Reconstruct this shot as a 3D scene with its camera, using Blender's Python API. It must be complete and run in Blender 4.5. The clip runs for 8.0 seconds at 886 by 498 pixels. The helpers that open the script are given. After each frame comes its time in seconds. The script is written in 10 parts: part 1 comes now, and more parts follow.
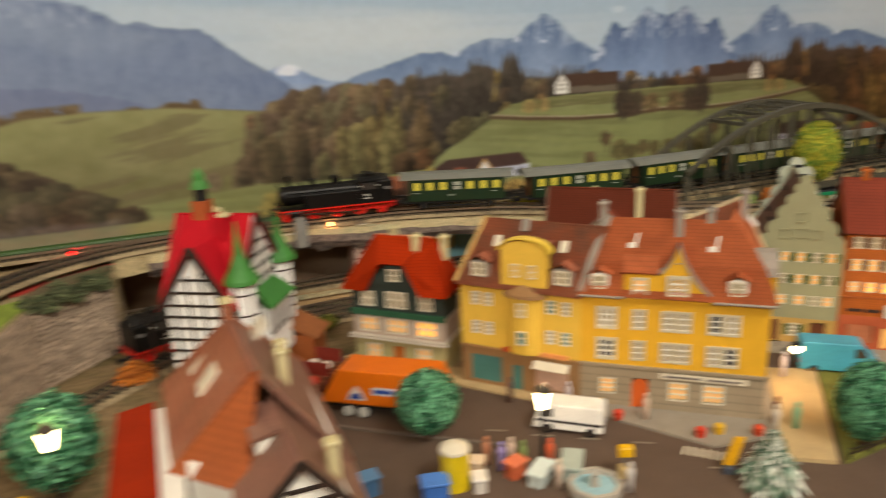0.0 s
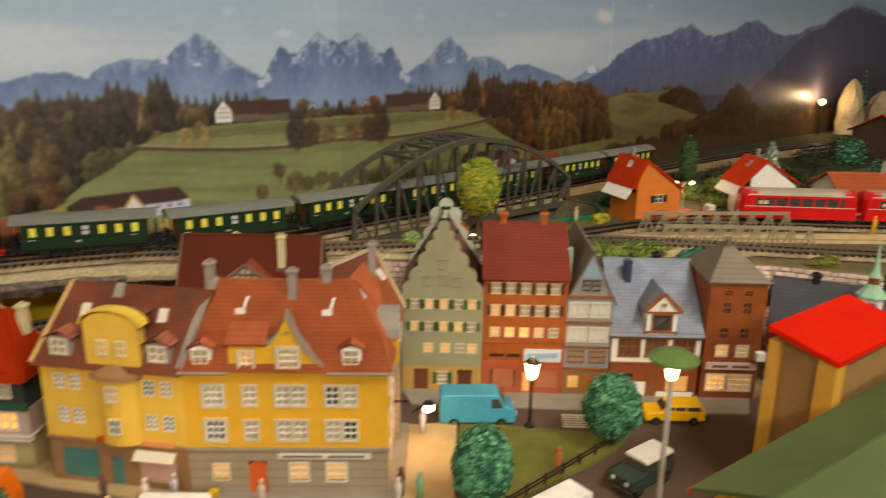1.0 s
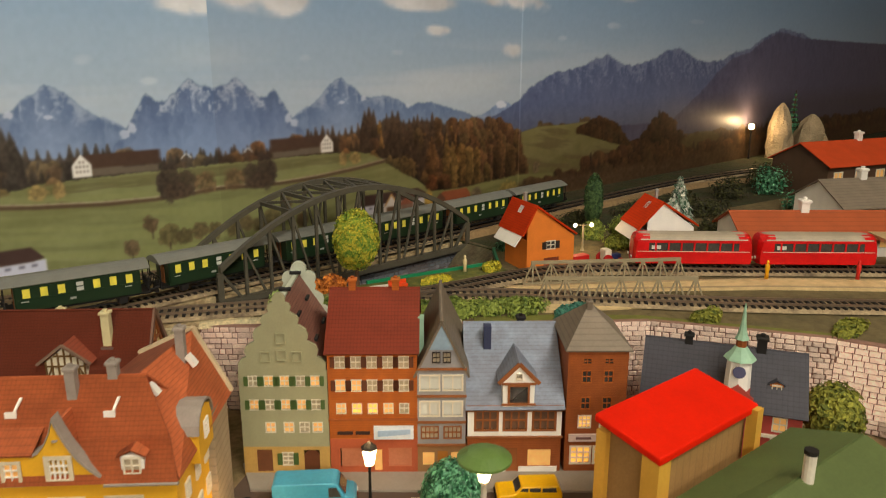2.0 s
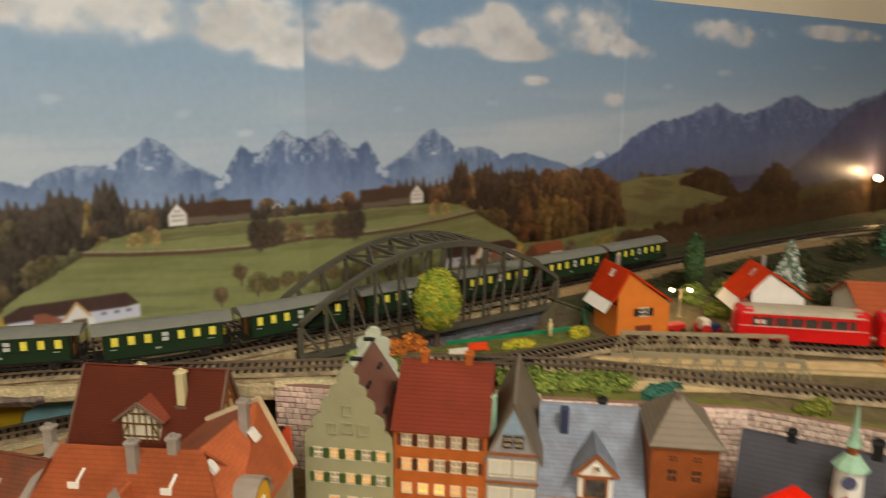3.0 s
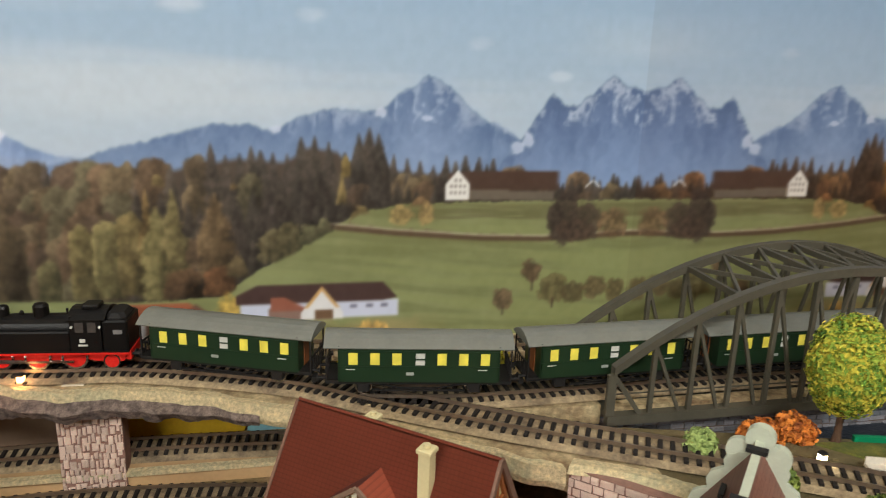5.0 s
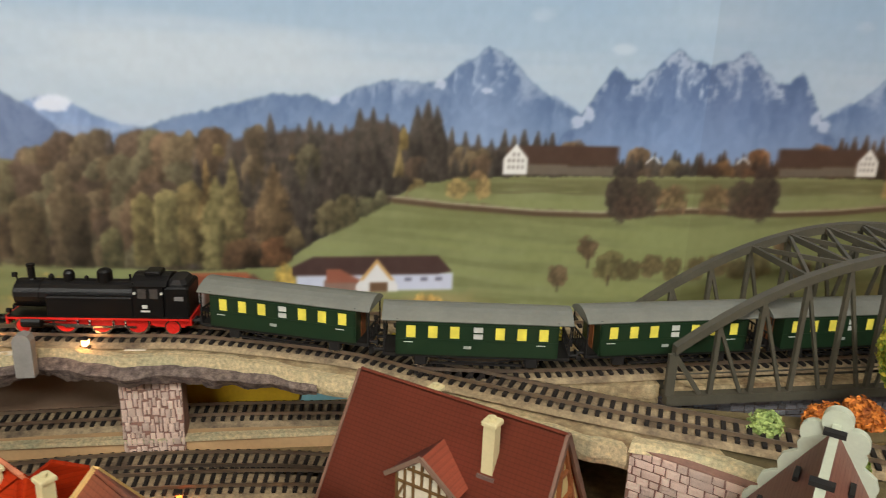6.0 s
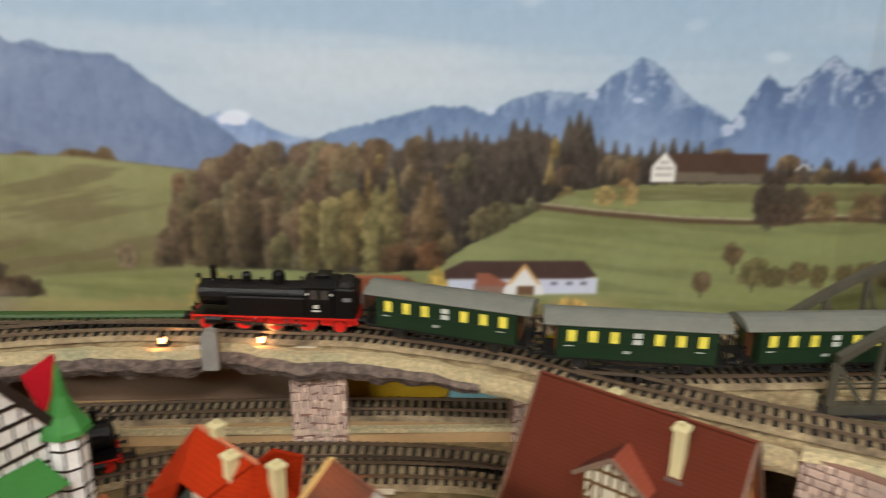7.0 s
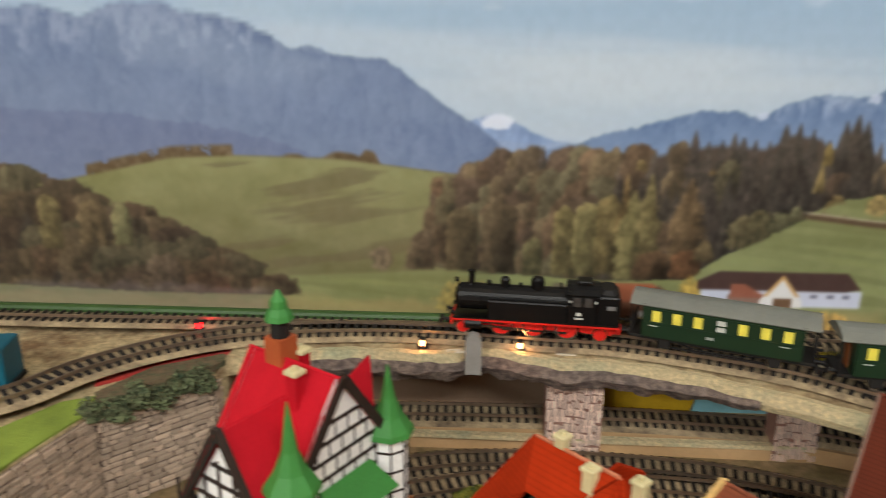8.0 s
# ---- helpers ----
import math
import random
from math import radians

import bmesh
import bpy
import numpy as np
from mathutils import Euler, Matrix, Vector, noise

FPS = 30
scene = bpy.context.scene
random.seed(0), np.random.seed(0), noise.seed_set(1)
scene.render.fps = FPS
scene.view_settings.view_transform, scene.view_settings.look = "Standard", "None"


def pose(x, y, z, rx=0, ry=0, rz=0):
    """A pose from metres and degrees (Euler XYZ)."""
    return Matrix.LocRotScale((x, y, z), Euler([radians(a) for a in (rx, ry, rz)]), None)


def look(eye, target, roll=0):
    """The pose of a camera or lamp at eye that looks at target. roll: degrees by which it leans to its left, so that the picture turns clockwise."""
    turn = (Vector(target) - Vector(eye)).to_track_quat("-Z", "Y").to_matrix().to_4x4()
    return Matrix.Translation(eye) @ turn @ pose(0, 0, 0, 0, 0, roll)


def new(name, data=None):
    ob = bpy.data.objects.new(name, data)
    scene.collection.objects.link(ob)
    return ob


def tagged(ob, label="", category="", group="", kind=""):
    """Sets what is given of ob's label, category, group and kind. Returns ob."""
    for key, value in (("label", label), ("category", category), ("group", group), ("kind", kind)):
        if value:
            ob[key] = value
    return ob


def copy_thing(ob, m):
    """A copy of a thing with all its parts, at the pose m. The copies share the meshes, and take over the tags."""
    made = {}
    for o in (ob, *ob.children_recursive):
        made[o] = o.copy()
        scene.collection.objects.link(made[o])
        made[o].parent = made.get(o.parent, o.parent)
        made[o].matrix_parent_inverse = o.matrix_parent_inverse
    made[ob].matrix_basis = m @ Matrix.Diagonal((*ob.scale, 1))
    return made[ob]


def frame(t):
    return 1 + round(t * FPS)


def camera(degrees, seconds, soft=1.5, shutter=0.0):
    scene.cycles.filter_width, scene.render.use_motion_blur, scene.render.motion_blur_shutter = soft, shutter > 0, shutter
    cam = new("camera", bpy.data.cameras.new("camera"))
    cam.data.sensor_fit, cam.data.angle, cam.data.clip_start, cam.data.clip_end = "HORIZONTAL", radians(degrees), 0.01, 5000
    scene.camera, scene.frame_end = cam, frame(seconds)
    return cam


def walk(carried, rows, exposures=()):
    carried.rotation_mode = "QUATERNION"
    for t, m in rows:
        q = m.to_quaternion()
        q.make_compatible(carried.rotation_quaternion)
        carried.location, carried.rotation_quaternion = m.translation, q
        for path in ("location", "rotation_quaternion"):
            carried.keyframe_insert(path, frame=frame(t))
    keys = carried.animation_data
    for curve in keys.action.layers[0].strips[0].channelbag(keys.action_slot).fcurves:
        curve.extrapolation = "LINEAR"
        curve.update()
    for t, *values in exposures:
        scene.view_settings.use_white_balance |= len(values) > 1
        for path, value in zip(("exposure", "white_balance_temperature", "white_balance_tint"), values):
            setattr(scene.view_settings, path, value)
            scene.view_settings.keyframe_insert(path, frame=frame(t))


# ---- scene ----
cam = camera(61.7, 8.0, soft=1.0, shutter=0.5)
PATH = [
    (0, (0.0156, -0.0039, 0.2761), (0.5593, 1.3892, -0.1685), -2.5),
    (0.5, (0.0874, 0.0101, 0.2753), (0.9149, 1.2558, -0.1693), 0.4),
    (1, (0.1412, 0.0062, 0.2894), (1.1123, 1.1489, -0.1412), 0.9),
    (1.5, (0.2012, -0.0117, 0.3065), (1.2215, 1.0912, -0.1108), 0.6),
    (1.7, (0.2239, -0.0179, 0.3120), (1.2519, 1.0826, -0.0952), 0.6),
    (2.8, (0.2847, -0.0265, 0.3401), (1.1864, 1.1950, -0.0179), -0.4),
    (3, (0.2855, -0.0101, 0.3463), (1.1419, 1.2480, 0.0039), 0.6),
    (3.5, (0.3299, 0.0273, 0.3479), (1.0148, 1.3876, 0.0094), 1.6),
    (4, (0.3565, 0.1318, 0.3245), (0.8502, 1.5686, -0.0281), 3.5),
    (4.5, (0.3604, 0.2145, 0.3159), (0.7340, 1.6793, -0.0679), 2.6),
    (5.8, (0.3455, 0.2457, 0.2995), (0.6178, 1.7152, -0.1482), 2.3),
    (6, (0.3432, 0.2441, 0.3034), (0.5905, 1.7152, -0.1513), 2.3),
    (6.5, (0.3307, 0.2395, 0.3097), (0.5273, 1.7168, -0.1505), 1.8),
    (7, (0.2847, 0.2324, 0.3159), (0.3728, 1.7176, -0.1544), 1),
    (7.5, (0.2090, 0.2387, 0.3159), (0.2153, 1.7230, -0.1622), 0.6),
    (8, (0.1521, 0.2410, 0.3167), (0.0702, 1.7254, -0.1552), 0.3),
]
walk(cam, [(t, look(eye, target, roll)) for t, eye, target, roll in PATH], exposures=[(0.0, -0.20, 6650, 8), (0.6, -0.26, 6650, 8), (1.5, -0.33, 6700, 8), (3.0, -0.33, 6650, 8), (3.5, -0.42, 6450, 8), (4.2, -0.16, 6000, 8), (6.0, 0.07, 5900, 8), (8.0, -0.02, 5850, 8)])

# ---- light ----
world = bpy.data.worlds.new("room_world")
scene.world = world
world.use_nodes = True
world.node_tree.nodes["Background"].inputs[0].default_value = (0.9, 0.8, 0.68, 1)
world.node_tree.nodes["Background"].inputs[1].default_value = 0.01


def area_lamp(name, at, target, size_x, size_y, watts, colour):
    lamp = bpy.data.lights.new(name, "AREA")
    lamp.shape, lamp.size, lamp.size_y, lamp.energy, lamp.color = "RECTANGLE", size_x, size_y, watts, colour
    ob = new(name, lamp)
    ob.matrix_world = look(at, target)
    return ob


def bulb(name, at, watts, colour=(1.0, 0.62, 0.28), radius=0.003):
    lamp = bpy.data.lights.new(name, "POINT")
    lamp.energy, lamp.color, lamp.shadow_soft_size = watts, colour, radius
    ob = new(name, lamp)
    ob.location = at
    return ob


area_lamp("ceiling_tube_light", (-1.00, -1.55, 1.38), (0.0, 0.55, 0.15), 1.2, 0.30, 46.0, (1.0, 0.94, 0.83))
area_lamp("ceiling_tube_light", (0.50, -0.70, 1.38), (0.25, 0.50, 0.0), 0.9, 0.30, 34.0, (1.0, 0.94, 0.83))


# ---- materials ----
def lin(c):
    c = c / 255.0
    return c / 12.92 if c <= 0.04045 else ((c + 0.055) / 1.055) ** 2.4


def rgb(r, g, b):
    return (lin(r), lin(g), lin(b), 1.0)


MATS = {}


def mat(name, col, rough=0.6, var=0.18, scale=45.0, fine=500.0, bump=0.25, depth=0.0006, metal=0.0, courses=0.0, columns=0.0, per_piece=0.0, spec=0.4, second=None, share=0.5, blend=0.12, patch=60.0, squash=(1, 1, 1)):
    """A surface whose colour wanders at two scales, with fine relief; courses and columns give laid rows per metre."""
    if name in MATS:
        return MATS[name]
    m = bpy.data.materials.new(name)
    m.use_nodes = True
    nt = m.node_tree
    n, l = nt.nodes, nt.links
    b = n["Principled BSDF"]
    b.inputs["Roughness"].default_value = rough
    b.inputs["Metallic"].default_value = metal
    b.inputs["Specular IOR Level"].default_value = spec
    tc = n.new("ShaderNodeTexCoord")
    big = n.new("ShaderNodeTexNoise")
    big.inputs["Scale"].default_value = scale
    big.inputs["Detail"].default_value = 4
    small = n.new("ShaderNodeTexNoise")
    small.inputs["Scale"].default_value = fine
    small.inputs["Detail"].default_value = 3
    l.new(tc.outputs["Object"], big.inputs["Vector"])
    l.new(tc.outputs["Object"], small.inputs["Vector"])
    add = n.new("ShaderNodeMath")
    add.operation = "MULTIPLY_ADD"
    l.new(small.outputs["Fac"], add.inputs[0])
    add.inputs[1].default_value = 0.5
    l.new(big.outputs["Fac"], add.inputs[2])
    ramp = n.new("ShaderNodeMapRange")
    ramp.inputs["From Min"].default_value = 0.45
    ramp.inputs["From Max"].default_value = 1.05
    ramp.inputs["To Min"].default_value = 1.0 - var
    ramp.inputs["To Max"].default_value = 1.0 + var
    l.new(add.outputs[0], ramp.inputs["Value"])
    level = ramp.outputs[0]
    if per_piece:
        info = n.new("ShaderNodeObjectInfo")
        piece = n.new("ShaderNodeMapRange")
        piece.inputs["To Min"].default_value = 1.0 - per_piece
        piece.inputs["To Max"].default_value = 1.0 + per_piece
        l.new(info.outputs["Random"], piece.inputs["Value"])
        times = n.new("ShaderNodeMath")
        times.operation = "MULTIPLY"
        l.new(level, times.inputs[0])
        l.new(piece.outputs[0], times.inputs[1])
        level = times.outputs[0]
    mul = n.new("ShaderNodeVectorMath")
    mul.operation = "SCALE"
    mul.inputs[0].default_value = col[:3]
    if second:
        spot = n.new("ShaderNodeTexNoise")
        spot.inputs["Scale"].default_value = patch
        spot.inputs["Detail"].default_value = 5
        spot.inputs["Roughness"].default_value = 0.65
        turn = n.new("ShaderNodeMapping")
        turn.inputs["Scale"].default_value = squash
        turn.inputs["Location"].default_value = (3.1, 1.7, 0.6)
        l.new(tc.outputs["Object"], turn.inputs["Vector"])
        l.new(turn.outputs[0], spot.inputs["Vector"])
        cut = n.new("ShaderNodeMapRange")
        cut.inputs["From Min"].default_value = 0.68 - 0.36 * share - blend
        cut.inputs["From Max"].default_value = 0.68 - 0.36 * share + blend
        l.new(spot.outputs["Fac"], cut.inputs["Value"])
        two = n.new("ShaderNodeMix")
        two.data_type = "RGBA"
        two.inputs["A"].default_value = col
        two.inputs["B"].default_value = second
        l.new(cut.outputs[0], two.inputs["Factor"])
        l.new(two.outputs["Result"], mul.inputs[0])
    height = small.outputs["Fac"]
    if courses:
        calm = n.new("ShaderNodeMath")
        calm.operation = "MULTIPLY"
        calm.inputs[1].default_value = 0.35
        l.new(height, calm.inputs[0])
        height = calm.outputs[0]
    for rate, axis in ((courses, "Z"), (columns, "X")):
        if rate:
            w = n.new("ShaderNodeTexWave")
            w.wave_type, w.bands_direction, w.wave_profile = "BANDS", axis, "SAW"
            w.inputs["Scale"].default_value = rate / 3.183
            w.inputs["Distortion"].default_value = 0.3
            l.new(tc.outputs["Object"], w.inputs["Vector"])
            plus = n.new("ShaderNodeMath")
            plus.operation = "MULTIPLY_ADD"
            l.new(w.outputs["Fac"], plus.inputs[0])
            plus.inputs[1].default_value = 1.6
            l.new(height, plus.inputs[2])
            height = plus.outputs[0]
            joint = n.new("ShaderNodeMapRange")
            joint.inputs["From Max"].default_value = 0.30
            joint.inputs["To Min"].default_value = 0.74 if axis == "Z" else 0.86
            l.new(w.outputs["Fac"], joint.inputs["Value"])
            gap = n.new("ShaderNodeMath")
            gap.operation = "MULTIPLY"
            l.new(level, gap.inputs[0])
            l.new(joint.outputs[0], gap.inputs[1])
            level = gap.outputs[0]
    l.new(level, mul.inputs["Scale"])
    l.new(mul.outputs[0], b.inputs["Base Color"])
    bp = n.new("ShaderNodeBump")
    bp.inputs["Strength"].default_value = bump
    bp.inputs["Distance"].default_value = depth
    l.new(height, bp.inputs["Height"])
    l.new(bp.outputs[0], b.inputs["Normal"])
    MATS[name] = m
    return m


def glow(name, col, strength, base=None):
    """A lit pane, bulb or lantern."""
    if name in MATS:
        return MATS[name]
    m = bpy.data.materials.new(name)
    m.use_nodes = True
    nt = m.node_tree
    b = nt.nodes["Principled BSDF"]
    b.inputs["Base Color"].default_value = base or col
    b.inputs["Roughness"].default_value = 0.35
    tex = nt.nodes.new("ShaderNodeTexNoise")
    tex.inputs["Scale"].default_value = 160.0
    tc = nt.nodes.new("ShaderNodeTexCoord")
    nt.links.new(tc.outputs["Object"], tex.inputs["Vector"])
    rng = nt.nodes.new("ShaderNodeMapRange")
    rng.inputs["From Min"].default_value = 0.3
    rng.inputs["From Max"].default_value = 0.7
    rng.inputs["To Min"].default_value = 0.55 * strength
    rng.inputs["To Max"].default_value = 1.35 * strength
    nt.links.new(tex.outputs["Fac"], rng.inputs["Value"])
    b.inputs["Emission Color"].default_value = col
    nt.links.new(rng.outputs[0], b.inputs["Emission Strength"])
    MATS[name] = m
    return m


def plain(r, g, b, rough=0.5, **kw):
    return mat("paint_%d_%d_%d" % (r, g, b), rgb(r, g, b), rough, **kw)


M_ASPHALT = mat("model_asphalt", rgb(92, 74, 62), 0.85, 0.16, 30, 700, 0.3, 0.0004)
M_PAVE = mat("grey_pavement", rgb(150, 140, 126), 0.8, 0.12, 60, 600, 0.2, 0.0003)
M_SAND = mat("sand_path", rgb(188, 162, 118), 0.9, 0.12, 60, 800, 0.4, 0.0004)
M_GRASS = mat("flock_grass", rgb(110, 112, 48), 0.95, 0.32, 50, 900, 1.0, 0.0012)
M_LIME = mat("bright_flock", rgb(132, 150, 56), 0.95, 0.3, 50, 900, 1.0, 0.0012)
M_PLASTER = mat("cork_ballast", rgb(208, 188, 144), 0.8, 0.42, 260, 1400, 1.0, 0.0014, second=rgb(140, 112, 80), share=0.4, patch=35)
M_EARTH = mat("brown_earth", rgb(150, 126, 92), 0.95, 0.35, 160, 900, 1.0, 0.0012, second=rgb(112, 98, 62), share=0.45, patch=28)
M_BOARD = mat("raw_board", rgb(190, 156, 112), 0.7, 0.14, 25, 350, 0.2, 0.0004)
M_BOARDEDGE = mat("pale_green_board_edge", rgb(218, 200, 156), 0.55, 0.42, 420, 1700, 1.0, 0.0014, second=rgb(186, 186, 150), share=0.18, patch=30)
M_RAIL = mat("rail_steel", rgb(176, 156, 136), 0.36, 0.15, 80, 600, 0.1, 0.0002, metal=0.9)
M_TIE = mat("dark_sleeper", rgb(28, 22, 18), 0.8, 0.2, 90, 900, 0.3, 0.0003, per_piece=0.25)
M_BED = mat("tin_ballast_bed", rgb(174, 154, 120), 0.75, 0.36, 420, 1500, 1.0, 0.0010, second=rgb(104, 88, 70), share=0.35, patch=40)
M_STONE = mat("pale_wall_stone", rgb(190, 168, 146), 0.85, 0.22, 160, 900, 0.6, 0.0006, per_piece=0.28)
M_STONE_PINK = mat("pink_wall_stone", rgb(246, 220, 202), 0.85, 0.28, 260, 1300, 1.0, 0.0007, per_piece=0.2)
M_STONE_PIER = mat("white_pier_stone", rgb(226, 206, 192), 0.85, 0.32, 260, 1300, 1.0, 0.0008, per_piece=0.42)
M_MORTAR = mat("dark_mortar", rgb(104, 88, 78), 0.9, 0.2, 200, 900, 0.5, 0.0005)
M_MORTAR_PINK = mat("pink_brown_mortar", rgb(142, 108, 94), 0.9, 0.2, 200, 900, 0.5, 0.0005)
M_SLATESTONE = mat("slate_blue_stone", rgb(122, 126, 132), 0.8, 0.25, 160, 900, 0.6, 0.0006, per_piece=0.45, second=rgb(118, 92, 84), share=0.3, patch=14)
M_IRON = mat("grey_bridge_plastic", rgb(82, 78, 66), 0.5, 0.18, 60, 500, 0.15, 0.0003)
M_TRUSS = mat("pale_truss_plastic", rgb(152, 140, 112), 0.55, 0.12, 80, 500, 0.2, 0.0003)
M_BLACK = mat("loco_black", rgb(15, 13, 12), 0.42, 0.12, 90, 500, 0.1, 0.0002, spec=0.28)
M_RED = mat("loco_red", rgb(206, 34, 24), 0.4, 0.12, 90, 500, 0.1, 0.0002)
M_STEEL = mat("bright_steel", rgb(170, 165, 160), 0.25, 0.1, 90, 500, 0.05, 0.0001, metal=1.0)
M_COACH = mat("coach_green", rgb(31, 51, 32), 0.36, 0.08, 60, 500, 0.06, 0.0002)
M_COACHROOF = mat("coach_roof_grey", rgb(118, 119, 111), 0.5, 0.12, 60, 400, 0.08, 0.0002)
M_DARK = mat("dark_underframe", rgb(24, 21, 19), 0.7, 0.15, 90, 500, 0.15, 0.0003)
M_YPANE = glow("lit_coach_pane", rgb(206, 190, 70), 0.36)
M_WPANE = mat("white_pane", rgb(206, 206, 196), 0.3, 0.05)
M_LIT = glow("lit_house_pane", rgb(255, 186, 84), 0.9)
M_LITDIM = glow("dim_house_pane", rgb(232, 178, 104), 0.32)
M_BULB = glow("lantern_glow", rgb(255, 226, 170), 13.0)
M_ORANGEGLOW = glow("switch_lantern_glow", rgb(255, 120, 50), 4.0)
M_REDGLOW = glow("red_signal_glow", rgb(255, 30, 30), 4.0)
M_GLASS = mat("dark_window_glass", rgb(70, 66, 62), 0.12, 0.25, 200, 700, 0.02, 0.0001, spec=0.6)
M_CURTAIN = mat("curtained_window", rgb(176, 162, 136), 0.5, 0.2, 300, 900, 0.1, 0.0002)
M_FRAME = mat("white_window_frame", rgb(222, 212, 190), 0.5, 0.06, 100, 600, 0.05, 0.0001)
M_TUBE = glow("tube_diffuser", rgb(255, 240, 220), 3.0)


# ---- mesh helpers ----
class Mesh:
    """Faces gathered into one mesh."""

    def __init__(self):
        self.v, self.f = [], []

    def add(self, pts, faces):
        k = len(self.v)
        self.v.extend(tuple(p) for p in pts)
        self.f.extend(tuple(i + k for i in f) for f in faces)
        return self

    def box(self, x0, y0, z0, x1, y1, z1):
        p = [(x, y, z) for z in (z0, z1) for x, y in ((x0, y0), (x1, y0), (x1, y1), (x0, y1))]
        return self.add(p, [(3, 2, 1, 0), (4, 5, 6, 7), (0, 1, 5, 4), (1, 2, 6, 5), (2, 3, 7, 6), (3, 0, 4, 7)])

    def chamfered(self, x0, y0, z0, x1, y1, z1, c):
        """A box whose upper and upright edges are cut off by c."""
        ring = lambda d, z: [(x0 + c + d, y0 + d, z), (x1 - c - d, y0 + d, z), (x1 - d, y0 + c + d, z), (x1 - d, y1 - c - d, z),
                             (x1 - c - d, y1 - d, z), (x0 + c + d, y1 - d, z), (x0 + d, y1 - c - d, z), (x0 + d, y0 + c + d, z)]
        return self.rings([ring(0, z0), ring(0, z1 - c), ring(c * 0.7, z1)])

    def rings(self, rings, caps=True):
        n = len(rings[0])
        pts = [p for r in rings for p in r]
        faces = [(i * n + j, i * n + (j + 1) % n, (i + 1) * n + (j + 1) % n, (i + 1) * n + j) for i in range(len(rings) - 1) for j in range(n)]
        if caps:
            faces += [tuple(range(n))[::-1], tuple(range((len(rings) - 1) * n, len(rings) * n))]
        return self.add(pts, faces)

    def prism(self, poly, lo, hi, axis="z"):
        """A flat outline pushed from lo to hi along an axis."""
        put = {"z": lambda a, b, c: (a, b, c), "y": lambda a, b, c: (a, c, b), "x": lambda a, b, c: (c, a, b)}[axis]
        return self.rings([[put(a, b, lo) for a, b in poly], [put(a, b, hi) for a, b in poly]])

    def slab(self, a, b, c, d, t):
        """A four-cornered plate, thickened by t along its normal."""
        a, b, c, d = (Vector(p) for p in (a, b, c, d))
        nrm = (b - a).cross(d - a).normalized() * t
        return self.rings([[a, b, c, d], [a + nrm, b + nrm, c + nrm, d + nrm]])

    def tube(self, p, q, r0, r1=None, n=8):
        p, q = Vector(p), Vector(q)
        r1 = r0 if r1 is None else r1
        w = (q - p).normalized()
        u = w.orthogonal().normalized()
        v = w.cross(u)
        ring = lambda c, r: [c + (u * math.cos(2 * math.pi * k / n) + v * math.sin(2 * math.pi * k / n)) * r for k in range(n)]
        return self.rings([ring(p, r0), ring(q, r1)])

    def bar(self, p, q, w, h):
        """A square-edged bar of width w and height h from p to q."""
        p, q = Vector(p), Vector(q)
        d = (q - p).normalized()
        side = d.cross(Vector((0, 0, 1)))
        side = side.normalized() if side.length > 0.05 else Vector((0, 1, 0))
        up = side.cross(d).normalized()
        ring = lambda c: [c + side * (sx * w / 2) + up * (sz * h / 2) for sx, sz in ((-1, -1), (1, -1), (1, 1), (-1, 1))]
        return self.rings([ring(p), ring(q)])

    def lathe(self, prof, at=(0, 0, 0), n=14):
        """A turned shape from (radius, height) pairs."""
        x, y, z = at
        return self.rings([[(x + r * math.cos(2 * math.pi * k / n), y + r * math.sin(2 * math.pi * k / n), z + h) for k in range(n)] for r, h in prof])

    def data(self, name, material, smooth=False):
        me = bpy.data.meshes.new(name)
        me.from_pydata([tuple(p) for p in self.v], [], self.f)
        me.update()
        bm = bmesh.new()
        bm.from_mesh(me)
        bmesh.ops.remove_doubles(bm, verts=bm.verts, dist=0.00001)
        bmesh.ops.recalc_face_normals(bm, faces=bm.faces)
        bm.to_mesh(me)
        bm.free()
        me.materials.append(material)
        if smooth:
            me.polygons.foreach_set("use_smooth", [True] * len(me.polygons))
        return me


def thing(name, label, category, at=(0, 0, 0), rz=0.0, group="", kind="", ry=0.0):
    ob = new(name)
    ob.empty_display_size = 0.01
    ob.matrix_basis = pose(*at, 0, ry, rz)
    return tagged(ob, label, category, group, kind)


def part(name, m, material, parent, label="", at=None, rz=0.0, smooth=False):
    """One mesh object under a thing or a part; m is a Mesh or mesh data to share."""
    ob = new(name, m.data(name, material, smooth) if isinstance(m, Mesh) else m)
    ob.parent = parent
    if at is not None:
        ob.matrix_basis = pose(*at, 0, 0, rz)
    return tagged(ob, label)


def solo(name, m, material, label, category, kind="", at=(0, 0, 0), rz=0.0, group="", smooth=False):
    ob = new(name, m.data(name, material, smooth) if isinstance(m, Mesh) else m)
    ob.matrix_basis = pose(*at, 0, 0, rz)
    return tagged(ob, label, category, group, kind)


# ---- the printed panorama on the back wall ----
def lattice(seed):
    return np.random.RandomState(seed).rand(256, 256)


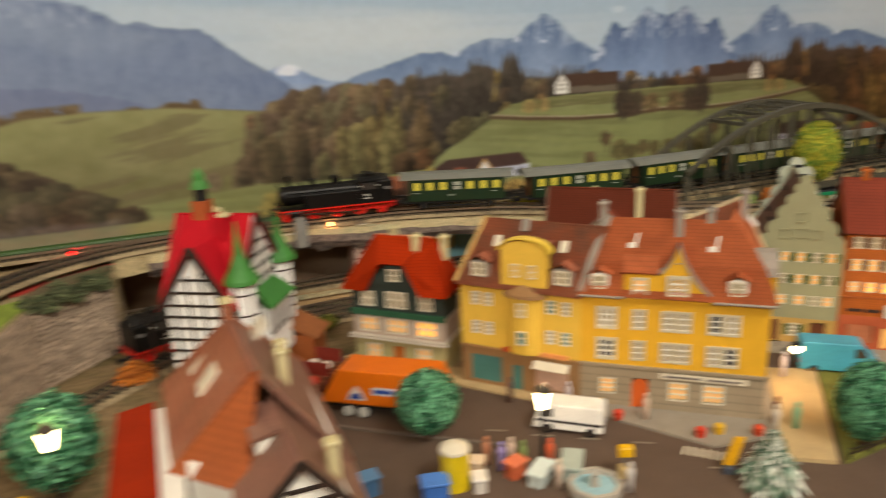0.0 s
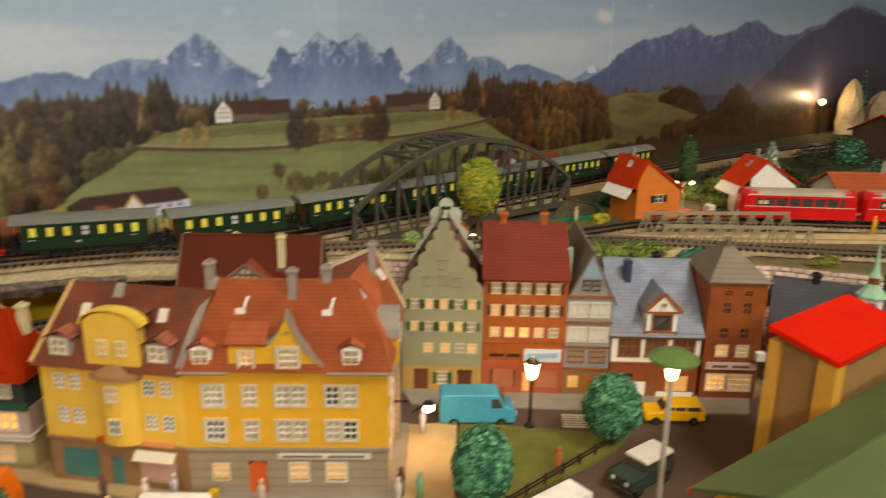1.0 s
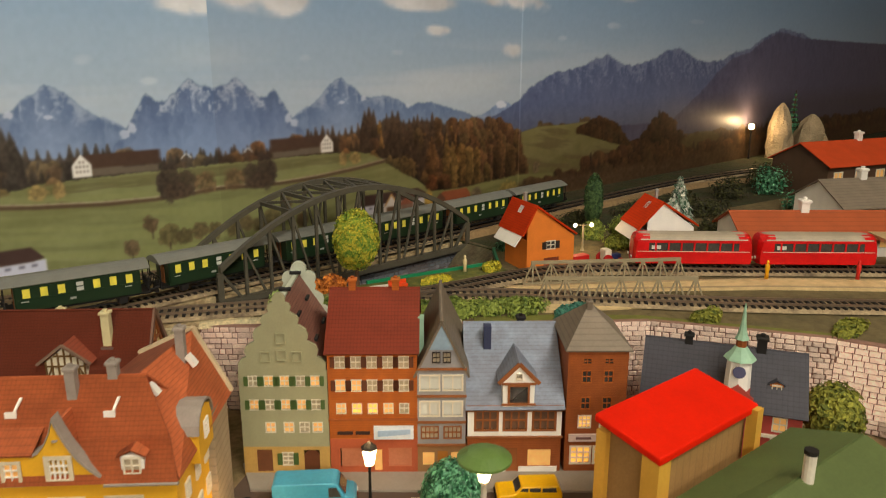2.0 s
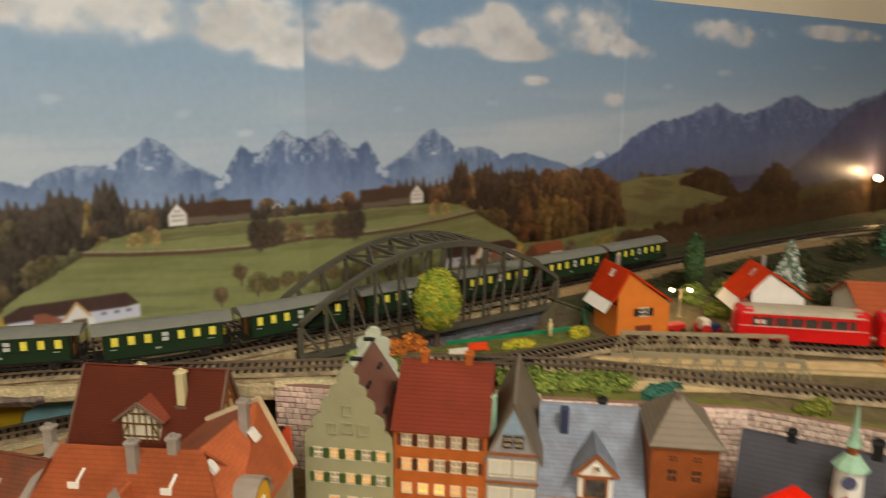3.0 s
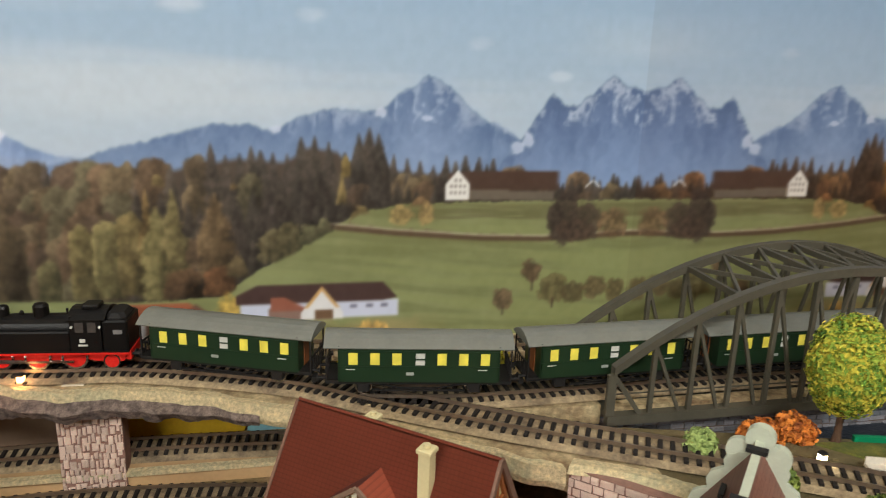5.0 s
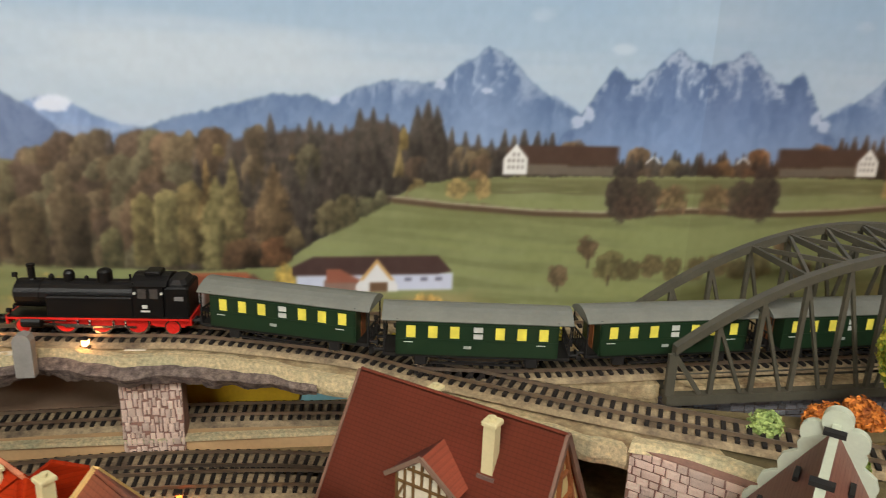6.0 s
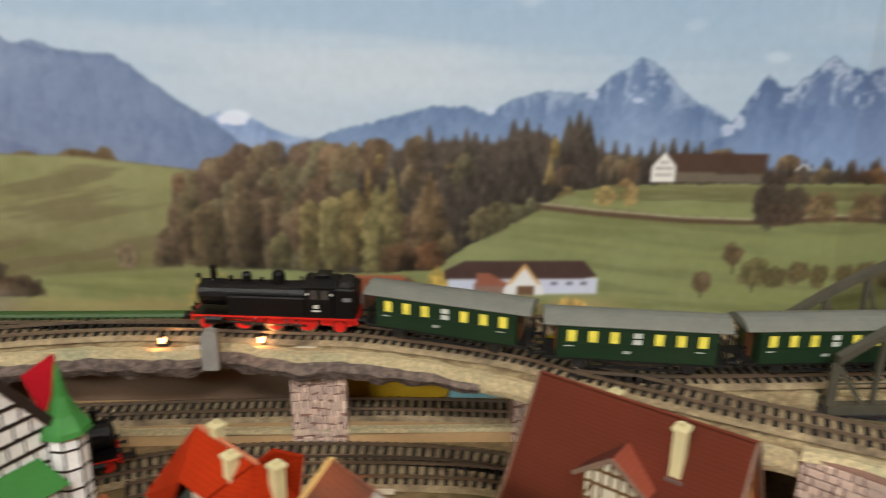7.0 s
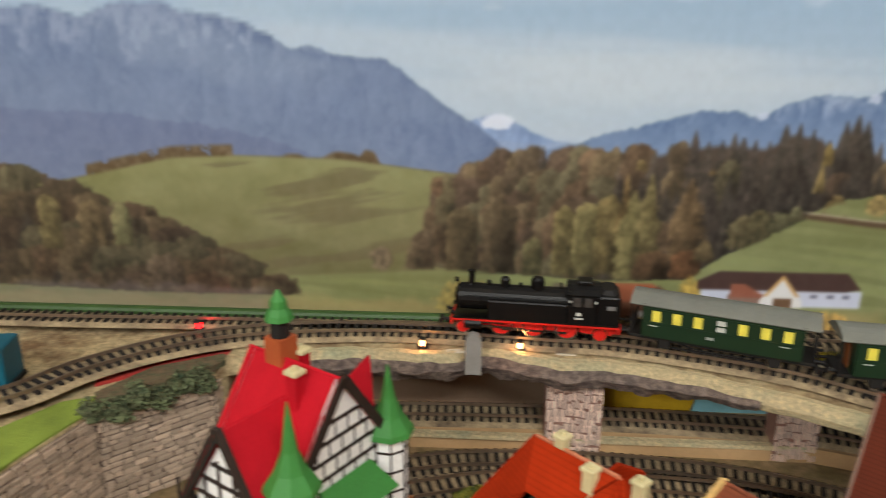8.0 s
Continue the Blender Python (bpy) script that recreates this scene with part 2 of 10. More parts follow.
def value_noise(x, y, seed):
    t = lattice(seed)
    xi, yi = np.floor(x).astype(int), np.floor(y).astype(int)
    fx, fy = x - xi, y - yi
    fx, fy = fx * fx * (3 - 2 * fx), fy * fy * (3 - 2 * fy)
    g = lambda a, b: t[a % 256, b % 256]
    return (g(xi, yi) * (1 - fx) + g(xi + 1, yi) * fx) * (1 - fy) + (g(xi, yi + 1) * (1 - fx) + g(xi + 1, yi + 1) * fx) * fy


def cloudy(x, y, seed, octaves=4):
    return sum(value_noise(x * 2**k, y * 2**k, seed + k) / 2 ** (k + 1) for k in range(octaves)) / (1 - 0.5**octaves)


def paint_panorama(u, z, east=False):
    """Colour of the print at u along and z up; alpine lake country in autumn. The eastern sheet ends in wooded hills."""
    col = np.zeros(u.shape + (3,))
    srgb = lambda r, g, b: np.array([r, g, b], float)

    def lay(mask, c):
        mask = np.clip(mask, 0, 1)[..., None]
        col[:] = col * (1 - mask) + c * mask

    def line(pts):
        a = np.array(pts)
        return np.interp(u, a[:, 0], a[:, 1])

    step = lambda d, w: np.clip(0.5 + d / w, 0, 1)
    blob = lambda cu, cz, ru, rz: np.exp(-(((u - cu) / ru) ** 2 + ((z - cz) / rz) ** 2) ** 2)
    n1 = cloudy(u * 9, z * 14, 3)
    n2 = cloudy(u * 40, z * 60, 11)
    n3 = cloudy(u * 150, z * 150, 23)
    # sky
    h = np.clip((z - 0.27) / 0.33, 0, 1)[..., None]
    col[:] = srgb(196, 206, 208) * (1 - h) ** 1.3 + srgb(126, 160, 190) * (1 - (1 - h) ** 1.3)
    haze = step(cloudy(u * 3, z * 22, 31) - 0.52, 0.25) * np.clip((0.46 - z) / 0.1, 0, 1) * 0.55
    lay(haze * 0.8, srgb(208, 214, 212))
    if east:
        clouds = ((0.74, 0.515, 0.075, 0.040), (0.70, 0.488, 0.04, 0.022), (0.56, 0.513, 0.06, 0.016), (0.47, 0.535, 0.075, 0.035), (0.43, 0.500, 0.08, 0.017), (0.25, 0.553, 0.09, 0.036), (0.22, 0.518, 0.09, 0.018), (0.13, 0.505, 0.06, 0.016), (0.38, 0.448, 0.028, 0.008), (0.18, 0.412, 0.026, 0.014), (-0.17, 0.553, 0.13, 0.024), (-0.62, 0.57, 0.16, 0.016))
        wisps = ((0.66, 0.400, 0.014, 0.006), (0.47, 0.410, 0.016, 0.006), (-0.17, 0.469, 0.03, 0.008), (-0.53, 0.488, 0.04, 0.009), (0.02, 0.44, 0.016, 0.006))
    else:
        clouds = ((0.75, 0.518, 0.075, 0.036), (0.79, 0.488, 0.05, 0.024), (0.55, 0.525, 0.085, 0.034), (0.40, 0.540, 0.10, 0.030), (0.24, 0.535, 0.09, 0.028), (0.35, 0.452, 0.05, 0.012), (0.12, 0.50, 0.13, 0.04), (-0.06, 0.53, 0.11, 0.03), (-0.35, 0.56, 0.2, 0.03))
        wisps = ((0.645, 0.400, 0.015, 0.007), (0.375, 0.425, 0.022, 0.007), (0.482, 0.420, 0.016, 0.007), (0.727, 0.371, 0.012, 0.005), (0.25, 0.43, 0.014, 0.006), (0.02, 0.46, 0.03, 0.009), (0.20, 0.412, 0.012, 0.004))
    puff = sum(blob(*b) for b in clouds)
    edge = cloudy(u * 15, z * 23, 41, 6)
    veil = step(puff * 0.8 + (cloudy(u * 7, z * 14, 49, 5) - 0.5) * 1.4 * np.clip(puff * 3, 0, 1) - 0.30, 0.9)
    lay(veil * 0.40, srgb(206, 212, 212))
    billow = cloudy(u * 34, z * 46, 43, 6)
    puff = step(puff * 1.05 + ((edge - 0.5) * 3.8 + (billow - 0.5) * 1.8) * np.clip(puff * 3, 0, 1) - 0.46, 0.85)
    lay(puff * np.clip(0.38 + 1.0 * billow, 0, 0.92), srgb(246, 244, 238) - (46 * np.clip(1.15 - cloudy(u * 20, z * 34, 45, 6) * 1.3, 0, 1))[..., None])
    wisp = sum(blob(*b) for b in wisps)
    wisp = step(wisp + (edge - 0.5) * 2.4 * np.clip(wisp * 3, 0, 1) - 0.62, 0.95)
    lay(wisp * 0.48, srgb(220, 225, 224))
    bands = step(cloudy(u * 2.2 + z * 4, z * 40, 37) - 0.50, 0.22) * np.clip((0.44 - z) / 0.05, 0, 1) * np.clip((z - 0.30) / 0.04, 0, 1)
    lay(bands * 0.38, srgb(206, 212, 212))
    # ranges
    crag = cloudy(u * 90, z * 60, 207, 5)
    gully = 1 - np.abs(cloudy(u * 62 + (crag - 0.5) * 2.4, z * 24 + (crag - 0.5) * 1.5, 211, 5) * 2 - 1) * 1.7
    speck = cloudy(u * 190, z * 170, 217, 3)

    def ridge(pts, c_top, c_low, depth, rough, seed, snow=0.0, snow_from=0.335, fold=26):
        top = line(pts) + (cloudy(u * 60, u * 0, seed, 5) - 0.5) * rough + (cloudy(u * 260, u * 0, seed + 9) - 0.5) * rough * 0.6
        d = np.clip((top - z) / depth, 0, 1)[..., None]
        slope = np.clip(np.gradient(line(pts), axis=1) / np.gradient(u, axis=1), -1, 1)
        facet = (gully - 0.5) * 0.8 + (crag - 0.5) * 0.9 + (speck - 0.5) * 0.4 + slope * 0.12
        c = c_top * (1 - d) + c_low * d + (facet * fold * (1 - 0.65 * d[..., 0]))[..., None] * srgb(1.0, 0.97, 0.9)
        lay(step(top - z, 0.003), c)
        if snow:
            bare = gully * 0.55 + speck * 0.45
            close = np.clip(1 - (top - z) / 0.034, 0, 1)
            patch = step(bare + 0.20 * close - 0.735, 0.20) * step(z - snow_from + (crag - 0.5) * 0.05, 0.02) * step(top - z - 0.0012, 0.003)
            lay(patch * snow * 0.8, srgb(206, 212, 218))

    ridge([(0.12, 0.27), (0.160, 0.298), (0.186, 0.311), (0.206, 0.316), (0.221, 0.310), (0.24, 0.300), (0.272, 0.288), (0.32, 0.262)], srgb(134, 154, 186), srgb(160, 178, 202), 0.05, 0.003, 51)
    patch = blob(0.207, 0.309, 0.016, 0.0075)
    lay(step(patch + (speck - 0.5) * 0.9 - 0.45, 0.4) * np.clip(patch * 4, 0, 1) * 0.9, srgb(232, 234, 236))
    ridge([(0.60, 0.29), (0.642, 0.322), (0.66, 0.326), (0.675, 0.318), (0.70, 0.30), (0.819, 0.29)], srgb(142, 158, 184), srgb(164, 180, 200), 0.05, 0.004, 55, 0.5, 0.30)
    ridge([(-1.4, 0.25), (0.2, 0.27), (0.288, 0.290), (0.304, 0.297), (0.354, 0.310), (0.394, 0.321), (0.427, 0.322), (0.440, 0.316), (0.455, 0.319), (0.481, 0.332), (0.51, 0.337), (0.535, 0.334), (0.555, 0.339), (0.566, 0.351), (0.580, 0.357), (0.594, 0.369), (0.604, 0.366), (0.615, 0.358), (0.624, 0.353), (0.642, 0.336), (0.672, 0.316), (0.70, 0.30), (0.819, 0.29)],
          srgb(104, 124, 154), srgb(140, 158, 184), 0.085, 0.006, 61, 0.5, 0.326)
    ridge([(0.655, 0.27), (0.676, 0.292), (0.690, 0.310), (0.700, 0.325), (0.710, 0.341), (0.720, 0.354), (0.727, 0.350), (0.733, 0.343), (0.745, 0.342), (0.753, 0.350), (0.762, 0.354), (0.770, 0.363), (0.782, 0.373), (0.790, 0.369), (0.797, 0.364), (0.8125, 0.360), (0.819, 0.358)], srgb(96, 114, 144), srgb(126, 146, 178), 0.09, 0.006, 71, 0.78, 0.330)
    for cu, cz, ru, rz in ((0.697, 0.309, 0.006, 0.008), (0.686, 0.301, 0.008, 0.006), (0.594, 0.329, 0.005, 0.003), (0.549, 0.334, 0.006, 0.005), (0.451, 0.317, 0.006, 0.004)):
        patch = blob(cu, cz, ru, rz)
        lay(step(patch + (speck - 0.5) * 1.3 - 0.45, 0.4) * np.clip(patch * 4, 0, 1) * 0.8, srgb(206, 212, 220))
    lay(np.clip((0.318 - z) / 0.05, 0, 1) * step(u - 0.24, 0.02) * 0.35, srgb(146, 166, 192))
    if east:
        ridge([(-1.8, 0.37), (-1.45, 0.41), (-1.19, 0.468), (-1.03, 0.482), (-0.91, 0.453), (-0.84, 0.424), (-0.737, 0.410), (-0.68, 0.392), (-0.605, 0.384), (-0.54, 0.394), (-0.45, 0.422), (-0.39, 0.414), (-0.32, 0.392), (-0.245, 0.378), (-0.20, 0.386), (-0.145, 0.407), (-0.10, 0.396), (-0.064, 0.384), (0.0, 0.374), (0.033, 0.370), (0.095, 0.351), (0.128, 0.335), (0.147, 0.319), (0.20, 0.296), (0.251, 0.283), (0.27, 0.25)],
              srgb(92, 104, 136), srgb(112, 120, 146), 0.16, 0.008, 81, 0.3, 0.34, 20)
        ridge([(-2.2, 0.44), (-1.19, 0.455), (-1.03, 0.472), (-0.91, 0.443), (-0.84, 0.414), (-0.74, 0.396), (-0.66, 0.36), (-0.60, 0.32), (-0.50, 0.27), (-0.44, 0.24)], srgb(92, 93, 118), srgb(98, 96, 116), 0.16, 0.006, 85, 0.0, 0.34, 18)
    else:
        ridge([(-1.4, 0.34), (-1.25, 0.40), (-1.08, 0.44), (-0.745, 0.394), (-0.433, 0.412), (-0.30, 0.405), (-0.260, 0.410), (-0.22, 0.412), (-0.186, 0.402), (-0.156, 0.414), (-0.114, 0.418), (-0.088, 0.407), (-0.051, 0.404), (-0.026, 0.397), (-0.005, 0.386), (0.013, 0.375), (0.029, 0.377), (0.057, 0.368), (0.101, 0.366), (0.113, 0.358), (0.124, 0.348), (0.145, 0.333), (0.168, 0.317), (0.186, 0.307), (0.203, 0.293), (0.218, 0.281), (0.27, 0.25)],
              srgb(110, 125, 152), srgb(130, 142, 164), 0.16, 0.0045, 81, 0.28, 0.372, 20)
        mist = step(cloudy(u * 5 + z * 3, z * 16, 89) - 0.52, 0.25) * np.clip((z - 0.30) / 0.04, 0, 1) * step(line([(-1.4, 0.40), (-0.26, 0.405), (-0.114, 0.412), (0.0, 0.375), (0.10, 0.360), (0.2, 0.29), (0.819, 0.2)]) - z, 0.01)
        lay(mist * 0.30, srgb(168, 180, 192))
        ridge([(-1.4, 0.30), (-0.3, 0.318), (-0.15, 0.312), (-0.05, 0.298), (0.02, 0.28), (0.06, 0.26)], srgb(112, 122, 148), srgb(120, 130, 152), 0.10, 0.006, 87, 0.0, 0.4, 12)
    # near hill of pasture
    hill = line([(-1.4, 0.15), (-0.5, 0.19), (-0.30, 0.17), (-0.241, 0.197), (-0.17, 0.240), (-0.08, 0.258), (0.0, 0.256), (0.09, 0.257), (0.163, 0.246), (0.25, 0.235), (0.32, 0.2), (0.819, 0.2)] if east else [(-1.4, 0.25), (-0.8, 0.21), (-0.5, 0.24), (-0.3, 0.236), (-0.22, 0.246), (-0.112, 0.270), (-0.046, 0.273), (0.055, 0.271), (0.175, 0.257), (0.25, 0.245), (0.32, 0.2), (0.819, 0.2)])
    tuft = hill + np.where(((u > -0.2) & (u < -0.05)) | (u < -0.24), 0.011, 0.0) * step(n3 - 0.3, 0.2) + 0.012 * (blob(0.085, 0.0, 0.008, 9) + blob(0.06, 0.0, 0.018, 9) * 0.6 + blob(0.01, 0.0, 0.01, 9) * 0.3)
    lay(step(tuft - z, 0.004), srgb(104, 86, 60) + ((n3 - 0.5) * 50)[..., None])
    slope = np.clip((hill - z) / 0.13, 0, 1)
    pasture = srgb(140, 138, 90) * (1 - slope[..., None]) + srgb(118, 112, 76) * slope[..., None] + ((n1 - 0.5) * 34 + (n2 - 0.5) * 22)[..., None]
    lay(step(hill - z, 0.003), pasture)
    strip = step(cloudy(u * 7 + z * 12, z * 80 - u * 14, 91) - 0.60, 0.11) * step(hill - z - 0.006, 0.004)
    lay(strip * 0.6, srgb(108, 96, 68))
    # lower meadows
    mead = line([(-1.4, 0.15), (0.0, 0.15), (0.15, 0.16), (0.40, 0.165), (0.46, 0.205), (0.5, 0.232), (0.56, 0.25), (0.819, 0.252)])
    field = srgb(130, 132, 84) + ((n1 - 0.5) * 30 + (n2 - 0.5) * 16)[..., None] + (np.clip((z - 0.10) / 0.1, 0, 1) * 8)[..., None]
    lay(step(mead - z, 0.004), field)
    sward = cloudy(u * 6 - z * 10, z * 90 + u * 10, 93)
    lay(step(sward - 0.58, 0.14) * step(mead - z - 0.006, 0.006) * 0.45, srgb(112, 112, 66))
    lay(step(0.42 - sward, 0.14) * step(mead - z - 0.006, 0.006) * 0.45, srgb(146, 150, 92))
    lay(step(0.125 - z + (n2 - 0.5) * 0.02, 0.01) * step(0.6 - u, 0.05) * 0.5, srgb(166, 140, 92))

    # woods, tree by tree
    du, dz = u[0, 1] - u[0, 0], z[1, 0] - z[0, 0]
    n4 = cloudy(u * 260, z * 230, 29, 2)
    streak = cloudy(u * 130, z * 38, 33, 3)

    def tree(cu, top, h, w, c, conifer, deep=0.45, floor=None, layered=False):
        """One painted tree: light at the crown, darker towards its foot."""
        i0, i1 = max(int((cu - w * 1.2 - u[0, 0]) / du), 0), int((cu + w * 1.2 - u[0, 0]) / du) + 2
        j0, j1 = max(int((top - h - z[0, 0]) / dz), 0), int((top + 0.004 - z[0, 0]) / dz) + 2
        uu, zz = u[j0:j1, i0:i1], z[j0:j1, i0:i1]
        if uu.size == 0:
            return
        s, q = (uu - cu) / w, (top - zz) / h
        grit, fine, run = n3[j0:j1, i0:i1], n4[j0:j1, i0:i1], streak[j0:j1, i0:i1]
        foot = np.clip((1.0 - q) / 0.05, 0, 1)
        if floor is not None:
            foot = np.clip((zz - floor[j0:j1, i0:i1]) / 0.004 + 0.5 + (grit - 0.5), 0, 1)
        if conifer:
            reach = np.clip(q * h / 0.05, 0, 1) ** 0.75 * (0.65 + 0.9 * (grit - 0.25))
            m = np.clip((reach - np.abs(s)) / 0.25 + 0.5, 0, 1) * (q > 0) * foot
        else:
            dome = np.clip((0.016 - (top - zz)) / 0.016, 0, 1.3)
            m = np.clip((0.95 - s * s - dome * dome + (grit - 0.5) * 1.0) / 0.35 + 0.5, 0, 1) * foot
            if layered:
                m = m * np.clip((3.6 * w - (top - zz)) / (1.3 * w) + 0.5 + (fine - 0.5), 0, 1)
                q = np.clip((top - zz) / (4.4 * w), 0, 1)
        # western trees are lighter overall: glare on the glossy print put into their colour
        lit = (0.92 if east else 0.98) - 0.16 * s - deep * 0.95 * np.clip(q, 0, 1) ** 0.7 + (fine - 0.5) * 0.30 + (run - 0.5) * 0.40 + (grit - 0.5) * 0.32
        shade = np.array(c, float) * np.clip(lit, 0.2, 1.4)[..., None] * (srgb(1.15, 1.01, 0.90) if east else srgb(1.03, 1.03, 1.02))
        win = col[j0:j1, i0:i1]
        win[:] = win * (1 - m[..., None]) + shade * m[..., None]

    dark = ((88, 78, 68), (82, 74, 64), (92, 82, 70))
    autumn = ((118, 96, 72), (110, 94, 72), (104, 86, 68), (124, 106, 78), (118, 108, 80))

    def forest(top_pts, low_pts, mix, seed, size, rows=(0.0, 0.18, 0.36, 0.54, 0.74), dim=1.0):
        rng = random.Random(seed)
        floor = line(low_pts)
        tp, lw, mx = np.array(top_pts), np.array(low_pts), np.array(mix)
        for f in rows:
            cu = tp[0, 0] + rng.random() * size
            while cu < tp[-1, 0]:
                hi, lo = np.interp(cu, tp[:, 0], tp[:, 1]), np.interp(cu, lw[:, 0], lw[:, 1])
                conifer = rng.random() < np.interp(cu, mx[:, 0], mx[:, 1])
                top = hi * (1 - f) + lo * f + (rng.random() - 0.6) * size * 0.7
                if top - lo > 0.008:
                    c = rng.choice(dark) if conifer else rng.choice(autumn)
                    tree(cu, top, top - lo + 0.03, size * (rng.uniform(0.5, 0.7) if conifer else rng.uniform(0.6, 0.9)), [v * dim * (1 - 0.12 * (f > 0)) for v in c], conifer, 0.5, floor, True)
                cu += size * rng.uniform(0.45, 0.8)

    main_top = [(0.145, 0.20), (0.158, 0.25), (0.175, 0.270), (0.218, 0.283), (0.272, 0.286), (0.325, 0.283), (0.373, 0.296), (0.414, 0.303), (0.46, 0.300), (0.481, 0.314), (0.508, 0.310), (0.518, 0.297), (0.53, 0.316), (0.548, 0.316), (0.560, 0.292), (0.60, 0.288), (0.646, 0.289), (0.7, 0.281), (0.74, 0.272), (0.819, 0.274)]
    main_low = [(0.145, 0.165), (0.294, 0.154), (0.395, 0.156), (0.433, 0.184), (0.477, 0.208), (0.504, 0.224), (0.53, 0.240), (0.58, 0.247), (0.819, 0.249)]
    lay(step(line(main_top) - 0.014 - z, 0.006) * step(z - line(main_low), 0.004) * step(u - 0.158 + (n2 - 0.5) * 0.05 + (z - 0.2) * -0.25, 0.02), srgb(84, 72, 60))
    forest(main_top, main_low, [(0.14, 0.0), (0.29, 0.05), (0.33, 0.75), (0.40, 0.95), (0.5, 1.0), (0.66, 0.85), (0.819, 0.9)], 101, 0.019)
    # lighter trees along the edge of the wood: place, top, height, half width, colour, pointed
    for cu, top, h, w, c, cone in ((0.148, 0.228, 0.06, 0.012, (112, 94, 70), 0), (0.136, 0.202, 0.045, 0.012, (106, 90, 68), 0), (0.158, 0.258, 0.05, 0.010, (120, 108, 78), 0), (0.127, 0.184, 0.03, 0.009, (110, 96, 72), 0), (0.175, 0.225, 0.07, 0.016, (104, 90, 64), 0), (0.212, 0.232, 0.075, 0.017, (96, 82, 60), 0), (0.245, 0.196, 0.04, 0.010, (112, 104, 70), 0), (0.276, 0.228, 0.07, 0.012, (130, 116, 74), 0), (0.297, 0.232, 0.075, 0.013, (136, 124, 80), 0),
                                   (0.318, 0.240, 0.08, 0.013, (126, 110, 70), 0), (0.333, 0.262, 0.07, 0.008, (132, 108, 68), 1), (0.341, 0.246, 0.092, 0.017, (140, 128, 82), 1), (0.356, 0.262, 0.10, 0.012, (134, 120, 78), 1), (0.394, 0.258, 0.088, 0.018, (122, 100, 70), 1), (0.362, 0.185, 0.03, 0.018, (104, 80, 56), 0),
                                   (0.395, 0.186, 0.03, 0.016, (118, 84, 56), 0), (0.412, 0.196, 0.022, 0.010, (112, 96, 66), 0), (0.449, 0.222, 0.033, 0.018, (120, 108, 76), 0), (0.462, 0.230, 0.030, 0.012, (114, 104, 72), 0), (0.483, 0.228, 0.022, 0.014, (122, 116, 82), 0), (0.495, 0.232, 0.016, 0.009, (116, 110, 78), 0), (0.53, 0.243, 0.022, 0.011, (136, 116, 74), 0),
                                   (0.512, 0.276, 0.030, 0.008, (156, 134, 84), 1), (0.516, 0.292, 0.020, 0.005, (156, 132, 78), 0), (0.588, 0.252, 0.026, 0.011, (136, 108, 74), 0), (0.345, 0.276, 0.012, 0.006, (150, 128, 82), 0), (0.412, 0.268, 0.008, 0.005, (150, 124, 80), 0)):
        tree(cu, top, h, w, c, bool(cone), 0.38, np.maximum(line(main_low) - 0.004, top - h))
    if east:
        back = [(-2.2, 0.20), (-0.9, 0.20), (-0.6, 0.205), (-0.5, 0.20), (-0.46, 0.222), (-0.42, 0.262), (-0.395, 0.278), (-0.37, 0.262), (-0.34, 0.226), (-0.30, 0.20), (-0.22, 0.222), (-0.17, 0.268), (-0.145, 0.266), (-0.09, 0.268), (-0.07, 0.252), (-0.06, 0.24)]
        lay(step(line(back) - 0.012 - z, 0.006) * step(z - 0.10, 0.004) * step(-0.30 - u, 0.02), srgb(66, 52, 42))
        forest(back, [(-2.2, 0.10), (-0.30, 0.12), (-0.24, 0.19), (-0.06, 0.232)], [(-2.2, 0.3), (0.0, 0.2)], 151, 0.030, (0.0, 0.25, 0.5, 0.75), 0.72)
        lay(step(blob(-0.60, 0.178, 0.10, 0.022) - 0.3, 0.3) * 0.8, srgb(104, 96, 62) + ((n2 - 0.5) * 30)[..., None])
        fore = [(-2.2, 0.19), (-0.5, 0.17), (-0.36, 0.20), (-0.27, 0.202), (-0.20, 0.180), (-0.10, 0.182), (-0.04, 0.158), (0.06, 0.150), (0.12, 0.156), (0.16, 0.146)]
        forest(fore, [(-2.2, 0.08), (0.16, 0.11)], [(-2.2, 0.2), (0.16, 0.2)], 157, 0.030, (0.0, 0.3, 0.6), 0.80)
        lay(step(0.14 - z + (n2 - 0.5) * 0.03, 0.02) * step(0.16 - u, 0.03) * 0.85, srgb(92, 74, 54) + ((n3 - 0.5) * 40)[..., None])
    else:
        left_top = [(-2.2, 0.27), (-1.4, 0.27), (-0.8, 0.24), (-0.45, 0.275), (-0.37, 0.268), (-0.289, 0.258), (-0.232, 0.247), (-0.177, 0.224), (-0.104, 0.203), (-0.065, 0.185), (-0.026, 0.156), (0.0, 0.13)]
        left_low = [(-2.2, 0.14), (-0.3, 0.135), (-0.15, 0.13), (0.0, 0.13)]
        lay(step(line(left_top) - 0.014 - z, 0.006) * step(z - line(left_low), 0.004) * step(-0.01 - u, 0.006), srgb(74, 58, 50))
        forest(left_top, left_low, [(-2.2, 0.3), (-0.3, 0.2), (0.0, 0.1)], 141, 0.034, (0.0, 0.2, 0.4, 0.6, 0.8), 0.80)
        for cu, top, h, w, c in ((-0.245, 0.232, 0.06, 0.012, (126, 112, 74)), (-0.20, 0.226, 0.05, 0.016, (120, 102, 72)), (-0.17, 0.222, 0.045, 0.010, (118, 112, 76)), (-0.13, 0.17, 0.035, 0.02, (98, 84, 66))):
            tree(cu, top, h, w, c, False, 0.35)
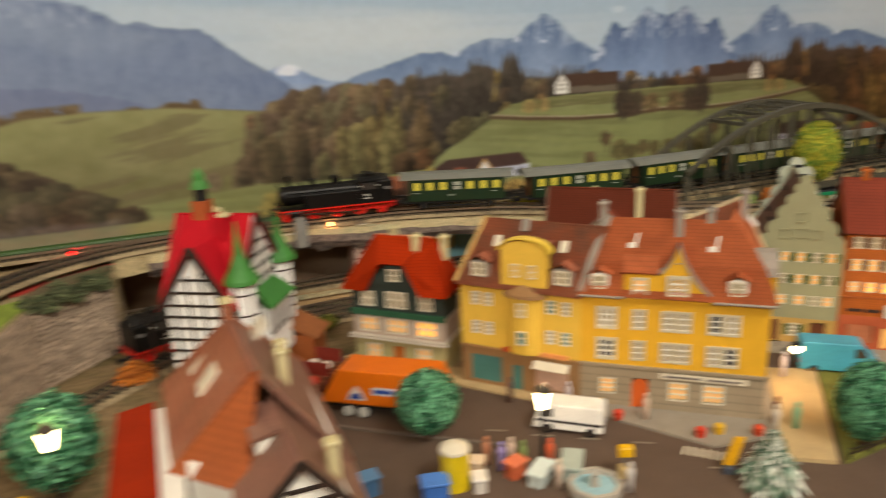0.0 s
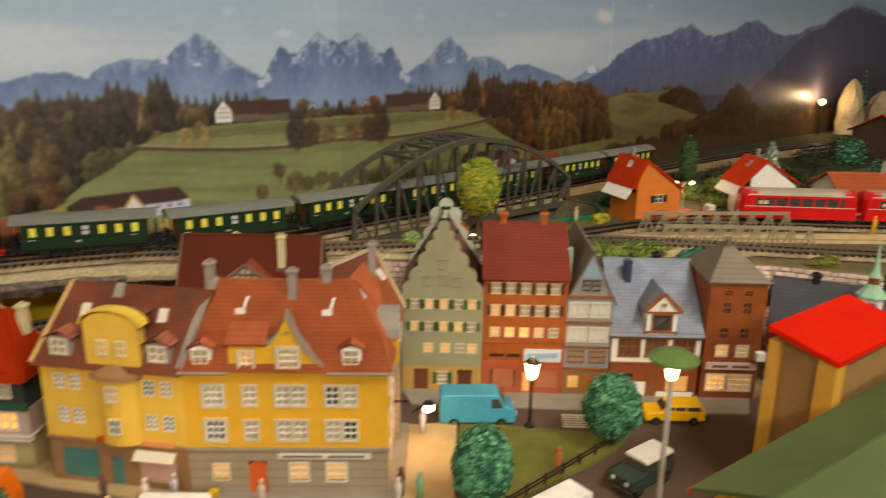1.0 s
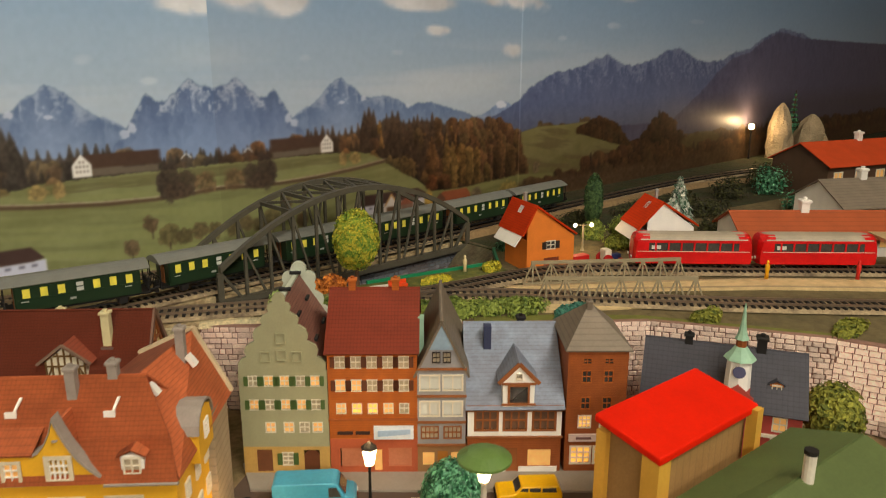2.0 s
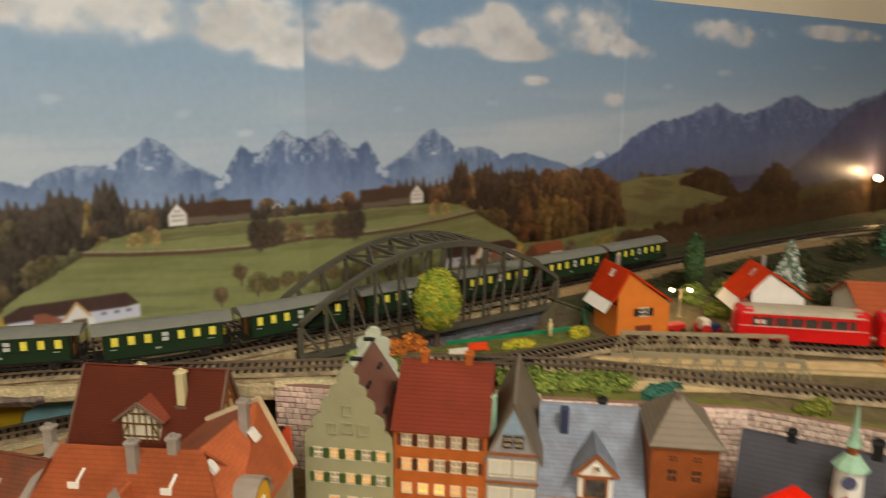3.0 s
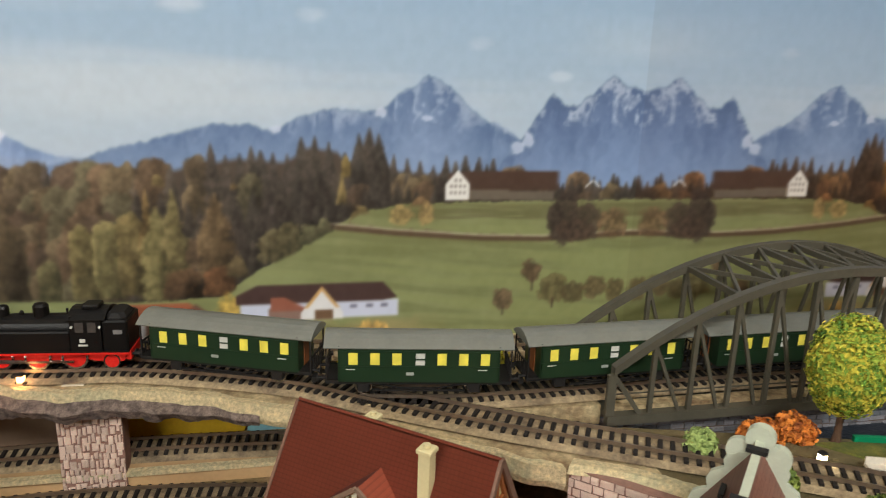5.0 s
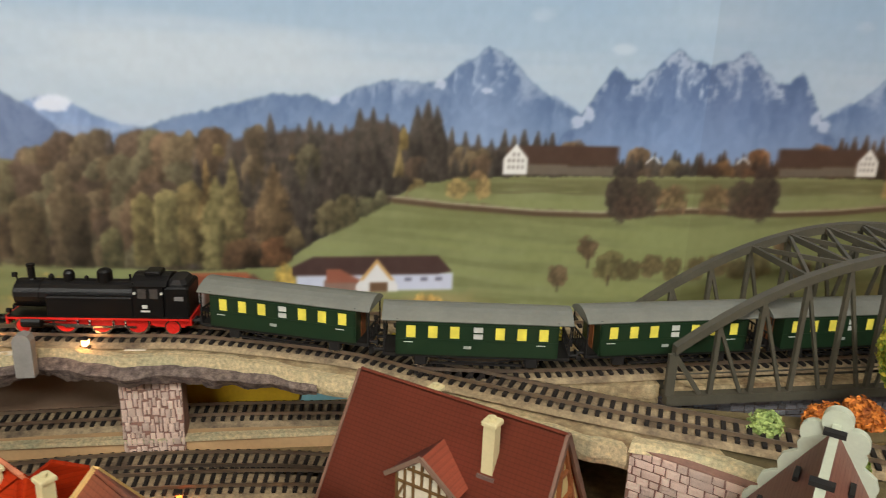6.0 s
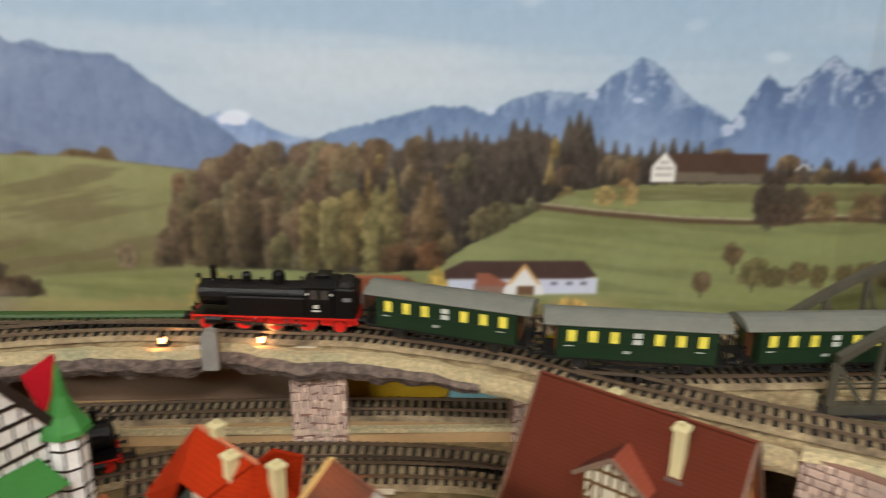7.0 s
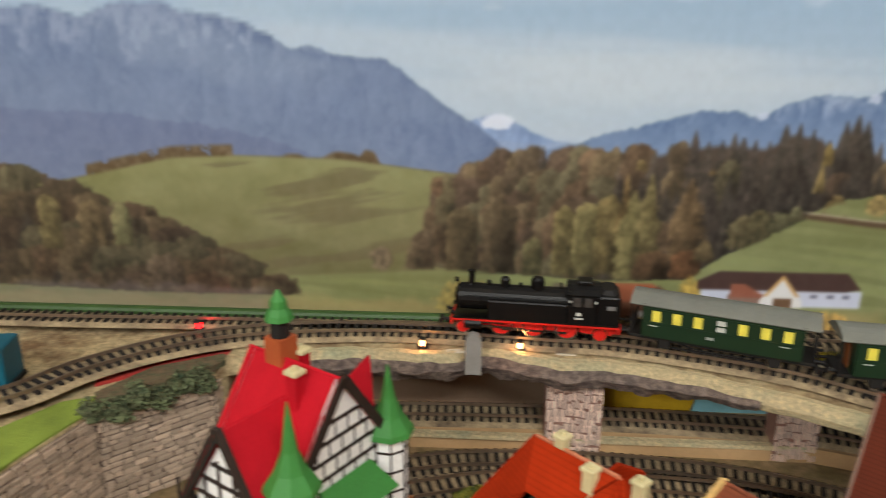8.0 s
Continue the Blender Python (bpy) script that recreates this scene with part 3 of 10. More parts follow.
        water = step(0.137 - z + (n2 - 0.5) * 0.016, 0.006) * step(-0.02 - u, 0.03)
        lay(water * 0.35, srgb(132, 122, 120))
    # hedge bank and upper pasture
    bank = line([(0.504, 0.224), (0.565, 0.217), (0.652, 0.210), (0.718, 0.208), (0.819, 0.212)])
    lay(step(z - bank + 0.004, 0.003) * step(bank + 0.0025 - z + (n3 - 0.5) * 0.006, 0.003) * step(u - 0.503, 0.008) * 0.9, srgb(88, 66, 50))
    lay(step(z - bank - 0.001, 0.002) * step(bank + 0.0035 - z, 0.002) * step(u - 0.503, 0.008) * 0.7, srgb(190, 178, 148))
    fieldstripe = step(cloudy(u * 8, z * 120, 161) - 0.55, 0.1) * step(z - bank - 0.012, 0.004) * step(0.244 - z, 0.004) * step(u - 0.57, 0.03)
    lay(fieldstripe * 0.5, srgb(96, 86, 56))
    quad = lambda u0, z0, u1, z1: step(u - u0, 0.002) * step(u1 - u, 0.002) * step(z - z0, 0.002) * step(z1 - z, 0.002)
    # white farm on the ridge
    lay(step(u - 0.617, 0.003) * step(0.732 - u, 0.006) * step(z - 0.258, 0.002) * step(0.2775 - z - np.clip(0.632 - u, 0, 1) * 0.2, 0.003), srgb(80, 60, 48))
    lay(quad(0.640, 0.2485, 0.680, 0.259) + quad(0.68, 0.248, 0.728, 0.257), srgb(110, 98, 82))
    gable = step(0.279 - z - np.abs(u - 0.6265) * 1.15, 0.002) * quad(0.614, 0.2485, 0.639, 0.28)
    lay(gable, srgb(236, 230, 214))
    for zz in (0.2545, 0.261, 0.267):
        for uu in (0.619, 0.6235, 0.628, 0.6325):
            if zz < 0.265 or 0.62 < uu < 0.632:
                lay(quad(uu, zz, uu + 0.0022, zz + 0.003) * 0.8, srgb(110, 98, 86))
    # dark trees and small trees in the meadow
    for cu, cz, ru, rz, c, seed in ((0.742, 0.229, 0.016, 0.028, (62, 51, 44), 1), (0.765, 0.224, 0.018, 0.020, (70, 58, 48), 2), (0.797, 0.222, 0.017, 0.016, (112, 88, 62), 3), (0.733, 0.226, 0.010, 0.020, (66, 56, 46), 4), (0.755, 0.216, 0.022, 0.012, (72, 58, 46), 20),
                                    (0.709, 0.172, 0.011, 0.012, (92, 70, 52), 5), (0.735, 0.152, 0.017, 0.016, (96, 84, 54), 6), (0.757, 0.147, 0.013, 0.012, (84, 72, 48), 7), (0.782, 0.152, 0.014, 0.012, (92, 76, 52), 8), (0.679, 0.142, 0.011, 0.012, (100, 78, 58), 9), (0.806, 0.148, 0.010, 0.014, (88, 74, 48), 10),
                                    (0.402, 0.130, 0.013, 0.026, (186, 150, 70), 11), (0.542, 0.110, 0.017, 0.014, (190, 150, 80), 12), (0.275, 0.135, 0.014, 0.014, (112, 96, 80), 13), (0.15, 0.245, 0.006, 0.01, (104, 78, 58), 14), (0.095, 0.17, 0.012, 0.012, (112, 96, 76), 15),
                                    (0.595, 0.236, 0.008, 0.012, (150, 124, 78), 16), (0.57, 0.234, 0.012, 0.010, (158, 132, 82), 17), (0.18, 0.13, 0.03, 0.02, (150, 132, 72), 19)):
        leaf = cloudy(u * 210 + seed, z * 210, 171 + seed, 3)
        crown = blob(cu, cz, ru, rz)
        lay(step(crown * 1.25 - 0.46 + (leaf - 0.5) * 1.5 * np.clip(crown * 4, 0, 1), 0.5) * 0.80, np.array(c, float) * (0.55 + 0.9 * leaf)[..., None])
    for cu, z0, z1 in ((0.711, 0.150, 0.165), (0.735, 0.130, 0.142), (0.68, 0.124, 0.135)):
        lay(quad(cu - 0.001, z0, cu + 0.001, z1) * 0.8, srgb(70, 54, 42))
    lay(quad(0.762, 0.2565, 0.778, 0.268) * step(np.abs(0.268 - z - np.abs(u - 0.770) * 0.9) * -1 + 0.0012, 0.002), srgb(226, 220, 206))
    # dairy farm
    lay(quad(0.413, 0.130, 0.478, 0.151) + quad(0.50, 0.129, 0.569, 0.147), srgb(206, 206, 214))
    lay(quad(0.440, 0.128, 0.482, 0.141), srgb(140, 112, 96))
    lay(step(z - 0.146 - np.clip(u - 0.553, 0, 1) * 0.2, 0.002) * step(0.1655 - z - np.clip(0.43 - u, 0, 1) * 0.5 - np.clip(u - 0.553, 0, 1) * 1.1, 0.002) * quad(0.409, 0.14, 0.576, 0.17), srgb(76, 56, 50))
    lay(step(0.153 - z - np.clip(u - 0.455, 0, 1) * 0.6, 0.003) * quad(0.442, 0.138, 0.48, 0.153), srgb(150, 92, 70))
    lay(step(0.1625 - z - np.abs(u - 0.492) * 1.3, 0.002) * quad(0.471, 0.128, 0.513, 0.16), srgb(228, 222, 212))
    lay(step(0.163 - z - np.abs(u - 0.492) * 1.3, 0.002) * step(z + np.abs(u - 0.492) * 1.3 - 0.158, 0.002) * quad(0.471, 0.14, 0.515, 0.165), srgb(204, 160, 96))
    lay(quad(0.485, 0.128, 0.503, 0.138), srgb(112, 84, 60))
    for uu in (0.520, 0.536, 0.551):
        lay(quad(uu, 0.139, uu + 0.007, 0.1425) * 0.9, srgb(108, 104, 120))
    # red-roofed barn
    lay(quad(0.294, 0.113, 0.388, 0.132), srgb(120, 82, 62))
    lay(quad(0.294, 0.114, 0.325, 0.132) + quad(0.352, 0.114, 0.364, 0.121), srgb(226, 224, 218))
    lay(step(0.1505 - z - np.clip(u - 0.365, 0, 1) * 0.6 - np.clip(0.302 - u, 0, 1) * 1.2, 0.002) * step(z - 0.130 + np.clip(u - 0.366, 0, 1) * 0.3, 0.002) * quad(0.292, 0.125, 0.392, 0.152), srgb(158, 92, 62))
    lay(step(0.149 - z - np.abs(u - 0.372) * 0.9, 0.003) * quad(0.36, 0.115, 0.391, 0.15) * 0.8, srgb(98, 70, 58))
    col += ((n3 - 0.5) * 9)[..., None]
    # eastern sheet slightly darker; light falling off eastwards is put into its lower colours
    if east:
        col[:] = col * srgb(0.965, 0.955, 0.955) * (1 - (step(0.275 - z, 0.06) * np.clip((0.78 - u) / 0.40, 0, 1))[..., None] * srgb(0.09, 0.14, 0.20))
    return np.clip(col, 0, 255)


SEAM, K = 0.639, 0.78
WALL_Y, PRINT_TOP = 0.7917, 0.471


def build_panorama():
    xs = np.concatenate([np.arange(-0.40, 1.16, 0.0012), np.arange(1.16, 2.96, 0.004)])
    zs = np.concatenate([np.arange(0.040, 0.30, 0.0012), np.arange(0.30, PRINT_TOP, 0.0030), [PRINT_TOP]])
    gx, gz = np.meshgrid(xs, zs)
    u = np.where(gx > SEAM, 2 * SEAM - gx, gx) / K
    c = np.zeros(gx.shape + (3,))
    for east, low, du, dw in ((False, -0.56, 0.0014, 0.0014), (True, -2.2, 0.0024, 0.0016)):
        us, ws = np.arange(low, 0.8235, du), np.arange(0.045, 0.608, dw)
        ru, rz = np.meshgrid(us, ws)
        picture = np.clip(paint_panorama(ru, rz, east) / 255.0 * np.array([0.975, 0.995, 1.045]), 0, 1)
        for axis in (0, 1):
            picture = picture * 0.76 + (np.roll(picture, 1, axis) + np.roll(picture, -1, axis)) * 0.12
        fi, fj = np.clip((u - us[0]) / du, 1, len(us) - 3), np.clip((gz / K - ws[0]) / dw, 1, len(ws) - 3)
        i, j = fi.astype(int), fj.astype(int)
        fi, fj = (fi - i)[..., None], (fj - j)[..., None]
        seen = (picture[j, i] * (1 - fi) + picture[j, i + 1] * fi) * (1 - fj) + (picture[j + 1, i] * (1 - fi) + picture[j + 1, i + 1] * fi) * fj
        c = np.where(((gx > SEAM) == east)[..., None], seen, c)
    c = np.where(c <= 0.04045, c / 12.92, ((c + 0.055) / 1.055) ** 2.4)
    nx, nz = len(xs), len(zs)
    co = np.stack([gx, np.full_like(gx, WALL_Y - 0.001), gz], -1).reshape(-1, 3)
    i = np.arange(nx * nz).reshape(nz, nx)
    quads = np.stack([i[:-1, :-1], i[:-1, 1:], i[1:, 1:], i[1:, :-1]], -1).reshape(-1, 4)
    me = bpy.data.meshes.new("panorama_print")
    me.vertices.add(len(co))
    me.vertices.foreach_set("co", co.ravel())
    me.loops.add(quads.size)
    me.loops.foreach_set("vertex_index", quads.ravel().astype(np.int32))
    me.polygons.add(len(quads))
    me.polygons.foreach_set("loop_start", np.arange(0, quads.size, 4, dtype=np.int32))
    me.update()
    at = me.attributes.new("print", "FLOAT_COLOR", "POINT")
    at.data.foreach_set("color", np.concatenate([c.reshape(-1, 3), np.ones((len(co), 1))], 1).astype(np.float32).ravel())
    m = bpy.data.materials.new("printed_paper")
    m.use_nodes = True
    nt = m.node_tree
    b = nt.nodes["Principled BSDF"]
    a = nt.nodes.new("ShaderNodeAttribute")
    a.attribute_name = "print"
    nt.links.new(a.outputs["Color"], b.inputs["Base Color"])
    b.inputs["Roughness"].default_value = 0.42
    b.inputs["Specular IOR Level"].default_value = 0.35
    tc = nt.nodes.new("ShaderNodeTexCoord")
    nz1 = nt.nodes.new("ShaderNodeTexNoise")
    nz1.inputs["Scale"].default_value = 9.0
    nt.links.new(tc.outputs["Object"], nz1.inputs["Vector"])
    bp = nt.nodes.new("ShaderNodeBump")
    bp.inputs["Strength"].default_value = 0.12
    bp.inputs["Distance"].default_value = 0.01
    nt.links.new(nz1.outputs["Fac"], bp.inputs["Height"])
    nt.links.new(bp.outputs[0], b.inputs["Normal"])
    me.materials.append(m)
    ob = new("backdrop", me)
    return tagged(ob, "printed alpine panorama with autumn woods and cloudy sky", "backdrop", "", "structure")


build_panorama()

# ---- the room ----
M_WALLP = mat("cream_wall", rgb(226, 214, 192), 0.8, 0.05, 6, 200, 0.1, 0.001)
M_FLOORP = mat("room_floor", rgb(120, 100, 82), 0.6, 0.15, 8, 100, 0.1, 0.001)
# for room walls added out of view, darker than the north wall to cut bounced light
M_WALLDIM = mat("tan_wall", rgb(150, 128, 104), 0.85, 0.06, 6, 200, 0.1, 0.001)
X0, X1, Y0, Y1, ZF, ZC = -1.6, 3.2, -2.6, 0.82, -0.9, 1.45
solo("wall_north", Mesh().box(X0, WALL_Y, ZF, X1, Y1, ZC), M_WALLP, "cream painted wall behind the printed panorama", "wall", "structure")
solo("wall_south", Mesh().box(X0, Y0 - 0.1, ZF, X1, Y0, ZC), M_WALLDIM, "unseen room wall in tan to bounce less light", "wall", "structure")
solo("wall_west", Mesh().box(X0 - 0.1, Y0, ZF, X0, Y1, ZC), M_WALLDIM, "unseen room wall in tan to bounce less light", "wall", "structure")
solo("wall_east", Mesh().box(X1, Y0, ZF, X1 + 0.1, Y1, ZC), M_WALLDIM, "unseen room wall in tan to bounce less light", "wall", "structure")
solo("floor", Mesh().box(X0, Y0, ZF - 0.1, X1, Y1, ZF), M_FLOORP, "brown room floor under the layout table", "floor", "structure")
solo("ceiling", Mesh().box(X0, Y0, ZC, X1, Y1, ZC + 0.1), M_WALLP, "plain white room ceiling", "ceiling", "structure")
for cx, cy, sx in ((-1.00, -1.55, 1.24), (0.50, -0.70, 0.94)):
    light = thing("ceiling_light", "flat white tube light fixed under the ceiling", "ceiling light", (cx, cy, ZC - 0.03), group="ceiling lights")
    part("frame", Mesh().box(-sx / 2, -0.18, 0.0, sx / 2, 0.18, 0.03), M_FRAME, light)
    part("diffuser", Mesh().box(-sx / 2 + 0.02, -0.16, -0.006, sx / 2 - 0.02, 0.16, 0.0), M_TUBE, light)

# ---- the layout: table, levels and walls ----
DECK = 0.080
M_DARKEARTH = mat("dark_flocked_earth", rgb(66, 58, 36), 0.95, 0.4, 40, 600, 1.0, 0.0016, second=rgb(52, 62, 32), share=0.5, patch=18)
solo("ground", Mesh().box(-0.9, -0.35, -0.04, 2.95, WALL_Y, -0.001), M_EARTH, "brown plastered baseboard of the model railway", "ground", "structure")
solo("layout_base", Mesh().box(-0.88, -0.33, -0.9, 2.93, 0.78, -0.0402), M_BOARD, "plain boarded base under the model railway", "table", "structure")
solo("road", Mesh().prism([(-0.2, 0.10), (0.86, 0.02), (0.80, 0.20), (0.70, 0.275), (0.487, 0.462), (0.40, 0.40), (0.30, 0.44), (0.235, 0.51), (0.155, 0.60), (0.08, 0.54), (-0.06, 0.36)], -0.004, 0.0005), M_ASPHALT, "brown-black model asphalt road", "road", "structure")
solo("pavement", Mesh().prism([(0.476, 0.437), (0.676, 0.254), (0.715, 0.275), (0.49, 0.475)], 0, 0.0022), M_PAVE, "grey pavement before the row of town houses", "pavement", "structure")
solo("pavement", Mesh().prism([(0.284, 0.418), (0.337, 0.336), (0.400, 0.327), (0.46, 0.405), (0.44, 0.43), (0.30, 0.44)], 0, 0.0022), M_PAVE, "grey pavement before the yellow apartment houses", "pavement", "structure")
solo("pavement", Mesh().prism([(0.150, 0.590), (0.222, 0.492), (0.284, 0.418), (0.30, 0.44), (0.17, 0.60)], 0, 0.0022), M_SAND, "sand-coloured pavement before the green shop house", "pavement", "structure")
solo("pavement", Mesh().prism([(0.452, 0.408), (0.484, 0.390), (0.392, 0.288), (0.366, 0.306)], 0, 0.0034), M_SAND, "beige sand footpath beside the lawn", "path", "structure")
solo("lawn", Mesh().prism([(0.486, 0.390), (0.550, 0.318), (0.562, 0.290), (0.53, 0.287), (0.445, 0.290), (0.396, 0.286)], 0, 0.003), M_GRASS, "small green-brown flocked lawn", "lawn", "structure")

solo("kerb", Mesh().bar((0.085, 0.498, 0.001), (0.215, 0.398, 0.001), 0.0022, 0.0024), mat("dark_kerb_stone", rgb(112, 100, 90), 0.85, 0.15, 100, 700), "thin grey kerb along the road", "kerb", "structure")

EDGE = [(0.0, 0.726), (0.06, 0.735), (0.12, 0.733), (0.158, 0.745), (0.207, 0.727), (0.276, 0.720), (0.371, 0.674), (0.511, 0.586)]
WALLTOP = [(0.511, 0.586), (0.560, 0.556), (0.690, 0.432), (0.774, 0.368), (0.823, 0.322), (0.904, 0.190), (0.96, 0.06), (1.0, -0.10)]
HOLLOW = [(0.562, 0.628), (0.700, 0.592), (0.862, 0.553), (0.905, 0.60), (0.905, 0.735), (0.562, 0.735)]


def smooth_path(pts, step=0.004):
    """A curve through the points, with even steps."""
    p = [Vector((*q, 0)) if len(q) == 2 else Vector(q) for q in pts]
    out = []
    for i in range(len(p) - 1):
        a, b, c, d = p[max(i - 1, 0)], p[i], p[i + 1], p[min(i + 2, len(p) - 1)]
        n = max(2, int((c - b).length / 0.002))
        for k in range(n):
            t = k / n
            out.append(0.5 * ((2 * b) + (c - a) * t + (2 * a - 5 * b + 4 * c - d) * t * t + (3 * b - a - 3 * c + d) * t**3))
    out.append(p[-1])
    even, need = [out[0]], step
    for a, b in zip(out, out[1:]):
        seg, at = (b - a).length, 0.0
        while seg - at >= need:
            at += need
            even.append(a.lerp(b, at / seg))
            need = step
        need -= seg - at
    return even


edge = [(p.x, p.y + (noise.noise((p.x * 60, p.y * 60, 0)) * 0.004)) for p in smooth_path(EDGE, 0.008)]
rough_edge = [(p.x, p.y + (noise.noise((p.x * 60, p.y * 60, 0)) * 0.004)) for p in smooth_path(EDGE, 0.003)]
deck_a = edge + [(0.562, 0.5395), (0.562, 0.627), (0.487, 0.6605), (0.562, 0.6585), (0.562, WALL_Y), (-0.03, WALL_Y), (-0.03, 0.715)]
solo("upper_deck", Mesh().prism(deck_a, DECK - 0.014, DECK), M_PLASTER, "cork-covered upper track deck of the layout", "deck", "structure")
front_b = [(0.562, 0.540)] + WALLTOP[2:] + [(2.9, -0.1), (2.9, 0.30), (0.905, 0.60), (0.862, 0.553), (0.70, 0.592), (0.562, 0.628)]
solo("upper_deck", Mesh().prism(front_b, 0.0, DECK), mat("dull_green_earth", rgb(112, 98, 66), 0.95, 0.35, 120, 900, 1.0, 0.0012, second=rgb(100, 90, 60), share=0.4, patch=14), "brown-green upper terrain level of the layout", "deck", "structure")
solo("upper_deck", Mesh().prism([(0.905, 0.60), (2.9, 0.30), (2.9, WALL_Y), (0.905, WALL_Y)], 0.0, DECK), M_DARKEARTH, "brown upper terrain behind the village houses", "deck", "structure")
solo("upper_deck", Mesh().prism([(0.562, 0.735), (0.905, 0.735), (0.905, WALL_Y), (0.562, WALL_Y)], 0.0, DECK), M_PLASTER, "narrow deck strip behind the arch bridge", "deck", "structure")
solo("water", Mesh().prism(HOLLOW, 0.01, 0.050), mat("dark_pond", rgb(40, 46, 54), 0.3, 0.35, 60, 300, 0.6, 0.001), "dark pond bed under the arch bridge", "water", "structure")
left_bank = [(-0.03, 0.715), (-0.03, WALL_Y), (-0.9, WALL_Y), (-0.9, 0.2), (-0.16, 0.30), (-0.135, 0.45), (-0.118, 0.56), (-0.092, 0.648), (-0.045, 0.702)]
solo("embankment", Mesh().prism(left_bank, 0.0, DECK - 0.006), M_PLASTER, "beige plastered embankment of the left tracks", "embankment", "structure")
solo("grass_strip", Mesh().prism([(-0.19, 0.46), (-0.135, 0.46), (-0.1165, 0.56), (-0.107, 0.600), (-0.0935, 0.645), (-0.100, 0.664), (-0.118, 0.655), (-0.137, 0.624), (-0.170, 0.585)], DECK - 0.0065, DECK - 0.0045), M_LIME, "lime green flocked strip along the embankment", "grass", "structure")
solo("red_strip", Mesh().prism([(-0.108, 0.678), (-0.078, 0.703), (-0.036, 0.727), (-0.004, 0.738), (-0.004, 0.746), (-0.038, 0.736), (-0.080, 0.712), (-0.110, 0.687)], DECK - 0.0065, DECK - 0.0035), mat("red_flock", rgb(176, 58, 50), 0.9, 0.25, 200, 900, 0.8, 0.001), "faded red flocked strip beside the curved track", "ground cover", "structure")
solo("moss_strip", Mesh().prism([(-0.1005, 0.664), (-0.0915, 0.650), (-0.038, 0.703), (-0.028, 0.722), (-0.036, 0.727), (-0.078, 0.703)], DECK - 0.0065, DECK - 0.002), mat("grey_green_moss", rgb(92, 92, 66), 0.95, 0.4, 200, 900, 1.0, 0.002, second=rgb(120, 98, 74), share=0.5, patch=90), "grey-green moss on the wall top", "moss", "structure")
solo("trim", Mesh().rings([[(p.x - 0.003, p.y - 0.004, DECK + 0.0005), (p.x, p.y - 0.0005, DECK + 0.0045 + 0.0008 * noise.noise((p.x * 230, 4, 0))), (p.x + 0.005, p.y + 0.006, DECK + 0.004 + 0.0006 * noise.noise((p.x * 250, 8, 0))), (p.x + 0.0055, p.y + 0.0065, DECK)] for p in smooth_path(WALLTOP[:3], 0.003)]), M_BOARDEDGE, "speckled cream edge on the retaining wall", "trim", "structure")
solo("trim", Mesh().rings([[(p[0], p[1] - 0.0015, DECK - 0.013), (p[0], p[1] - 0.004 - 0.0014 * noise.noise((p[0] * 160, 1, 0)), DECK - 0.008), (p[0], p[1] - 0.003 - 0.0012 * noise.noise((p[0] * 190, 5, 0)), DECK + 0.0012 + 0.0008 * noise.noise((p[0] * 210, 9, 0))), (p[0], p[1] + 0.004, DECK + 0.001)] for p in rough_edge]), M_BOARDEDGE, "pale green crumbling plaster edge of the deck", "trim", "structure")
lip = lambda x: max(0.15, min(1.0, (0.37 - x) / 0.10))
solo("rock_lip", Mesh().rings([[(p[0], p[1] - 0.0035 - lip(p[0]) * (0.002 + 0.003 * noise.noise((p[0] * 90, 3, 0))), DECK - 0.0045 - 0.0025 * noise.noise((p[0] * 34, 5, 0)) - 0.003 * (1 - lip(p[0]))),
                                (p[0], p[1] - 0.004 - lip(p[0]) * (0.005 + 0.008 * max(0, noise.noise((p[0] * 45, 3, 0)) + 0.35) + 0.002 * noise.noise((p[0] * 240, 6, 0))), DECK - 0.010),
                                (p[0], p[1] - 0.004 * lip(p[0]), DECK - 0.013 - lip(p[0]) * (0.0055 + 0.007 * max(0, noise.noise((p[0] * 50, 7, 0))) + 0.0018 * noise.noise((p[0] * 260, 2, 0)))), (p[0], p[1] + 0.012, DECK - 0.0145)] for p in rough_edge[:118]]),
     mat("grey_rock_plaster", rgb(156, 138, 126), 0.9, 0.5, 300, 1200, 1.0, 0.004, second=rgb(104, 90, 86), share=0.45, patch=160), "grey plaster rock edge under the deck", "rock", "structure")

ledge = smooth_path([(0.908, 0.663), (1.10, 0.666), (1.30, 0.667), (1.46, 0.662), (1.56, 0.646), (1.66, 0.604)], 0.01)
solo("trim", Mesh().rings([[(p.x, p.y - 0.006, DECK), (p.x, p.y - 0.004, DECK + 0.0085 + 0.001 * noise.noise((p.x * 90, 3, 0))), (p.x, p.y + 0.003, DECK + 0.009), (p.x, p.y + 0.004, DECK)] for p in ledge]), mat("tan_ledge_plaster", rgb(150, 124, 88), 0.85, 0.25, 200, 1000, 0.8, 0.001), "tan plaster ledge along the branch track", "trim", "structure")

solo("lawn", Mesh().prism([(0.672, 0.590), (0.700, 0.586), (0.858, 0.548), (0.846, 0.520), (0.760, 0.530), (0.715, 0.545)], DECK, DECK + 0.0015), mat("pond_lawn_flock", rgb(84, 92, 42), 0.95, 0.35, 60, 900, 1.0, 0.0012, second=rgb(120, 116, 50), share=0.35, patch=50), "green flocked lawn between pond and main line", "lawn", "structure")

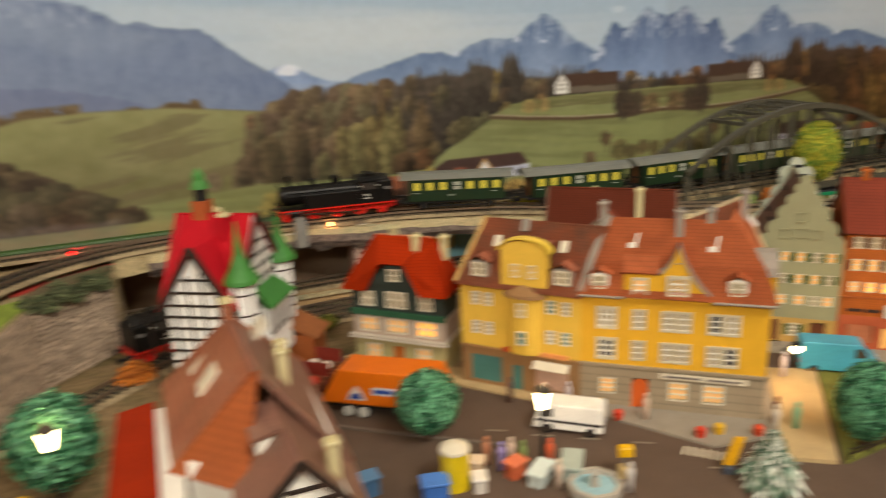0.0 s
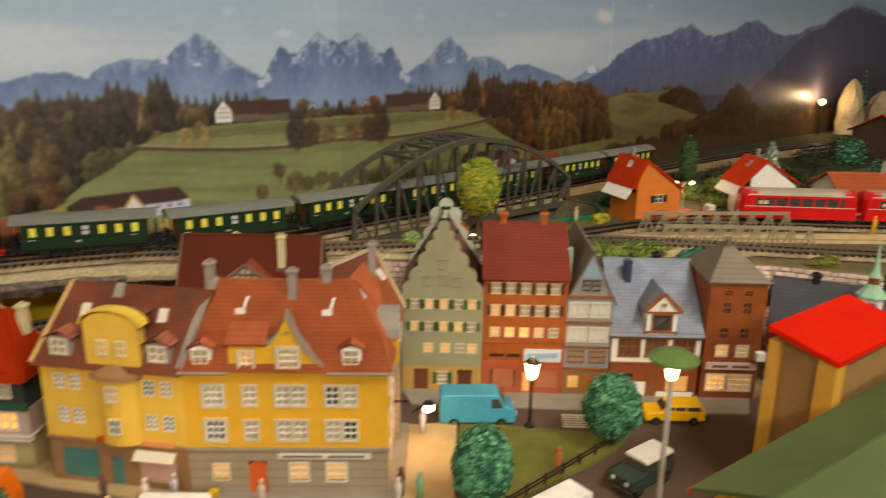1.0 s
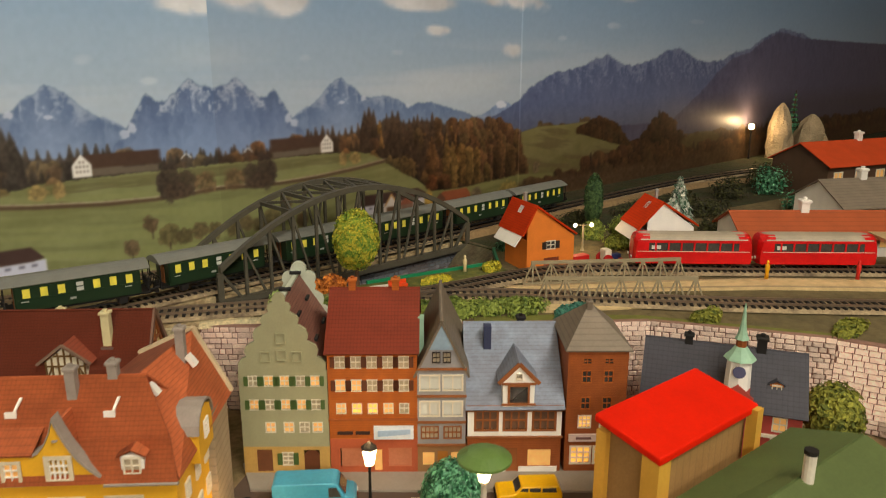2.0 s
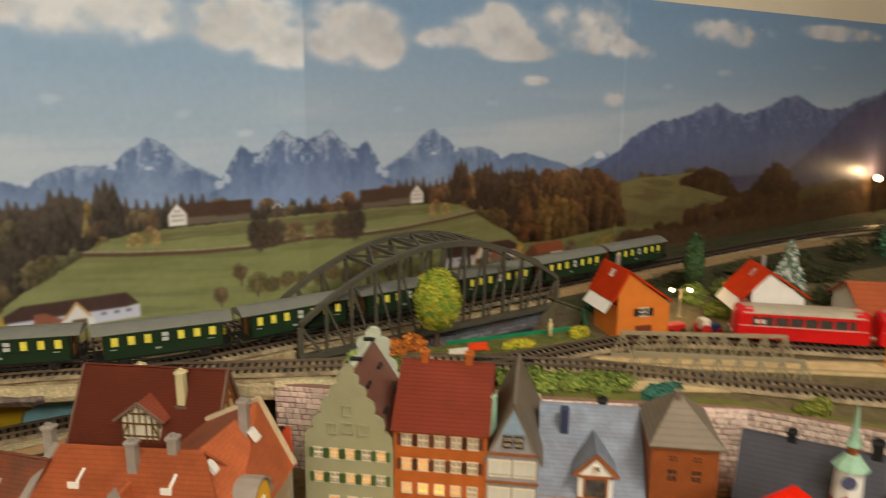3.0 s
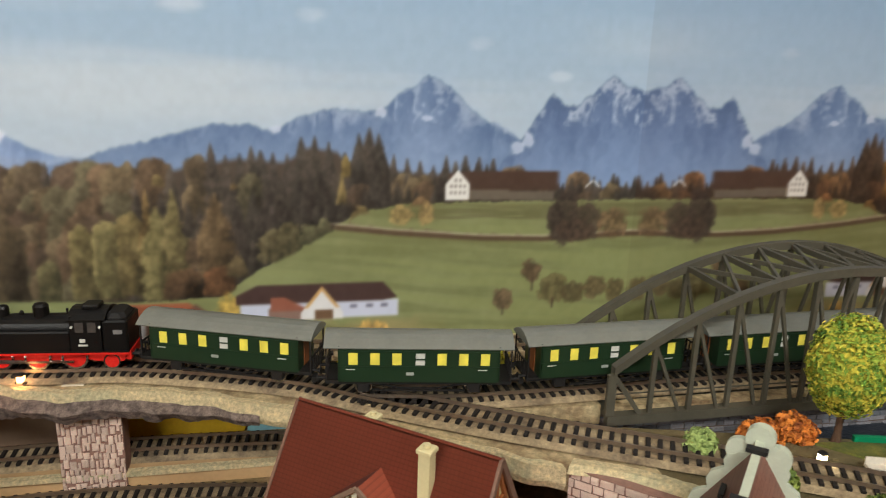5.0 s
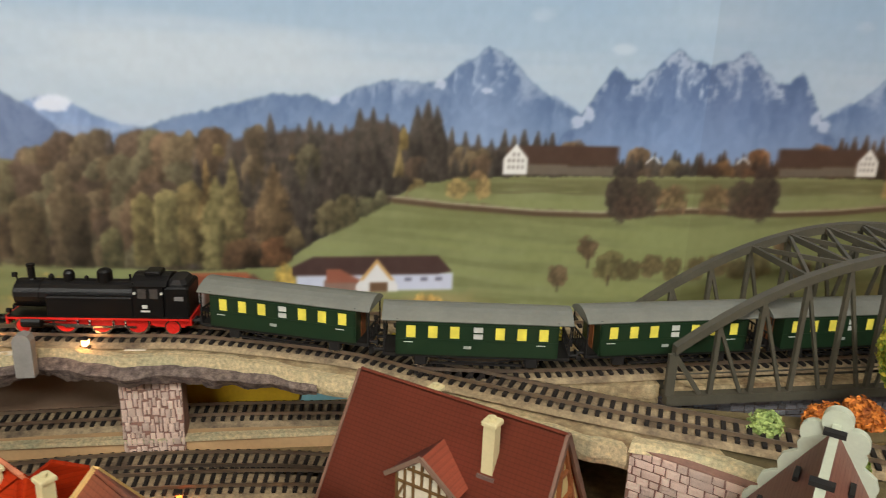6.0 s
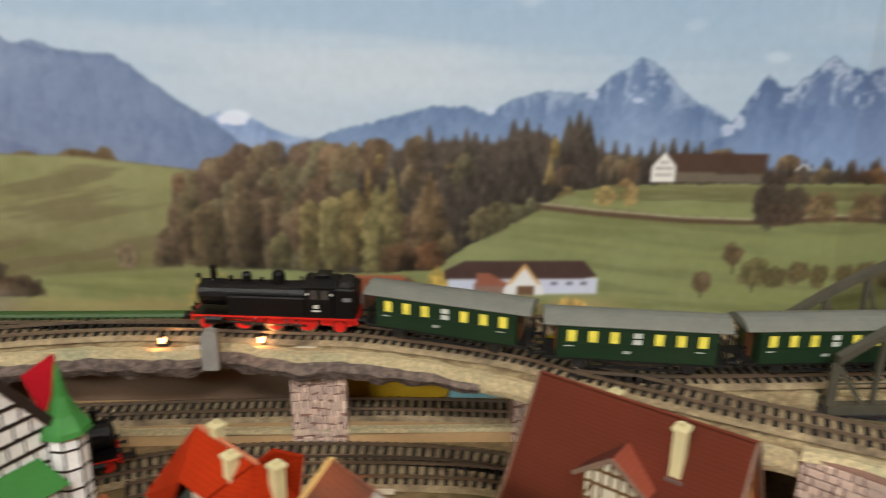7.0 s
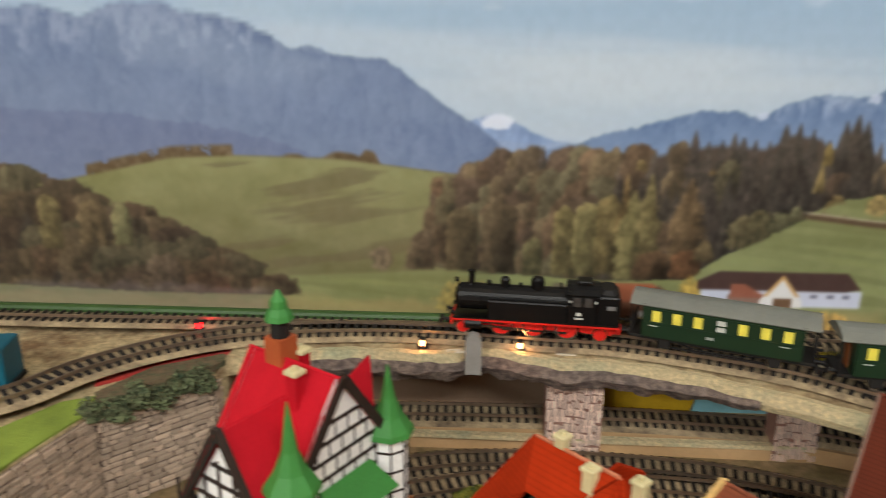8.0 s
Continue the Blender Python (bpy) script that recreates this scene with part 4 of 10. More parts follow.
solo("pond_bank", Mesh().rings([[(0.910, y, DECK + 0.0012), (0.893 + 0.003 * noise.noise((y * 60, 1, 0)), y - 0.004, DECK - 0.006 + 0.002 * noise.noise((y * 80, 2, 0))), (0.866 + 0.005 * noise.noise((y * 50, 3, 0)), y - 0.006, 0.0505), (0.866, y - 0.006, 0.030), (0.910, y, 0.030)] for y in [0.592 + 0.005 * k for k in range(13)]]),
     mat("grey_green_bank", rgb(110, 104, 80), 0.95, 0.35, 140, 900, 1.0, 0.0015, second=rgb(92, 80, 60), share=0.35, patch=40), "grey-green bank sloping down to the pond", "bank", "structure")

# back board of the lower level, with two coloured cards
solo("lower_backboard", Mesh().box(-0.03, 0.786, -0.001, 0.562, 0.7905, DECK - 0.014), mat("brown_backboard", rgb(120, 98, 78), 0.8, 0.1, 20, 300), "brown hardboard closing the lower level", "panel", "structure")
solo("yellow_card", Mesh().prism([(0.226, 0.010), (0.322, 0.012), (0.326, 0.024), (0.336, 0.026), (0.336, 0.066), (0.226, 0.066)], 0.783, 0.785, "y"), plain(196, 160, 26, 0.6), "ochre yellow card standing behind the lower track", "card")
solo("blue_card", Mesh().prism([(0.322, 0.004), (0.46, 0.004), (0.46, 0.066), (0.337, 0.066), (0.337, 0.026), (0.327, 0.023)], 0.7835, 0.7855, "y"), plain(140, 190, 198, 0.6), "pale blue card standing behind the lower track", "card")
solo("lower_plinth", Mesh().prism([(-0.03, 0.735), (0.2, 0.738), (0.40, 0.734), (0.51, 0.70), (0.53, 0.786), (-0.03, 0.786)], -0.001, 0.011), M_BOARD, "raw board step carrying the lower track", "plinth", "structure")
solo("trim", Mesh().bar((0.0, 0.7385, 0.0105), (0.40, 0.7365, 0.0105), 0.006, 0.0035), M_BOARDEDGE, "pale cork edge beside the lower track", "trim", "structure")


# ---- laid stones ----
def stone_face(parent, length, height, course, mean, rng, shared, material, limit, ragged=0.0):
    """Courses of stones on a face in x and z, front towards -y: single stones up to limit, the rest joined."""
    rest, made, z = Mesh(), 0, 0.0
    while z < height - course * 0.35:
        h = min(course * rng.uniform(0.85, 1.2), height - z)
        x = -rng.uniform(0, mean)
        while x < length:
            w = mean * rng.uniform(0.6, 1.5)
            a, b = max(x, 0.0), min(x + w, length)
            if b - a > mean * 0.25:
                g = rng.uniform(0.0003, 0.0006)
                t = rng.uniform(0.0008, 0.0020)
                dz = rng.uniform(-ragged, ragged)
                if made < limit:
                    s = part("stone", shared[rng.randrange(len(shared))], material, parent)
                    s.location = ((a + b) / 2, 0, z + h / 2 + dz)
                    s.scale = ((b - a - 2 * g), t, (h - 2 * g))
                else:
                    rest.box(a + g, -t, z + g + dz, b - g, 0.0005, z + h - g + dz)
                made += 1
            x += w
        z += h
    if rest.v:
        ob = part("stones", rest, material, parent)
        tagged(ob, kind="stuff")


def unit_stone(seed, material):
    """A rough pillow block of unit size, its back on the wall."""
    r = random.Random(seed)
    j = lambda s: r.uniform(-s, s)
    ring0 = [(-0.5 + j(0.04), 0.3, -0.5 + j(0.06)), (0.5 + j(0.04), 0.3, -0.5 + j(0.06)), (0.5 + j(0.04), 0.3, 0.5 + j(0.06)), (-0.5 + j(0.04), 0.3, 0.5 + j(0.06))]
    ring1 = [(x, -0.55 + j(0.1), z) for x, _, z in ring0]
    ring2 = [(x * 0.78, -1.0 + j(0.15), z * 0.74) for x, _, z in ring0]
    return Mesh().rings([ring0, ring1, ring2]).data("stone", material)


STONES = [unit_stone(s, M_STONE) for s in range(6)]
STONES_PINK = [unit_stone(s + 20, M_STONE_PINK) for s in range(6)]
STONES_SLATE = [unit_stone(s + 40, M_SLATESTONE) for s in range(6)]


def stone_wall(name, label, a, b, z0, z1, course, mean, shared, material, limit, seed, thick=0.006, ragged=0.0):
    a, b = Vector(a), Vector(b)
    ob = thing(name, label, "stone wall", (a.x, a.y, z0), math.degrees(math.atan2(b.y - a.y, b.x - a.x)), kind="structure")
    ln = (b - a).length
    part("wall_core", Mesh().box(0, 0.0, 0, ln, thick, z1 - z0), M_MORTAR_PINK if material is M_STONE_PINK else M_MORTAR, ob)
    stone_face(ob, ln, z1 - z0, course, mean, random.Random(seed), shared, material, limit, ragged)
    return ob


# ---- tracks ----
def track(name, label, pts, z, sleeper_step=0.0071, bed=True, limit=300):
    path = smooth_path(pts, 0.004)
    ob = thing(name, label, "railway track", (path[0].x, path[0].y, z))
    base = path[0].copy()
    loc = [p - base for p in path]
    if len(pts[0]) == 2:
        for p in loc:
            p.z = 0.0
    tang = [(loc[min(i + 1, len(loc) - 1)] - loc[max(i - 1, 0)]).normalized() for i in range(len(loc))]
    side = [Vector((-t.y, t.x, 0)).normalized() for t in tang]
    up = Vector((0, 0, 1))
    if bed:
        part("ballast_bed", Mesh().rings([[p - s * 0.0185, p - s * 0.0145 + up * 0.0026, p + s * 0.0145 + up * 0.0026, p + s * 0.0185] for p, s in zip(loc, side)]), M_BED, ob)
    for sg in (-1, 1):
        part("rail", Mesh().rings([[p + s * (sg * 0.00825 - 0.0006) + up * 0.0042, p + s * (sg * 0.00825 + 0.0006) + up * 0.0042, p + s * (sg * 0.00825 + 0.0005) + up * 0.0066, p + s * (sg * 0.00825 - 0.0005) + up * 0.0066] for p, s in zip(loc, side)]), M_RAIL, ob)
    tie = TIE
    even = smooth_path(pts, sleeper_step)
    for i, p in enumerate(even[:limit]):
        q = p - base
        if len(pts[0]) == 2:
            q.z = 0
        t = even[min(i + 1, len(even) - 1)] - even[max(i - 1, 0)]
        s = part("sleeper", tie, M_TIE, ob)
        s.matrix_basis = pose(q.x, q.y, q.z + 0.0026, 0, 0, math.degrees(math.atan2(t.y, t.x)))
    return ob


TIE = Mesh().chamfered(-0.0014, -0.0138, 0, 0.0014, 0.0138, 0.0018, 0.0004).data("sleeper", M_TIE)
TA = [(-0.33, 0.50), (-0.22, 0.60), (-0.150, 0.642), (-0.120, 0.685), (-0.080, 0.722), (-0.030, 0.748), (0.04, 0.762), (0.11, 0.765), (0.20, 0.756), (0.262, 0.749), (0.36, 0.716), (0.416, 0.681), (0.49, 0.637), (0.575, 0.592), (0.665, 0.545), (0.71, 0.512), (0.775, 0.46), (0.84, 0.385), (0.92, 0.292), (1.02, 0.19), (1.12, 0.09)]
TB = [(0.404, 0.690), (0.45, 0.682), (0.50, 0.680), (0.57, 0.681), (0.75, 0.684), (0.92, 0.690), (1.2, 0.70), (1.5, 0.700), (1.75, 0.67), (2.0, 0.60)]
TD = [(0.685, 0.528), (0.73, 0.514), (0.80, 0.503), (0.86, 0.489), (0.91, 0.462), (0.955, 0.425), (1.0, 0.381), (1.042, 0.340), (1.14, 0.249), (1.25, 0.14)]
track("railway_track", "main line track with dark sleepers on the upper deck", TA, DECK + 0.0015)
track("railway_track", "branch track leading over the arch bridge", TB, DECK + 0.0015)
track("railway_track", "short siding track close to the printed panorama", [(-0.42, 0.778), (-0.2, 0.776), (-0.05, 0.779), (0.1, 0.778), (0.25, 0.7725), (0.42, 0.768), (0.56, 0.757)], DECK + 0.0015)
track("railway_track", "station approach track behind the pale truss bridges", TD, DECK + 0.0015)
TL1 = [(-0.03, 0.757), (0.1, 0.7645), (0.248, 0.7665), (0.36, 0.760), (0.43, 0.748), (0.54, 0.70)]
TL2 = [(-0.16, 0.53), (-0.06, 0.60), (0.02, 0.668), (0.1, 0.705), (0.18, 0.718), (0.28, 0.715), (0.36, 0.70), (0.47, 0.655), (0.56, 0.60)]
TL3 = [(0.10, 0.672), (0.16, 0.690), (0.22, 0.693), (0.30, 0.690), (0.36, 0.680), (0.46, 0.64), (0.54, 0.58)]
track("railway_track", "lower level track on a raw board step", TL1, 0.011)
track("railway_track", "lower town track with a turnout", TL2, 0.0)
track("railway_track", "lower diverging track of the turnout", TL3, 0.0)

# ---- houses ----
FRAMES = {}


def window(parent, x, z, w, h, pane, split=(2, 2), frame=M_FRAME, y=0.0, rz=0.0, at=None, shutters=None, surround=None):
    """A window set in a front that faces -y: frame with bars, and its pane."""
    key = (round(w, 4), round(h, 4), split, frame.name, pane.name)
    if key not in FRAMES:
        b = min(w, h) * 0.12
        cw, ch = (w - b * 0.7 * (split[0] - 1)) / split[0], (h - b * 0.6 * (split[1] - 1)) / split[1]
        cells = [(b + w / 2 - w / 2 + cw * (i + 0.5) + b * 0.7 * i, b + ch * (j + 0.5) + b * 0.6 * j, cw, ch) for i in range(split[0]) for j in range(split[1])]
        f = plate(w + 2 * b, 0.0, h + 2 * b, cells, 0.0013)
        f.v = [(x - w / 2 - b, y - 0.0007, z - h / 2 - b) for x, y, z in f.v]
        FRAMES[key] = f.data("window", frame), Mesh().box(-w / 2, 0.0006, -h / 2, w / 2, 0.0012, h / 2).data("pane", pane)
    f, p = FRAMES[key]
    ob = part("window", f, frame, parent, at=at or (x, y, z), rz=rz)
    part("pane", p, pane, ob)
    if surround:
        g = min(w, h) * 0.26
        part("surround", ring_plate(w, h, g), surround, ob)
    if shutters:
        for sg in (-1, 1):
            part("shutter", Mesh().box(sg * (w * 0.5 + w * 0.32) - w * 0.26, -0.0011, -h / 2, sg * (w * 0.5 + w * 0.32) + w * 0.26, -0.0002, h / 2), shutters, ob)
    return ob


def plate(W, z0, z1, holes, th, y=0.0):
    """A panel in x and z with openings (x, z, w, h) cut through."""
    xs = sorted({0.0, W, *[v for x, z, w, h in holes for v in (max(0, x - w / 2), min(W, x + w / 2))]})
    zs = sorted({z0, z1, *[v for x, z, w, h in holes for v in (max(z0, z - h / 2), min(z1, z + h / 2))]})
    m = Mesh()
    for xa, xb in zip(xs, xs[1:]):
        for za, zb in zip(zs, zs[1:]):
            cx, cz = (xa + xb) / 2, (za + zb) / 2
            if not any(abs(cx - x) < w / 2 and abs(cz - z) < h / 2 for x, z, w, h in holes):
                m.add([(xa, y, za), (xb, y, za), (xb, y, zb), (xa, y, zb)], [(0, 1, 2, 3)])
                m.add([(xa, y + th, za), (xb, y + th, za), (xb, y + th, zb), (xa, y + th, zb)], [(3, 2, 1, 0)])
    for x, z, w, h in holes:
        a, b, c, d = x - w / 2, x + w / 2, max(z0, z - h / 2), min(z1, z + h / 2)
        for p, q in (((a, c), (b, c)), ((b, c), (b, d)), ((b, d), (a, d)), ((a, d), (a, c))):
            m.add([(p[0], y, p[1]), (p[0], y + th, p[1]), (q[0], y + th, q[1]), (q[0], y, q[1])], [(0, 1, 2, 3)])
    for p, q in (((0, z0), (W, z0)), ((W, z0), (W, z1)), ((W, z1), (0, z1)), ((0, z1), (0, z0))):
        m.add([(p[0], y, p[1]), (q[0], y, q[1]), (q[0], y + th, q[1]), (p[0], y + th, p[1])], [(0, 1, 2, 3)])
    return m


def ring_plate(w, h, g):
    m = plate(w + 2 * g, 0.0, h + 2 * g, [(w / 2 + g, h / 2 + g, w * 1.04, h * 1.04)], 0.0009)
    m.v = [(x - w / 2 - g, y - 0.0012, z - h / 2 - g) for x, y, z in m.v]
    return m


def front(house, name, W, z0, z1, holes, material, th=0.002, y=0.0, label=""):
    """A wall with real openings; its face is at y."""
    return part(name, plate(W, z0, z1, holes, th, y), material, house, label)


def shell(house, W, D, H, material, th=0.002):
    """Side and back walls that butt against the front panel."""
    part("side_wall", Mesh().box(0, th, 0, th, D, H), material, house)
    part("side_wall", Mesh().box(W - th, th, 0, W, D, H), material, house)
    part("back_wall", Mesh().box(th, D - th, 0, W - th, D, H), material, house)


def roof_side(house, W, D, H, R, material, ov=0.004, ridge_y=None, wall=None, t=0.0016, name="roof"):
    """A saddle roof whose ridge runs along the front."""
    ry = D / 2 if ridge_y is None else ridge_y
    k = (R - H) / ry
    m, mb = Mesh(), Mesh()
    m.slab((-ov * 0.6, -ov, H - ov * k), (W + ov * 0.6, -ov, H - ov * k), (W + ov * 0.6, ry, R), (-ov * 0.6, ry, R), t)
    kb = (R - H) / (D - ry)
    mb.slab((-ov * 0.6, ry, R), (W + ov * 0.6, ry, R), (W + ov * 0.6, D + ov, H - ov * kb), (-ov * 0.6, D + ov, H - ov * kb), t)
    ob = part(name, m, material, house)
    part(name, mb, material, house)
    part("ridge_cap", Mesh().tube((-ov * 0.6, ry, R + t * 0.7), (W + ov * 0.6, ry, R + t * 0.7), 0.0012, n=6), material, house)
    if wall:
        for x in (0.0, W - 0.002):
            part("gable_wall", Mesh().prism([(0.002, H), (D, H), (ry, R)], x, x + 0.002, "x"), wall, house)
    return ob


def roof_front(house, W, D, H, R, material, wall, ov=0.003, t=0.0016, x0=0.0, y0=0.0, gable=True, name="roof"):
    """A saddle roof whose gable looks to the front."""
    c, k = x0 + W / 2, (R - H) / (W / 2)
    m, mb = Mesh(), Mesh()
    m.slab((x0 - ov, y0 - ov * 0.5, H - ov * k), (c, y0 - ov * 0.5, R), (c, D + ov * 0.5, R), (x0 - ov, D + ov * 0.5, H - ov * k), -t)
    mb.slab((c, y0 - ov * 0.5, R), (x0 + W + ov, y0 - ov * 0.5, H - ov * k), (x0 + W + ov, D + ov * 0.5, H - ov * k), (c, D + ov * 0.5, R), -t)
    part(name, m, material, house)
    part(name, mb, material, house)
    if gable:
        part("gable_wall", Mesh().prism([(x0, H), (x0 + W, H), (c, R)], y0, y0 + 0.002, "y"), wall, house)
        part("gable_wall", Mesh().prism([(x0, H), (x0 + W, H), (c, R)], D - 0.002, D, "y"), wall, house)


def chimney(house, x, y, z0, z1, material, w=0.007, cap=None):
    ob = part("chimney", Mesh().box(x - w / 2, y - w / 2, z0, x + w / 2, y + w / 2, z1), material, house)
    part("chimney_cap", Mesh().chamfered(x - w * 0.68, y - w * 0.68, z1, x + w * 0.68, y + w * 0.68, z1 + w * 0.35, w * 0.1), cap or material, ob)
    part("flue", Mesh().tube((x, y, z1 + w * 0.3), (x, y, z1 + w * 0.65), w * 0.28), cap or material, ob)


def dormer(house, x, y, z, w, h, d, wall, roof, pane):
    """A small roof window with its own little saddle."""
    ob = part("dormer", Mesh().box(x - w / 2, y, z, x + w / 2, y + d, z + h), wall, house)
    m = Mesh()
    m.slab((x - w * 0.66, y - 0.0015, z + h - 0.0005), (x, y - 0.0015, z + h + w * 0.3), (x, y + d, z + h + w * 0.3), (x - w * 0.66, y + d, z + h - 0.0005), -0.0009)
    m.slab((x, y - 0.0015, z + h + w * 0.3), (x + w * 0.66, y - 0.0015, z + h - 0.0005), (x + w * 0.66, y + d, z + h - 0.0005), (x, y + d, z + h + w * 0.3), -0.0009)
    part("dormer_roof", m, roof, ob)
    window(house, x, z + h * 0.5, w * 0.62, h * 0.66, pane, (2, 2), y=y - 0.0008)


def timbers(house, bars, material, y=-0.0006, w=0.0014, th=0.001):
    """Each beam of a half-timbered front, given by its ends in x and z."""
    for x0, z0, x1, z1 in bars:
        m = Mesh()
        d = Vector((x1 - x0, z1 - z0))
        n = Vector((-d.y, d.x)).normalized() * (w / 2)
        m.prism([(x0 + n.x, z0 + n.y), (x1 + n.x, z1 + n.y), (x1 - n.x, z1 - n.y), (x0 - n.x, z0 - n.y)], y - th, y, "y")
        part("beam", m, material, house)


M_SURROUND = mat("pale_window_surround", rgb(208, 196, 168), 0.7, 0.12, 120, 700, 0.2, 0.0003)
M_LILAC = mat("grey_lilac_trim", rgb(150, 140, 130), 0.7, 0.15, 120, 700, 0.3, 0.0004)
M_TILEWORN = mat("worn_red_tile_roof", rgb(172, 98, 70), 0.62, 0.2, 60, 500, 0.9, 0.0012, courses=470, columns=400, second=rgb(140, 96, 78), share=0.35, patch=50)
M_TILE = mat("orange_tile_roof", rgb(196, 104, 62), 0.62, 0.22, 60, 500, 0.9, 0.0012, courses=470, columns=400)
M_TILERED = mat("dark_red_tile_roof", rgb(148, 64, 44), 0.62, 0.16, 50, 500, 0.9, 0.0012, courses=470, columns=400)
M_TILEBROWN = mat("brown_tile_roof", rgb(142, 68, 46), 0.7, 0.12, 50, 500, 0.9, 0.0014, courses=520, columns=420)
M_TILEFADED = mat("faded_mauve_tile_roof", rgb(140, 94, 80), 0.55, 0.16, 60, 500, 0.9, 0.0012, courses=470, columns=400)
M_REDROOF2 = mat("vivid_red_roof", rgb(206, 60, 18), 0.8, 0.14, 50, 500, 0.5, 0.0008, courses=400, spec=0.12)
M_REDROOF = mat("bright_red_roof", rgb(166, 47, 11), 0.85, 0.16, 50, 500, 0.5, 0.0008, courses=420, spec=0.08)
M_SLATE = mat("slate_grey_roof", rgb(122, 127, 140), 0.6, 0.16, 60, 500, 0.5, 0.0007, courses=470, second=rgb(138, 150, 168), share=0.35, patch=70)
M_DARKSLATE = mat("dark_slate_roof", rgb(74, 74, 82), 0.6, 0.16, 60, 500, 0.6, 0.0009, courses=330, columns=250)
M_GREYROOF = mat("brown_grey_roof", rgb(128, 116, 100), 0.65, 0.16, 60, 500, 0.6, 0.0009, courses=330)
M_YELLOW = mat("deep_yellow_plaster", rgb(226, 172, 40), 0.7, 0.1, 60, 600, 0.3, 0.0004)
M_YELLOW2 = mat("light_yellow_plaster", rgb(228, 186, 72), 0.7, 0.1, 60, 600, 0.3, 0.0004)
M_GREYST = mat("grey_base_stone", rgb(160, 144, 120), 0.8, 0.14, 80, 600, 0.5, 0.0006, courses=160)
M_BROWNST = mat("brown_shop_front", rgb(150, 112, 72), 0.75, 0.16, 80, 600, 0.4, 0.0005)
M_GREENGREY = mat("grey_green_plaster", rgb(150, 148, 116), 0.75, 0.1, 60, 600, 0.3, 0.0004)
M_BRICK = mat("orange_brick", rgb(186, 100, 38), 0.75, 0.18, 90, 600, 0.6, 0.0006, courses=500)
M_BRICKDARK = mat("red_brown_brick", rgb(166, 90, 42), 0.75, 0.18, 90, 600, 0.6, 0.0006, courses=500)
M_BLUEGREY = mat("blue_grey_plaster", rgb(144, 142, 142), 0.75, 0.1, 60, 600, 0.3, 0.0004)
M_WHITE = mat("white_plaster", rgb(240, 236, 226), 0.6, 0.07, 60, 600, 0.3, 0.0004)
M_BEAM = mat("dark_timber", rgb(46, 34, 28), 0.7, 0.2, 100, 900, 0.3, 0.0003)
M_WOODBEAM = mat("brown_timber", rgb(142, 84, 44), 0.7, 0.2, 100, 900, 0.3, 0.0003)
M_DKGREEN = mat("dark_green_boards", rgb(48, 58, 52), 0.65, 0.15, 80, 600, 0.4, 0.0005, columns=300)
M_GRN = mat("bright_green_roof", rgb(64, 128, 56), 0.55, 0.12, 60, 500, 0.4, 0.0006)
M_CRIMSON = mat("crimson_roof", rgb(182, 22, 36), 0.7, 0.12, 60, 500, 0.4, 0.0006, spec=0.12)
M_CREAM = mat("cream_chimney", rgb(208, 196, 150), 0.7, 0.1, 100, 700, 0.2, 0.0003)
M_SASH = mat("bright_white_sash", rgb(238, 234, 224), 0.45, 0.05, 100, 600, 0.05, 0.0001)
M_TEAL = plain(72, 122, 116, 0.6)
M_ORANGEDOOR = plain(204, 92, 34, 0.5)
M_COPPER = mat("copper_green", rgb(150, 188, 160), 0.6, 0.14, 100, 600, 0.2, 0.0003)


def place(a, b):
    """Origin and turn of a front that runs from a to b in plan."""
    return (a[0], a[1], 0.0), math.degrees(math.atan2(b[1] - a[1], b[0] - a[0])), math.hypot(b[0] - a[0], b[1] - a[1])


